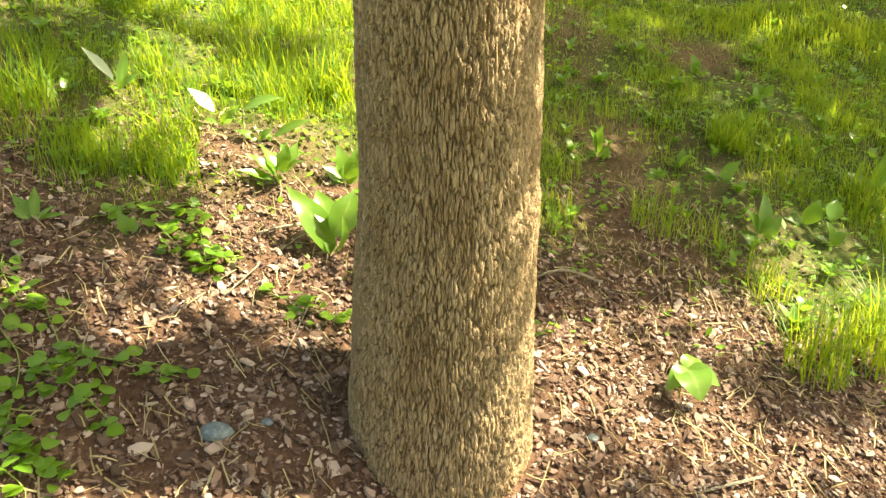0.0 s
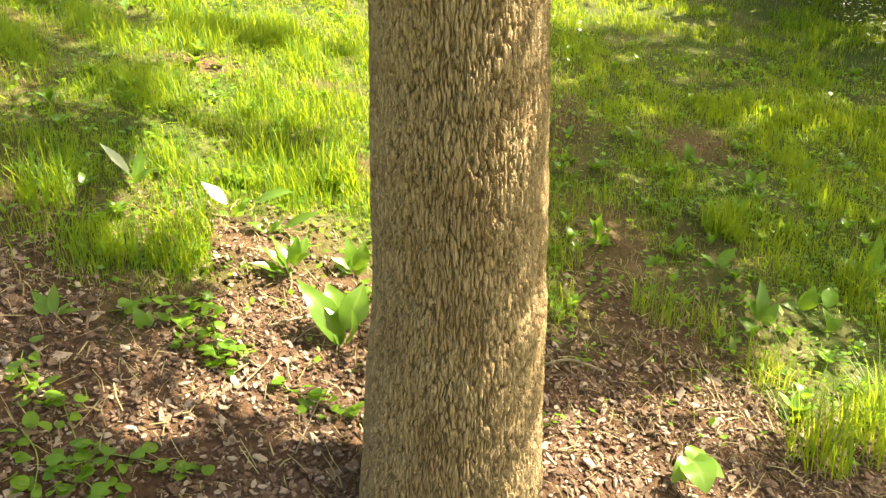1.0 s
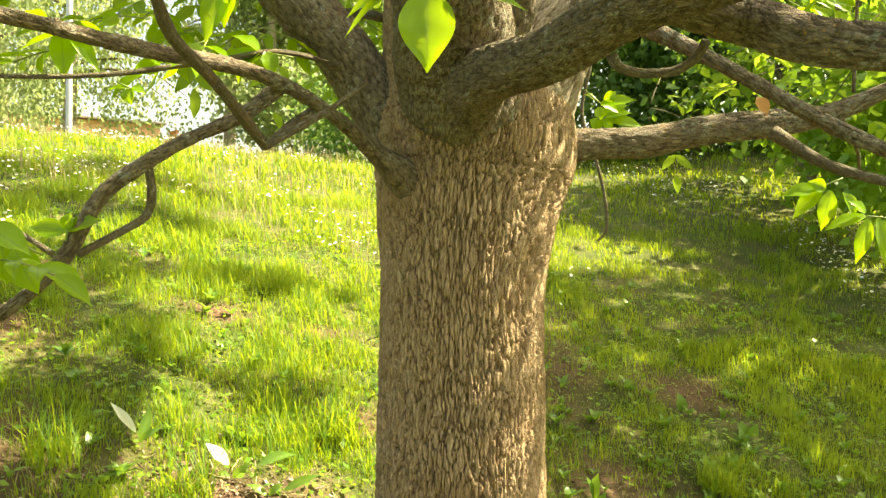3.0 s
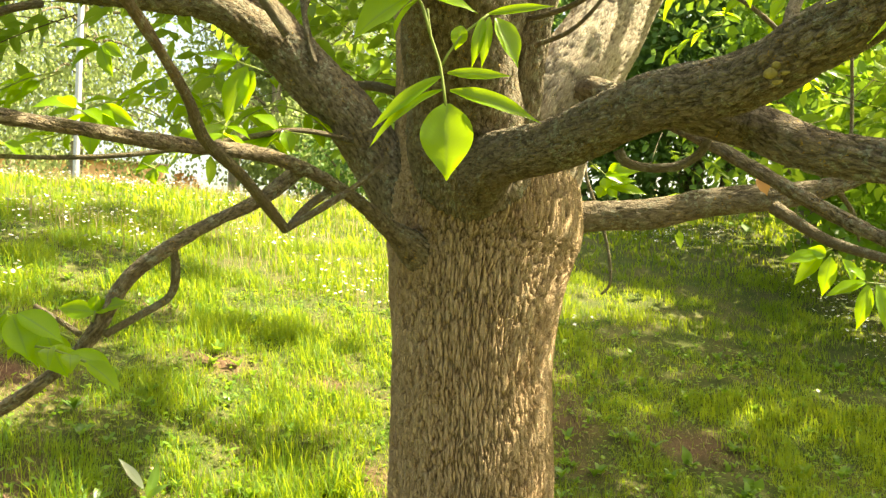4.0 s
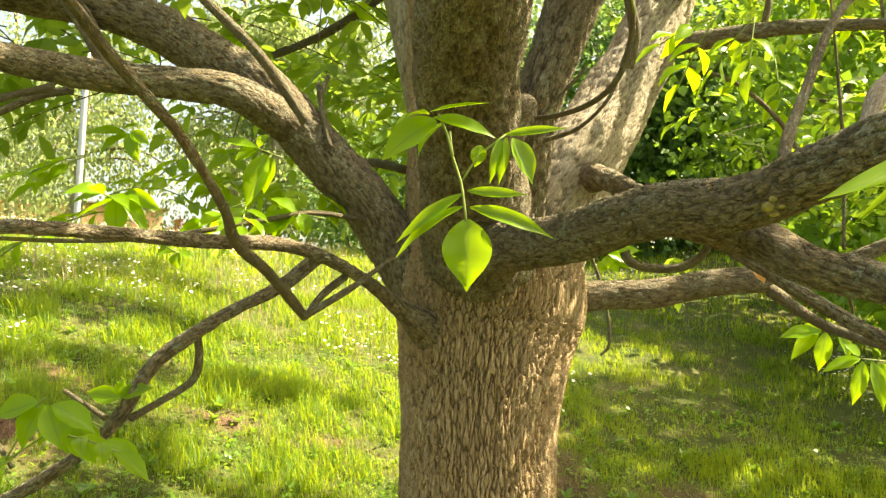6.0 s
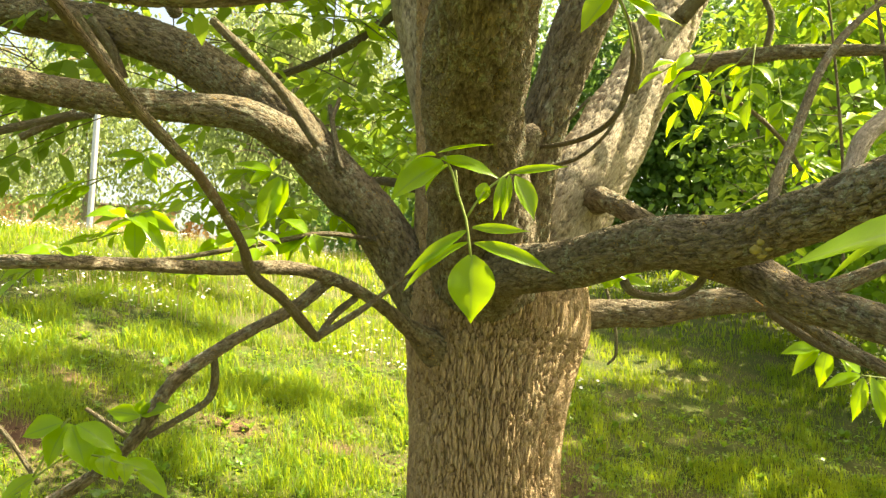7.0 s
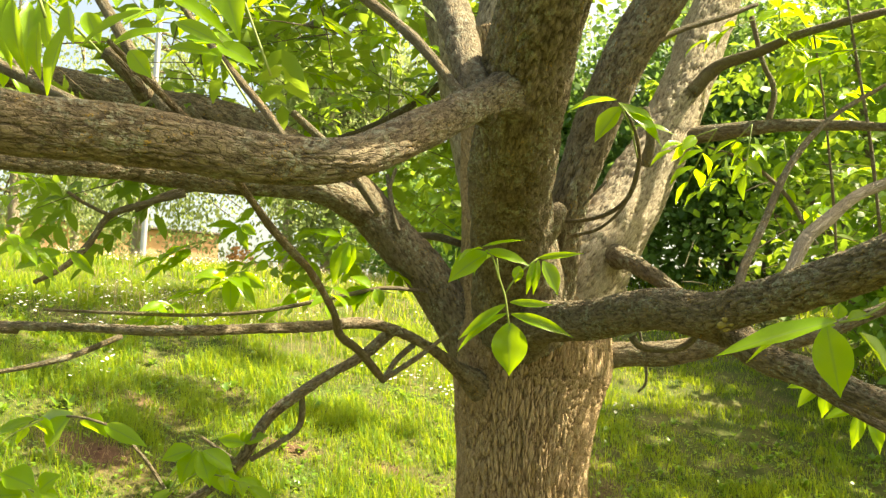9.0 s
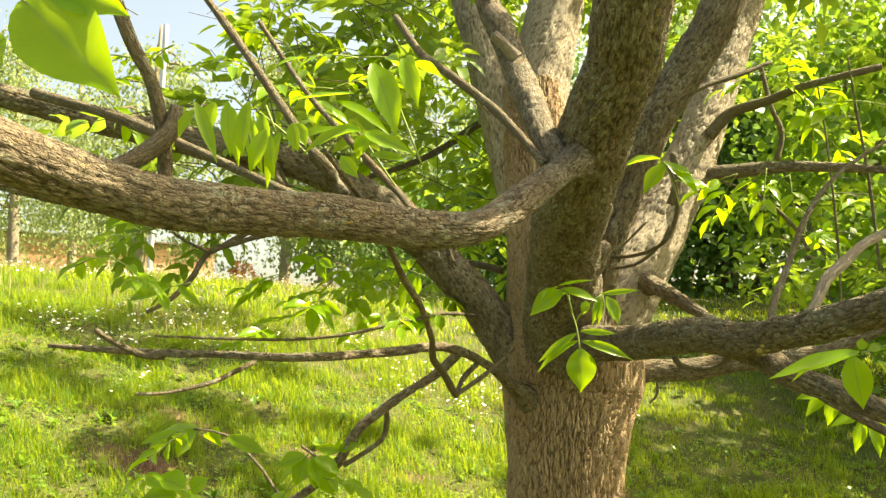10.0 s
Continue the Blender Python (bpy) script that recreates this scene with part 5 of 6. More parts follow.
def leaf_weed(name, at, leaves, label):
    """A broad-leaved weed: leaves as base, tip and width, relative to its root."""
    z = on_ground(*at)
    WEED_AT.append(at)
    root = thing(name, (*at, z), label, "weed", "weeds on the bank")
    for k, (a, b, c, d, e, g, w) in enumerate(leaves):
        v, q, uv = leaf_shape((a, b, c), (d, e, g), w, unit((0.35 + rng.normal(0, 0.3), -0.45, 0.7)), droop=rng.uniform(0.03, 0.12), fold=rng.uniform(0.15, 0.45), wave=0.03, profile=FINE_W, t=FINE_T)
        # First leaf of these plants: sun glint put in as near-white colour.
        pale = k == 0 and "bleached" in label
        part("leaf", mesh_data("leaf", v, [q], GLINT_LEAF if pale else WEED_LEAF, blade=uv), root, "leaf with its sun glint put in as pale colour" if pale else "")
    if min(c for _, _, c, *_ in leaves) > 0.03:
        top = min(leaves, key=lambda k: k[2])
        v, q, t, _, _ = tube([(0, 0, -0.01, 0.0028), (top[0] * 0.6, top[1] * 0.6, top[2] * 0.5, 0.0024), (*top[:3], 0.0018)], 0.02, 6, lumps=0)
        part("stem", mesh_data("stem", v, [q, t], STALK), root)


leaf_weed("plantain", (-1.063, 2.566), [(-0.001, 0, 0.049, -0.087, 0, 0.145, 0.03),
          (0.015, 0, 0.014, 0.029, 0.05, 0.129, 0.0355),
          (0.008, 0, 0.014, 0.09, 0, 0.067, 0.0248)],
          "tall plantain, one leaf painted bleached-white for sun glint")
leaf_weed("plantain", (-0.736, 2.518), [(-0.004, 0, 0.046, -0.082, 0, 0.119, 0.0456),
          (0.01, 0, 0.006, 0.068, 0, 0.059, 0.0282),
          (0.001, 0, 0.005, -0.042, 0, 0.023, 0.0247)],
          "plantain, a shining leaf painted bleached-white for sun glint")
leaf_weed("plantain", (-0.604, 2.471), [(-0.031, 0, 0.1, 0.099, 0, 0.137, 0.0447),
          (0.001, 0, 0.004, -0.066, 0, 0.039, 0.0313),
          (0.006, 0, 0.004, 0.056, 0, 0.045, 0.0279),
          (-0.04, 0, 0.044, -0.031, 0, 0.1, 0.0069)],
          "plantain with a broad pale grey-green leaf")
leaf_weed("dock", (-0.561, 2.491), [(0.007, 0, 0.015, 0.13, 0, 0.07, 0.035),
          (0, 0, -0.003, -0.032, 0, 0.036, 0.0246)],
          "young dock with a yellow-green leaf on bare soil")
leaf_weed("rosette_weed", (-0.502, 2.260), [(-0.002, 0, 0.011, -0.099, -0.05, 0.056, 0.0324),
          (-0.004, 0, 0.028, -0.074, 0, 0.089, 0.0323),
          (0.003, 0, 0.036, -0.049, 0.05, 0.103, 0.0355),
          (0.011, 0, 0.04, 0.038, 0, 0.125, 0.0419),
          (0.019, 0, 0.033, 0.06, 0.05, 0.113, 0.0387),
          (0.018, 0, 0.02, 0.096, -0.05, 0.084, 0.0356),
          (0.005, 0, 0.011, -0.006, -0.08, 0.091, 0.0356),
          (-0.003, 0, 0.003, -0.064, 0, 0.011, 0.0227)],
          "leafy green weed with narrow pointed leaves on bare soil")
leaf_weed("dock", (-0.305, 2.023), [(-0.003, 0, 0, -0.127, 0.04, 0.18, 0.0776),
          (-0.002, 0, 0.067, -0.053, 0.08, 0.158, 0.0678),
          (0.003, 0, 0.004, 0.033, -0.04, 0.125, 0.0388),
          (0.003, 0, 0.051, 0.053, 0.06, 0.163, 0.0798),
          (-0.003, 0, -0.004, -0.03, 0, 0.051, 0.0269)],
          "broad-leaved dock glowing in sunlight beside the trunk")
leaf_weed("dock", (-0.319, 2.366), [(-0.006, 0, 0.005, -0.068, 0, 0.057, 0.0474),
          (-0.003, 0, 0.014, -0.021, 0, 0.122, 0.0507),
          (0.006, 0, 0.014, 0.038, 0, 0.113, 0.0541),
          (0, 0, 0.005, 0.049, 0, 0.032, 0.0474),
          (-0.01, 0, 0.001, -0.088, 0, 0.008, 0.0406)],
          "sunlit broad-leaved dock behind the trunk")
leaf_weed("seedling", (-0.787, 1.901), [(0, 0, -0, -0.024, 0, 0.064, 0.0363),
          (0, 0, -0, 0.003, 0.03, 0.041, 0.0307)],
          "small bright upright leaf on mulch")
leaf_weed("dandelion", (-1.009, 1.878), [(-0.002, 0, -0.003, -0.05, 0, 0.025, 0.0302),
          (0.004, 0, -0.001, -0.009, 0.05, 0.07, 0.0274),
          (0.007, 0, -0, -0.072, 0.05, 0.049, 0.0302),
          (0.01, 0, 0.002, 0.087, 0, 0.015, 0.0165),
          (0.001, 0, -0.003, -0.087, 0, -0.026, 0.0329),
          (0.009, 0, -0, 0.063, 0, 0.037, 0.0137)],
          "clump of long dandelion leaves")
leaf_weed("dock", (1.014, 2.577), [(-0.011, 0, 0.009, -0.06, 0, 0.103, 0.0485),
          (-0.002, 0, 0.013, 0.009, 0.05, 0.149, 0.0522),
          (0.008, 0, 0.009, 0.062, 0, 0.078, 0.0485),
          (-0.01, 0, 0.005, -0.086, 0, -0.008, 0.0448),
          (0.013, 0, 0.001, 0.061, 0, 0.026, 0.041)],
          "shaded green dock with upright leaves")
leaf_weed("dock", (1.203, 2.679), [(-0.011, 0, 0.008, 0.032, 0, 0.096, 0.0656),
          (-0.014, 0, 0.002, -0.081, 0, 0.028, 0.0463),
          (-0.001, 0, 0.002, 0.041, 0.05, 0.043, 0.0386),
          (-0.006, 0, -0.002, -0.043, 0, -0.033, 0.0425)],
          "shaded green dock beside grass")
leaf_weed("dock", (1.260, 2.606), [(-0.004, 0, 0.003, -0.027, 0, 0.091, 0.0605),
          (-0.011, 0, 0.089, 0.018, 0.05, 0.15, 0.056),
          (0.003, 0, 0.003, 0.051, 0, 0.05, 0.0453),
          (-0.008, 0, 0.003, -0.059, 0, 0.039, 0.0378)],
          "shaded green dock with rounded leaves")
leaf_weed("dock", (1.552, 2.997), [(-0.01, 0, 0.017, 0.047, 0, 0.176, 0.089),
          (0, 0, 0.007, -0.097, 0, 0.072, 0.0552),
          (0.009, 0, 0.002, 0.086, 0, 0.04, 0.0637)],
          "large shaded dock leaf leaning outward")
leaf_weed("thistle_rosette", (0.722, 2.869), [(-0, 0, 0.002, -0.051, 0, 0.01, 0.0324),
          (-0, 0, 0.002, -0.027, 0, 0.035, 0.0324),
          (0.003, 0, 0.006, 0.012, 0, 0.043, 0.0324),
          (0.008, 0, 0.002, 0.046, 0, 0.023, 0.0324),
          (0.004, 0, -0.002, 0.037, 0, -0.011, 0.0284),
          (-0.004, 0, -0.005, -0.035, 0, -0.019, 0.0284)],
          "small grey-green thistle rosette on bare soil")
leaf_weed("plantain", (0.526, 2.935), [(-0.011, 0, 0.013, -0.038, 0, 0.104, 0.0493),
          (-0.001, 0, 0.017, 0.008, 0, 0.12, 0.0534),
          (0.008, 0, 0.004, 0.049, 0, 0, 0.0453),
          (-0.008, 0, -0, -0.043, 0, 0.021, 0.0329),
          (0.004, 0, 0, 0.037, 0, 0.048, 0.0329)],
          "shaded plantain on bare soil")
leaf_weed("plantain", (1.330, 3.607), [(-0.003, 0, 0.002, -0.048, 0, 0.06, 0.0494),
          (0.004, 0, 0.002, 0.045, 0, 0.056, 0.0544),
          (-0.001, 0, 0.007, 0.002, 0, 0.051, 0.0346)],
          "shaded plantain with broad leaves")
leaf_weed("plantain", (1.066, 3.760), [(-0.001, 0, 0.005, -0.013, 0, 0.092, 0.0613),
          (0.005, 0, 0.002, 0.029, 0, 0.055, 0.0306)],
          "upright pale green plantain")
leaf_weed("plantain", (1.260, 3.770), [(-0.001, 0, 0.002, -0.008, 0, 0.062, 0.0462),
          (0.005, 0, -0.001, 0.025, 0, 0.037, 0.0256)],
          "upright pale green plantain")
leaf_weed("plantain", (0.963, 2.885), [(-0.001, 0, 0.003, 0.065, 0, 0.075, 0.049),
          (-0.007, 0, 0.003, -0.067, 0, 0.049, 0.0368),
          (0.002, 0, -0.001, 0.049, 0, 0.008, 0.0368),
          (-0.01, 0, -0.001, -0.083, 0, 0.011, 0.0327)],
          "low spreading plantain on bare soil")


# ---- sward ----
def blades(x, y, tall, wide, lean, mat, name, label, plain_blade=False):
    n = len(x)
    z = height(x, y) + relief(x, y) - 0.004
    a = rng.uniform(0, 2 * math.pi, n)
    out = np.stack([np.cos(a), np.sin(a), np.zeros(n)], 1)
    side = np.stack([-np.sin(a), np.cos(a), np.zeros(n)], 1)
    base = np.stack([x, y, z], 1)
    rows = []
    for t, w in ((0.0, 1.0), (0.55, 0.75)) if plain_blade else ((0.0, 1.0), (0.4, 0.85), (0.75, 0.55)):
        mid = base + np.outer(tall * t, (0, 0, 1)) * (1 - 0.25 * lean * t)[:, None] + out * (tall * lean * t * t)[:, None]
        rows += [mid - side * (wide * w / 2)[:, None], mid + side * (wide * w / 2)[:, None]]
    rows.append(base + np.outer(tall, (0, 0, 1)) * (1 - 0.35 * lean)[:, None] + out * (tall * lean)[:, None])
    v = np.stack(rows, 1).reshape(-1, 3)
    k = len(rows)
    i = np.arange(n)[:, None] * k
    quads = np.concatenate([i + (a, a + 1, a + 3, a + 2) for a in range(0, k - 3, 2)])
    tris = i + (k - 3, k - 2, k - 1)
    return tagged(part(name, mesh_data(name, v, [quads, tris], mat)), label, "grass", kind="stuff")


def scatter(count, y0, y1):
    y = rng.uniform(y0, y1, count)
    x = rng.uniform(-1, 1, count) * (0.62 * (y + 1.0) + 0.35)
    return x, y


def lawn(count, y0, y1, tall, wide, name, label, even=0.0):
    x, y = scatter(count, y0, y1)
    clump = 0.42 + 0.7 * flat_noise(x, y, 3.1, 51) + 0.55 * flat_noise(x, y, 9, 52)
    lush = np.where(x < 0.1, 1.0, 0.72)
    for wx, wy in WEED_AT:
        near = np.exp(-(((x - wx) / 0.13) ** 2 + ((y - wy + 0.05) / 0.16) ** 2))
        lush, clump = lush * (1 - 0.6 * near), clump - 0.5 * near
    ok = rng.uniform(0, 1, count) < (1 - bare(x, y)) ** 1.6 * np.clip(0.2 + clump + even, 0.06, 1)
    x, y, clump, lush = x[ok], y[ok], clump[ok], lush[ok]
    n = len(x)
    t = tall * (0.45 + 0.75 * np.clip(clump, 0, 1.2)) * rng.uniform(0.55, 1.35, n) * lush
    blades(x, y, t, wide * rng.uniform(0.7, 1.3, n), rng.uniform(0.1, 0.75, n), GRASS, name, label, tall < 0.06)


lawn(74000, 1.7, 4.2, 0.105, 0.0034, "near_grass", "fresh green meadow grass, uneven and partly sunlit")
lawn(150000, 1.7, 4.6, 0.045, 0.0032, "low_grass", "short fine grass covering the bank", 0.55)
lawn(100000, 4.2, 7.2, 0.10, 0.0046, "meadow_grass", "fresh green meadow grass on the bank")
def rough_lawn(count):
    """Grass on the bank outside the stretch ahead."""
    x, y = rng.uniform(-7, 7, count), rng.uniform(-5, 9, count)
    ok = ((np.abs(x) > 0.62 * (y + 1.0) + 0.3) | (y < 1.7)) & (rng.uniform(0, 1, count) < (1 - bare(x, y)) ** 2) & (np.hypot(x, y - 1.57) > 0.3)
    x, y = x[ok], y[ok]
    n = len(x)
    blades(x, y, 0.12 * rng.uniform(0.5, 1.4, n), 0.012 * rng.uniform(0.7, 1.3, n), rng.uniform(0.1, 0.8, n), GRASS, "bank_grass", "meadow grass at the foot of the bank", True)


rough_lawn(36000)
lawn(62000, 7.2, 14.5, 0.12, 0.012, "crest_grass", "tall seeding grass along the crest of the bank")


def dry():
    x, y = scatter(26000, 1.2, 7)
    ok = rng.uniform(0, 1, len(x)) < 0.25 + 0.75 * bare(x, y) * (y > 1.9)
    x, y = x[ok], y[ok]
    n = len(x)
    blades(x, y, rng.uniform(0.02, 0.065, n), rng.uniform(0.0015, 0.0035, n), rng.uniform(0.5, 1.3, n), STRAW, "dry_grass", "dry straw-coloured grass and litter")


dry()


def seed_heads(count):
    """Pale seeding stalks that stand over the grass towards the crest."""
    x, y = scatter(count, 5.2, 13.0)
    ok = (x < 0.6) & (flat_noise(x, y, 1.1, 81) > -0.25)
    x, y = x[ok], y[ok]
    n = len(x)
    blades(x, y, rng.uniform(0.14, 0.30, n), rng.uniform(0.004, 0.008, n), rng.uniform(0.05, 0.45, n), STRAW, "seed_heads", "pale seeding stalks over the sunlit grass", True)


seed_heads(6500)


def clover():
    pile = Pile()
    x, y = scatter(26000, 1.9, 5.5)
    ok = rng.uniform(0, 1, len(x)) < (1 - bare(x, y)) * 0.5 + 0.12
    for a, b in zip(x[ok], y[ok]):
        z = on_ground(a, b) + rng.uniform(0.01, 0.04)
        w = rng.uniform(0.008, 0.018)
        th = rng.uniform(0, 6.28)
        d = np.array([math.cos(th), math.sin(th), rng.normal(0.1, 0.3)]) * w
        s = np.array([-math.sin(th), math.cos(th), rng.normal(0, 0.3)]) * w * 0.6
        p = np.array([a, b, z])
        pile.add([p - d, p + s, p + d, p - s], [(0, 1, 2, 3)])
    tagged(part("ground_herbs", pile.data("ground_herbs", CREEPER_LEAF)), "small-leaved herbs and clover among the grass", "herbs", kind="stuff")


clover()


def rosettes(count):
    """Low broad-leaved herbs among the grass."""
    pile = Pile()
    x, y = scatter(count * 3, 2.1, 5.6)
    ok = (rng.uniform(0, 1, len(x)) < np.where(x > 0.1, 1.0, 0.35)) & (bare(x, y) < 0.75) & (np.abs(x) > 0.2)
    for a, b in list(zip(x[ok], y[ok]))[:count]:
        z, w = on_ground(a, b), rng.uniform(0.025, 0.075)
        start = rng.uniform(0, 6.28)
        for k in range(rng.integers(4, 8)):
            th = start + k * 2.4
            up = rng.uniform(0.25, 1.3)
            d = unit((math.cos(th), math.sin(th), up)) * w * rng.uniform(0.7, 1.2)
            p = np.array([a, b, z + 0.01])
            v, q, uv = leaf_shape(p, p + d, w * rng.uniform(0.3, 0.5), (-d[0] * 0.5, -d[1] * 0.5, w), droop=rng.uniform(0.05, 0.2), fold=rng.uniform(0.1, 0.3), profile=COARSE_W, t=COARSE_T)
            pile.add(v, q, a=uv)
    tagged(part("broad_leaved_herbs", pile.data("broad_leaved_herbs", WEED_LEAF, "blade")), "low broad-leaved green herbs scattered in the grass", "herbs", kind="stuff")


rosettes(620)


def daisies(count):
    petals, centres = Pile(), Pile()
    x, y = scatter(count * 4, 3.6, 12)
    patch = flat_noise(x, y, 1.3, 61) + np.where((x < -0.2) & (y < 6.5), 0.3, np.where(y < 5.2, -0.4, -0.05))
    ok = np.where(patch > 0.2)[0][:count]
    for a, b in zip(x[ok], y[ok]):
        z = on_ground(a, b) + rng.uniform(0.09, 0.17)
        r = rng.uniform(0.007, 0.012)
        tilt = rng.normal(0, 0.35, 2)
        th = np.linspace(0, 2 * math.pi, 9)[:-1]
        ring = np.stack([a + r * np.cos(th), b + r * np.sin(th), z + r * (np.cos(th) * tilt[0] + np.sin(th) * tilt[1])], 1)
        petals.add(np.vstack([ring, [(a, b, z - r * 0.15)]]), tris=[(i, (i + 1) % 8, 8) for i in range(8)])
        c = np.vstack([np.array([a, b, z + 0.002]) + (ring[::2] - (a, b, z)) * 0.36, [(a, b, z + r * 0.35)]])
        centres.add(c, tris=[(i, (i + 1) % 4, 4) for i in range(4)])
    d = tagged(part("daisies", petals.data("daisies", PETAL)), "small white daisies scattered in the grass", "flowers", kind="stuff")
    tagged(part("flower_centres", centres.data("flower_centres", POLLEN), d), kind="stuff")


daisies(4200)


LOBED = np.array([0.35, 1.0, 1.05, 0.95, 0.72, 0.38, 0.05])


def seedling():
    x, y = 0.57, 1.80
    z = on_ground(x, y)
    root = thing("tree_seedling", (x, y, z), "young seedling with broad bright green leaves on mulch", "seedling")
    v, q, t, _, _ = tube([(0, 0, 0, 0.002), (0.005, 0, 0.05, 0.0018), (0.012, -0.005, 0.085, 0.0012)], 0.02, 6, lumps=0)
    part("stem", mesh_data("stem", v, [q, t], STALK), root)
    for tip, w in (((0.03, -0.075, 0.04), 0.085), ((0.085, -0.03, 0.055), 0.05), ((-0.045, -0.045, 0.05), 0.05), ((0.04, 0.05, 0.09), 0.05)):
        v, q, uv = leaf_shape((0.012, -0.005, 0.085), tip, w, (0, -0.6, 1), droop=0.2, fold=0.15, profile=LOBED)
        part("leaf", mesh_data("leaf", v, [q], WEED_LEAF, blade=uv), root)


seedling()


def tuft(x, y, count, tall, wide, label):
    a, e = rng.uniform(0, 6.28, count), rng.uniform(0.1, 1.15, count)
    r = 0.085 * np.sqrt(rng.uniform(0, 1, count))
    bx, by = x + r * np.cos(a), y + r * np.sin(a)
    ob = blades(bx, by, tall * rng.uniform(0.5, 1.2, count), np.full(count, wide), e, GRASS, "grass_tuft", label)
    ob["kind"] = "thing"
    ob["category"] = "grass tuft"
    return tagged(ob, group="grass tufts")


for x, y, n, h, w, text in ((0.98, 1.98, 105, 0.25, 0.004, "loose sunlit tuft of long yellow-green grass"), (1.16, 2.08, 95, 0.24, 0.004, "loose sunlit tuft of long yellow-green grass"),
                            (0.645, 2.49, 90, 0.17, 0.003, "wispy shaded tuft of grass on soil"), (1.05, 3.13, 230, 0.17, 0.004, "dense shaded tuft of fine grass"),
                            (0.82, 2.46, 60, 0.14, 0.003, "thin grass tuft on soil"), (0.95, 2.3, 90, 0.18, 0.003, "thin sunlit grass tuft"),
                            (-0.83, 2.38, 150, 0.17, 0.004, "tall sunlit tuft of grass"), (-1.25, 2.4, 150, 0.19, 0.004, "tall sunlit tuft of grass"),
                            (-0.78, 2.2, 110, 0.13, 0.004, "sunlit tuft of grass"), (-0.45, 2.95, 150, 0.2, 0.005, "tall sunlit tuft of grass"),
                            (1.5, 2.9, 150, 0.2, 0.004, "dense shaded tuft of fine grass"), (0.35, 2.75, 90, 0.15, 0.003, "shaded tuft of grass beside the trunk"),
                            (0.30, 2.45, 80, 0.12, 0.003, "low shaded tuft of grass"), (1.3, 2.2, 100, 0.23, 0.004, "loose sunlit tuft of long yellow-green grass")):
    tuft(x, y, n, h, w, text)


def creeper(nodes, count, label):
    """Trailing stem with paired round leaves."""
    x0, y0 = nodes[0]
    root = thing("moneywort", (x0, y0, on_ground(x0, y0)), label, "creeping plant", "creeping plants")
    at = Matrix.Translation(root.location).inverted()
    path = [(x, y, on_ground(x, y) + 0.02, 0.0013) for x, y in nodes]
    v, q, t, _, _ = tube(path, 0.03, 5, lumps=0)
    part("stem", mesh_data("stem", v, [q, t], STALK), root).matrix_parent_inverse = at
    c = spline(path, 0.02)
    pile = Pile()
    for k in range(count):
        p = c[rng.integers(0, len(c)), :3] + rng.normal(0, 0.022, 3) * (1, 1, 0.5)
        a, s = rng.uniform(0, 6.28), rng.uniform(0.02, 0.036)
        d = np.array([math.cos(a), math.sin(a), rng.normal(0.1, 0.25)]) * s
        v, q, _ = leaf_shape(p, p + d, s * 0.95, (rng.normal(0, 0.3), rng.normal(-0.1, 0.3), 1), droop=0.08, fold=0.12, profile=np.array([0.3, 0.85, 1.0, 0.95, 0.8, 0.5, 0.1]))
        pile.add(v, q)
    part("leaves", pile.data("leaves", CREEPER_LEAF), root).matrix_parent_inverse = at


for a, b, n in (((-0.79, 1.49), (-0.55, 1.50), 26), ((-0.82, 1.42), (-0.62, 1.36), 34), ((-0.80, 1.30), (-0.66, 1.22), 34), ((-0.86, 1.6), (-0.74, 1.42), 30),
                ((-0.78, 1.22), (-0.70, 1.12), 26), ((-0.9, 1.5), (-0.8, 1.3), 30), ((-0.72, 1.93), (-0.52, 1.90), 40), ((-0.70, 1.98), (-0.58, 1.83), 36),
                ((-0.43, 1.80), (-0.2, 1.79), 34), ((-1.0, 1.72), (-0.9, 1.58), 26), ((-0.85, 1.95), (-0.66, 2.02), 26), ((-0.38, 2.16), (-0.24, 2.3), 26)):
    m = ((a[0] + b[0]) / 2 + rng.normal(0, 0.02), (a[1] + b[1]) / 2 + rng.normal(0, 0.02))
    creeper([a, m, b], n, "trailing moneywort with round green leaves over mulch")


# ---- mulch ----
def chip_shape(narrow):
    n = rng.integers(5, 8)
    th = np.linspace(0, 2 * math.pi, n, endpoint=False) + rng.uniform(-0.5, 0.5, n) * 4.4 / n
    r = rng.uniform(0.5, 1.0, n)
    ring = np.stack([r * np.cos(th), r * np.sin(th) * narrow, 0.12 * np.cos(th) ** 2 * rng.normal(0, 1)], 1)
    thick = rng.uniform(0.05, 0.13)
    top = ring * 0.9 + (0, 0, thick) + np.stack([np.zeros(n), np.zeros(n), rng.normal(0, 0.05, n)], 1)
    low = ring - (0, 0, thick * 0.4)
    v = np.vstack([low, top, [(0, 0, thick * 1.2)]])
    i = np.arange(n)
    j = (i + 1) % n
    return v, np.stack([i, j, n + j, n + i], 1), np.stack([n + i, n + j, np.full(n, 2 * n)], 1)


SHAPES = [chip_shape((0.75, 0.55, 0.4, 0.18)[k % 4] * rng.uniform(0.8, 1.2)) for k in range(32)]


def chip_pose(x, y, big):
    z = on_ground(x, y) + rng.uniform(0.0, 0.012)
    s = big * min(1.9, 0.38 + 0.30 * rng.exponential())
    slope = Vector((0.28, -0.33, 1.0))
    turn = slope.to_track_quat("Z", "Y").to_matrix().to_4x4() @ Euler((rng.normal(0, 0.3), rng.normal(0, 0.3), rng.uniform(0, 6.28))).to_matrix().to_4x4()
    return Matrix.Translation((x, y, z)) @ turn @ Matrix.Scale(s, 4)


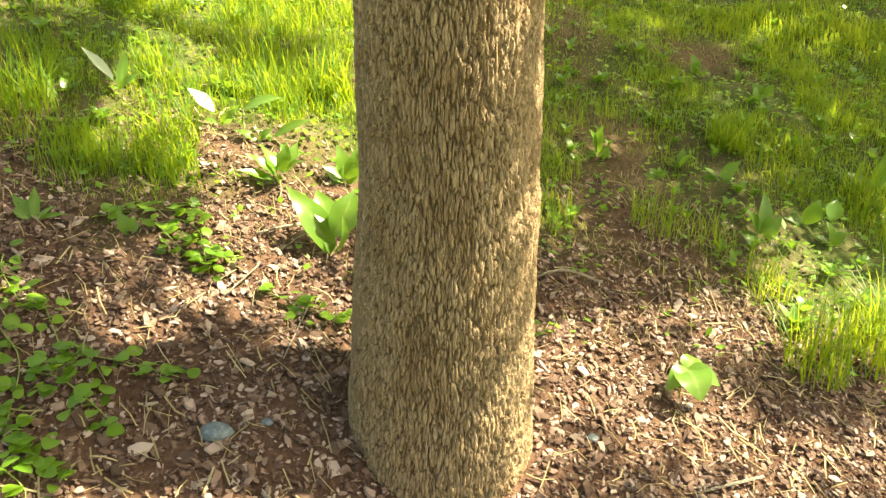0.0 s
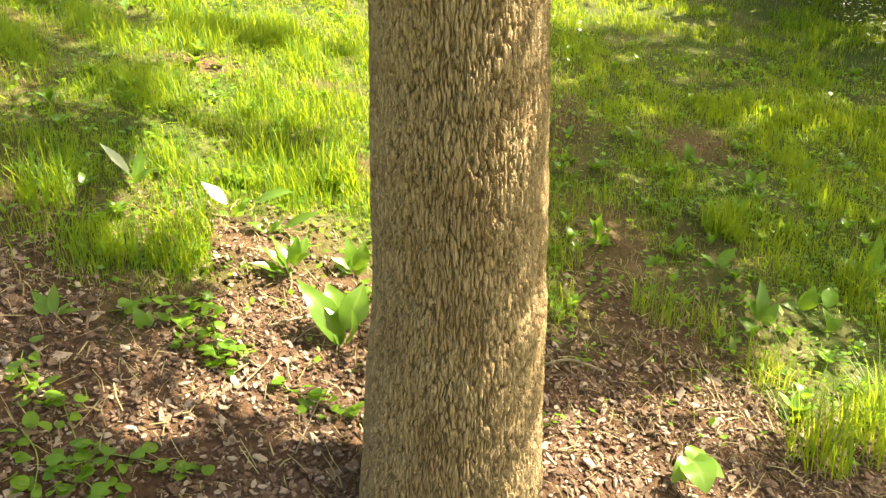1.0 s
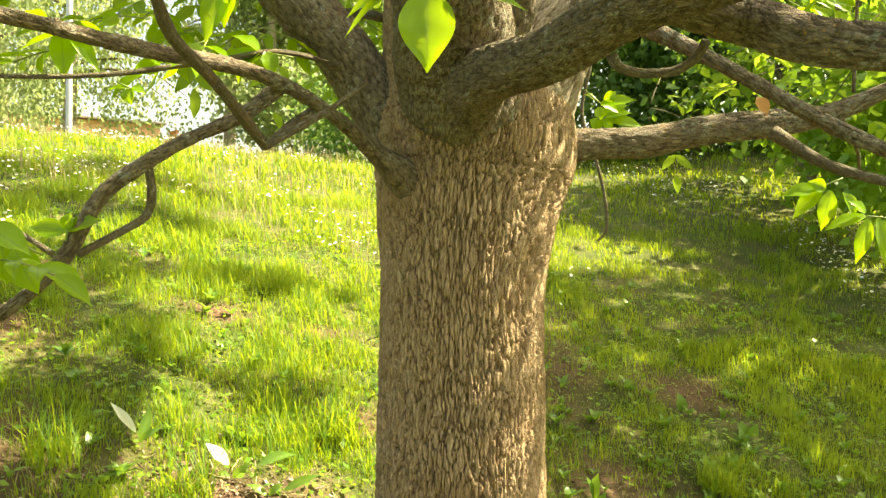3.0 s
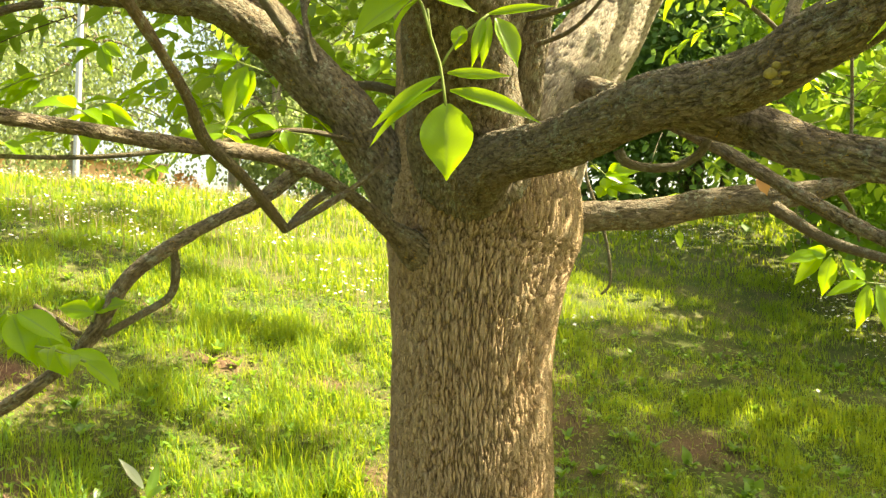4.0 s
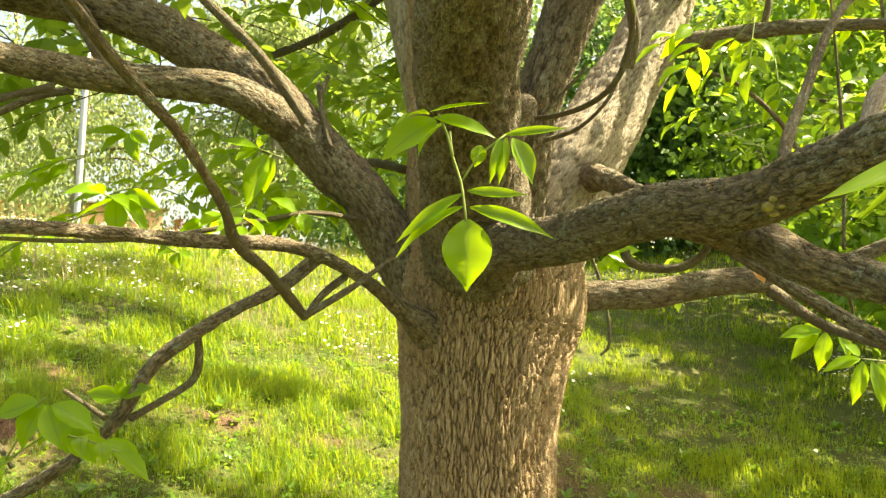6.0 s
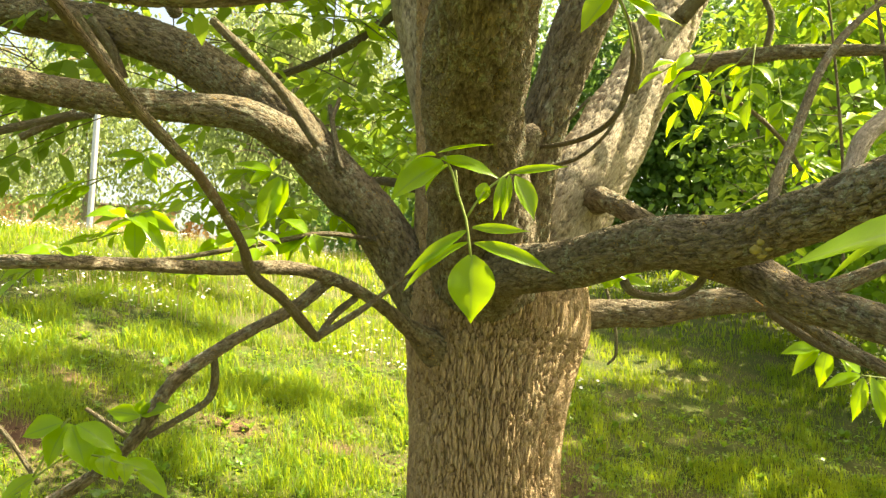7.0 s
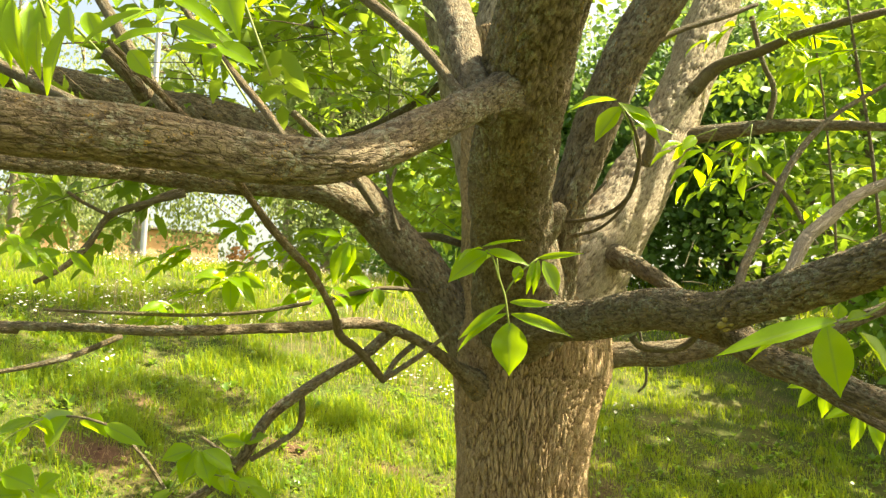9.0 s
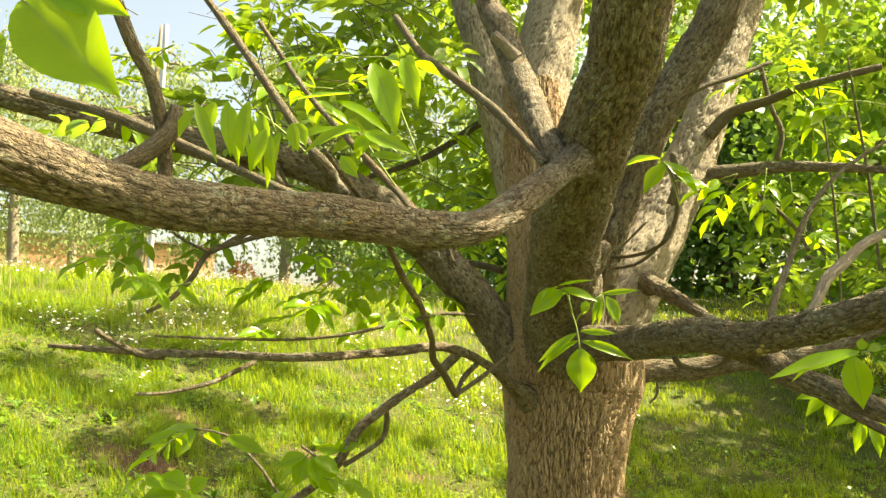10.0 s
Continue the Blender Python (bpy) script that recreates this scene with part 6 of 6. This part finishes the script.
def mulch(count):
    pile, singles = Pile(), []
    x = rng.uniform(-1.25, 1.4, count)
    y = rng.uniform(1.0, 2.75, count)
    ok = (rng.uniform(0, 1, count) < bare(x, y) ** 1.5 * np.where(y > 2.3, 0.45, 1.0)) & (np.hypot(x, y - 1.58) > 0.2)
    for a, b in zip(x[ok], y[ok]):
        m = chip_pose(a, b, 0.0155)
        k = rng.integers(0, len(SHAPES))
        if len(singles) < 300 and b < 1.75 and 0.2 < abs(a) < 0.75 and rng.uniform() < 0.045:
            singles.append((k, m))
            continue
        v, q, t = SHAPES[k]
        mm = np.array(m)
        pile.add(v @ mm[:3, :3].T + mm[:3, 3], q, t)
    bed = tagged(part("mulch", pile.data("mulch", CHIP, smooth=False)), "reddish-brown bark chip mulch round the trunk", "mulch", kind="stuff")
    meshes = [mesh_data("bark_chip", v, [q, t], CHIP_SINGLE, smooth=False) for v, q, t in SHAPES]
    for k, m in singles:
        ob = part("bark_chip", meshes[k], bed)
        ob.matrix_local = m @ Matrix.Scale(1.25, 4)


mulch(43000)


def litter(count):
    """Thin straws and stalks lying on the mulch."""
    x, y = rng.uniform(-1.3, 1.5, count), rng.uniform(1.0, 2.9, count)
    ok = (rng.uniform(0, 1, count) < bare(x, y)) & (np.hypot(x, y - 1.58) > 0.2)
    x, y = x[ok], y[ok]
    n = len(x)
    a, ln, w = rng.uniform(0, 6.28, n), rng.uniform(0.02, 0.085, n), rng.uniform(0.0008, 0.002, n)
    bend = rng.normal(0, 0.25, n)
    rows = []
    for t in (-0.5, 0.0, 0.5):
        px, py = x + np.cos(a) * ln * t - np.sin(a) * ln * bend * (t * t), y + np.sin(a) * ln * t + np.cos(a) * ln * bend * (t * t)
        pz = height(px, py) + relief(px, py) + 0.012 + rng.uniform(0, 0.008, n)
        side = np.stack([-np.sin(a) * w, np.cos(a) * w, w * 0.3], 1)
        mid = np.stack([px, py, pz], 1)
        rows += [mid - side, mid + side]
    v = np.stack(rows, 1).reshape(-1, 3)
    i = np.arange(n)[:, None] * 6
    quads = np.concatenate([i + (0, 1, 3, 2), i + (2, 3, 5, 4)])
    tagged(part("straw_litter", mesh_data("straw_litter", v, [quads], STRAW)), "dry straw and stalks strewn over the mulch", "litter", kind="stuff")


litter(1500)


def clods(count):
    """Crumbs of soil and small bark on the bare patches."""
    pile = Pile()
    x, y = rng.uniform(-1.9, 1.9, count), rng.uniform(1.0, 4.6, count)
    ok = (rng.uniform(0, 1, count) < bare(x, y) * 0.9) & (np.hypot(x, y - 1.58) > 0.2)
    for a, b in zip(x[ok], y[ok]):
        v, q, t = SHAPES[rng.integers(0, len(SHAPES))]
        mm = np.array(chip_pose(a, b, rng.uniform(0.005, 0.011)))
        pile.add(v * (1, 1, 2.2) @ mm[:3, :3].T + mm[:3, 3], q, t)
    tagged(part("soil_crumbs", pile.data("soil_crumbs", CRUMB, smooth=False)), "crumbs of reddish-brown soil and fine bark", "soil", kind="stuff")


clods(17000)


def stick(nodes, r, label, mat):
    v, q, t, base, ridge = tube([(x, y, on_ground(x, y) + dz, r) for x, y, dz in nodes], 0.03, 7, lumps=0.15)
    tagged(part("stick", mesh_data("stick", v, [q, t], mat, bark=base, ridge=ridge)), label, "stick", "fallen sticks")


stick([(0.22, 2.12, 0.015), (0.32, 2.15, 0.025), (0.43, 2.17, 0.012)], 0.004, "thin fallen stick on the mulch", DEAD_WOOD)
stick([(-0.50, 2.0, 0.015), (-0.44, 2.06, 0.03), (-0.37, 2.12, 0.015)], 0.004, "thin pale fallen stick on the soil", DEAD_WOOD)
stick([(-0.52, 1.75, 0.012), (-0.47, 1.88, 0.03)], 0.0025, "dry stalk lying on mulch", DEAD_WOOD)
stick([(-0.36, 1.62, 0.012), (-0.33, 1.80, 0.03)], 0.002, "dry stalk lying on mulch", DEAD_WOOD)
stick([(0.55, 1.52, 0.012), (0.72, 1.60, 0.02)], 0.004, "short dead stick on mulch", DEAD_WOOD)
stick([(0.30, 1.36, 0.012), (0.42, 1.28, 0.02)], 0.008, "piece of dead wood on mulch", DEAD_WOOD)


def stone(x, y, size, label):
    bm = bmesh.new()
    bmesh.ops.create_icosphere(bm, subdivisions=3, radius=1)
    for v in bm.verts:
        v.co *= 1 + 0.18 * noise.noise(v.co * 1.5 + Vector((x * 9, y * 9, 0))) + 0.06 * noise.noise(v.co * 5)
        v.co = Vector((v.co.x * size, v.co.y * size * 0.8, v.co.z * size * 0.5))
    me = bpy.data.meshes.new("stone")
    bm.to_mesh(me)
    bm.free()
    me.materials.append(STONE)
    ob = part("stone", me)
    ob.location = (x, y, on_ground(x, y) + size * 0.2)
    tagged(ob, label, "stone", "stones")


stone(-0.449, 1.40, 0.033, "small blue-grey stone lying in mulch")
stone(0.33, 1.62, 0.016, "pale pebble in mulch")
stone(-0.36, 1.45, 0.014, "pale pebble in mulch")


# ---- shrubs, trees and wall beyond ----
def bush(name, at, radii, count, leaf, mat, label, stems, clumps=40, category="bush", low=0.0):
    """Stems and a crown of many small leaves in clumps, with an uneven outline."""
    x, y, z = at
    root = thing(name, at, label, category)
    hubs = []
    for _ in range(clumps):
        d = rng.normal(0, 1, 3)
        d[2] = abs(d[2]) * 1.1 - 0.25
        d = unit(d) * rng.uniform(0.55, 1.0) ** 0.6
        hubs.append(np.array([d[0] * radii[0], d[1] * radii[1], radii[2] * 0.42 + d[2] * radii[2] * 0.6]))
        if rng.uniform() < low:
            hubs[-1][2] = radii[2] * rng.uniform(0.05, 0.7)
    hubs = np.array(hubs)
    k = rng.integers(0, clumps, count)
    p = hubs[k] + rng.normal(0, 1, (count, 3)) * np.array(radii) * (0.2, 0.2, 0.13)
    p[:, 2] = np.maximum(p[:, 2], 0.05)
    d = rng.normal(0, 1, (count, 3)) + (0, -0.3, -0.5)
    d /= np.linalg.norm(d, axis=1)[:, None]
    s = np.cross(d, rng.normal(0, 1, (count, 3)))
    s /= np.linalg.norm(s, axis=1)[:, None]
    ll = (leaf * rng.uniform(0.6, 1.3, count))[:, None]
    n = np.cross(d, s)
    v = np.stack([p, p + d * ll * 0.45 + s * ll * 0.36 + n * ll * 0.08, p + d * ll, p + d * ll * 0.45 - s * ll * 0.36 + n * ll * 0.08], 1).reshape(-1, 3)
    quads = np.arange(count)[:, None] * 4 + (0, 1, 2, 3)
    tagged(part("crown", mesh_data("crown", v, [quads], mat), root), kind="stuff")
    for i in range(stems):
        h = hubs[rng.integers(0, clumps)]
        b = np.array([rng.normal(0, 0.12) * radii[0], rng.normal(0, 0.12) * radii[1], -0.1])
        r = 0.012 * radii[2]
        v, q, t, base, ridge = tube([(*b, r * 1.3), (*(b * 0.5 + h * 0.45 + (0, 0, 0.2)), r), (*h, r * 0.4)], 0.15, 8, lumps=0.1)
        part("stem", mesh_data("stem", v, [q, t], TWIG_BARK, bark=base, ridge=ridge), root)
    return root


def shade_tree(x, y, count):
    """Unseen tall tree added beside the bank; its crown shades part of the lawn."""
    low = float(height(x, y))
    root = thing("shade_tree", (x, y, low), "unseen tall leafy tree added to shade the lawn", "tree")
    at = Matrix.Translation(root.location).inverted()
    v, q, t, base, ridge = tube([(x, y, low - 0.2, 0.24), (x + 0.1, y, low + 3, 0.19), (x, y + 0.2, low + 7, 0.09), (x + 0.1, y + 0.2, low + 9.5, 0.02)], 0.25, 16, lumps=0.06)
    part("trunk", mesh_data("trunk", v, [q, t], DEAD_WOOD, bark=base, ridge=ridge), root).matrix_parent_inverse = at
    p = []
    while len(p) < count:
        g = np.array([rng.uniform(-0.1, 2.6), rng.uniform(3.6, 5.7)])
        if rng.uniform() < closed(g[:1], g[1:])[0]:
            z = float(height(*g))
            p.append(np.array([*g, z]) + np.array(sun_dir) / sun_dir[2] * rng.uniform(6.6, 8.8))
    p = np.array(p) + rng.normal(0, 0.05, (count, 3))
    for i in range(12):
        tip, start = p[rng.integers(0, count)], np.array([x, y + 0.1, low + rng.uniform(3.5, 6.5)])
        v, q, t, base, ridge = tube([(*start, 0.06), (*((start + tip) / 2 + (0, 0, 0.3)), 0.04), (*tip, 0.01)], 0.3, 8, lumps=0.05)
        part("limb", mesh_data("limb", v, [q, t], TWIG_BARK, bark=base, ridge=ridge), root).matrix_parent_inverse = at
    d = rng.normal(0, 1, (count, 3)) + (0, 0, -0.6)
    d /= np.linalg.norm(d, axis=1)[:, None]
    w = np.cross(d, rng.normal(0, 1, (count, 3)))
    w /= np.linalg.norm(w, axis=1)[:, None]
    ll = rng.uniform(0.13, 0.22, count)[:, None]
    v = np.stack([p, p + d * ll * 0.5 + w * ll * 0.32, p + d * ll, p + d * ll * 0.5 - w * ll * 0.32], 1).reshape(-1, 3)
    me = mesh_data("crown", v, [np.arange(count)[:, None] * 4 + (0, 1, 2, 3)], CANOPY_LEAF)
    tagged(part("crown", me, root), kind="stuff").matrix_parent_inverse = at


def stand(x, y):
    return (x, y, float(height(x, y)))


shade_tree(7.6, 6.4, 2300)
bush("lime_bush", stand(4.1, 8.6), (1.5, 1.5, 3.8), 6500, 0.13, LIME_LEAF, "tall bush with bright yellow-green leaves on the bank", 9, 60)
bush("lime_bush", stand(3.9, 6.4), (1.1, 1.1, 2.0), 4500, 0.12, LIME_LEAF, "bright green bush with large leaves near the lawn", 7, 40)
for x, y, rx, tall, n in ((0.3, 12.6, 1.3, 3.3, 9000), (1.9, 12.2, 1.5, 3.9, 11000), (3.6, 12.3, 1.5, 4.4, 11000), (5.4, 12.0, 1.6, 4.7, 11000), (7.4, 11.6, 1.8, 5.0, 11000)):
    bush("hedge_shrub", stand(x, y), (rx, 1.0, tall), n, 0.13, HEDGE_LEAF, "dense dark green hedge shrub", 5, 90, low=0.55)
bush("orange_shrub", stand(-5.6, 16.2), (0.34, 0.3, 0.75), 260, 0.10, RUST, "small shrub with rust-orange leaves by the building", 4, 14)


def far_tree(x, y, tall, spread, count, label, droop=0.0):
    z = float(height(x, y))
    root = thing("far_tree", (x, y, z), label, "tree", "trees beyond the lawn")
    lean = rng.normal(0, 0.25, 2)
    trunk = [(0, 0, -0.2, 0.16), (lean[0] * 0.4, lean[1] * 0.4, tall * 0.35, 0.12), (lean[0], lean[1], tall * 0.92, 0.03)]
    v, q, t, base, ridge = tube(trunk, 0.3, 10, lumps=0.06)
    part("trunk", mesh_data("trunk", v, [q, t], DEAD_WOOD, bark=base, ridge=ridge), root)
    pile = Pile()
    limbs = 26
    for i in range(limbs):
        h = tall * rng.uniform(0.28, 0.92)
        a = rng.uniform(0, 6.28)
        reach = spread * (1.05 - 0.55 * h / tall) * rng.uniform(0.6, 1.1)
        p0 = np.array([lean[0] * h / tall, lean[1] * h / tall, h])
        p2 = p0 + (math.cos(a) * reach, math.sin(a) * reach, reach * (0.35 - droop))
        p1 = (p0 + p2) / 2 + (0, 0, reach * 0.18)
        v, q, t, base, ridge = tube([(*p0, 0.045), (*p1, 0.028), (*p2, 0.008)], 0.3, 6, lumps=0)
        part("limb", mesh_data("limb", v, [q, t], TWIG_BARK, bark=base, ridge=ridge), root)
        n = count // limbs
        s = rng.uniform(0.25, 1.05, n)[:, None]
        p = (1 - s) ** 2 * p0 + 2 * s * (1 - s) * p1 + s * s * p2 + rng.normal(0, 1, (n, 3)) * spread * (0.11, 0.11, 0.10)
        p[:, 2] -= droop * spread * 0.9 * rng.uniform(0, 1, n) ** 1.5
        d = rng.normal(0, 1, (n, 3)) + (0, 0, -1.2 * (1 + droop))
        d /= np.linalg.norm(d, axis=1)[:, None]
        w = np.cross(d, rng.normal(0, 1, (n, 3)))
        w /= np.linalg.norm(w, axis=1)[:, None]
        ll = rng.uniform(0.07, 0.14, n)[:, None]
        quad = np.stack([p, p + d * ll * 0.5 + w * ll * 0.3, p + d * ll, p + d * ll * 0.5 - w * ll * 0.3], 1).reshape(-1, 3)
        pile.add(quad, np.arange(n)[:, None] * 4 + (0, 1, 2, 3))
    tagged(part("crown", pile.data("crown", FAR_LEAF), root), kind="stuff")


far_tree(-8.6, 17.5, 7.5, 2.6, 12000, "birch with drooping pale green foliage", 0.6)
far_tree(-12.5, 19.0, 8.5, 3.0, 12000, "birch with drooping pale green foliage", 0.6)
far_tree(-5.6, 19.5, 8.0, 2.4, 12000, "slender tree with airy pale foliage", 0.3)
far_tree(-2.6, 18.5, 7.0, 2.4, 12000, "leafy green tree beyond the lawn", 0.2)
far_tree(0.8, 20.0, 8.5, 2.8, 12000, "leafy green tree beyond the lawn", 0.2)
far_tree(-4.0, 17.2, 6.0, 1.9, 12000, "slender tree with airy pale foliage", 0.3)
bush("far_bush", stand(-3.3, 17.0), (1.5, 1.1, 2.3), 4000, 0.13, FAR_LEAF, "pale green bush beyond the crest", 5, 40, low=0.4)
bush("far_bush", stand(-1.6, 15.0), (1.4, 1.0, 2.3), 5000, 0.11, HEDGE_LEAF, "dark green bush beyond the crest", 5, 40, low=0.5)
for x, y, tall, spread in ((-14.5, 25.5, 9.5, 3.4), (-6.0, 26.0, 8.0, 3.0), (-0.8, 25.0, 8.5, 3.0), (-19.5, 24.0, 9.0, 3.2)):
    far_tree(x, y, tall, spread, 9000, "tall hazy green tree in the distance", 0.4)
far_tree(-17.5, 21.0, 8.0, 3.2, 12000, "birch with drooping pale green foliage", 0.5)
far_tree(4.5, 19.0, 9.0, 3.2, 12000, "leafy green tree behind the hedge", 0.2)


def box(x0, x1, y0, y1, z0, z1, bevel=0.02):
    bm = bmesh.new()
    bmesh.ops.create_cube(bm, size=1)
    for v in bm.verts:
        v.co = Vector((x0 + (v.co.x + 0.5) * (x1 - x0), y0 + (v.co.y + 0.5) * (y1 - y0), z0 + (v.co.z + 0.5) * (z1 - z0)))
    bmesh.ops.bevel(bm, geom=bm.edges[:], offset=bevel, segments=2, affect="EDGES")
    me = bpy.data.meshes.new("box")
    bm.to_mesh(me)
    bm.free()
    return me


def building():
    root = thing("long_building", (-11.2, 30, 2.5), "long low building with a plain tan wall", "building")
    for name, me, mat in (("wall", box(-22, 0, 0, 6, -1.5, 3.0), PLASTER), ("roof_edge", box(-22.2, 0.2, -0.2, 6.2, 3.0, 3.08), ROOF)):
        me.materials.append(mat)
        part(name, me, root)
    root.rotation_euler = (0, 0, radians(32))


building()


def pole(x, y, tall, r, label):
    z = float(height(x, y))
    root = thing("pole", (x, y, z), label, "pole")
    v, q, t, _, _ = tube([(0, 0, -0.3, r), (0, 0, tall * 0.5, r), (0, 0, tall, r * 0.95)], 0.3, 16, lumps=0)
    part("shaft", mesh_data("shaft", v, [q, t], ZINC), root)
    v, q, t, _, _ = tube([(0, 0, 0.0, r * 1.5), (0, 0, 0.05, r * 1.5), (0, 0, 0.06, r * 1.1)], 0.02, 16, lumps=0)
    part("collar", mesh_data("collar", v, [q, t], ZINC), root)


pole(-5.6, 11.4, 4.2, 0.045, "slim grey galvanised pole on the crest of the bank")
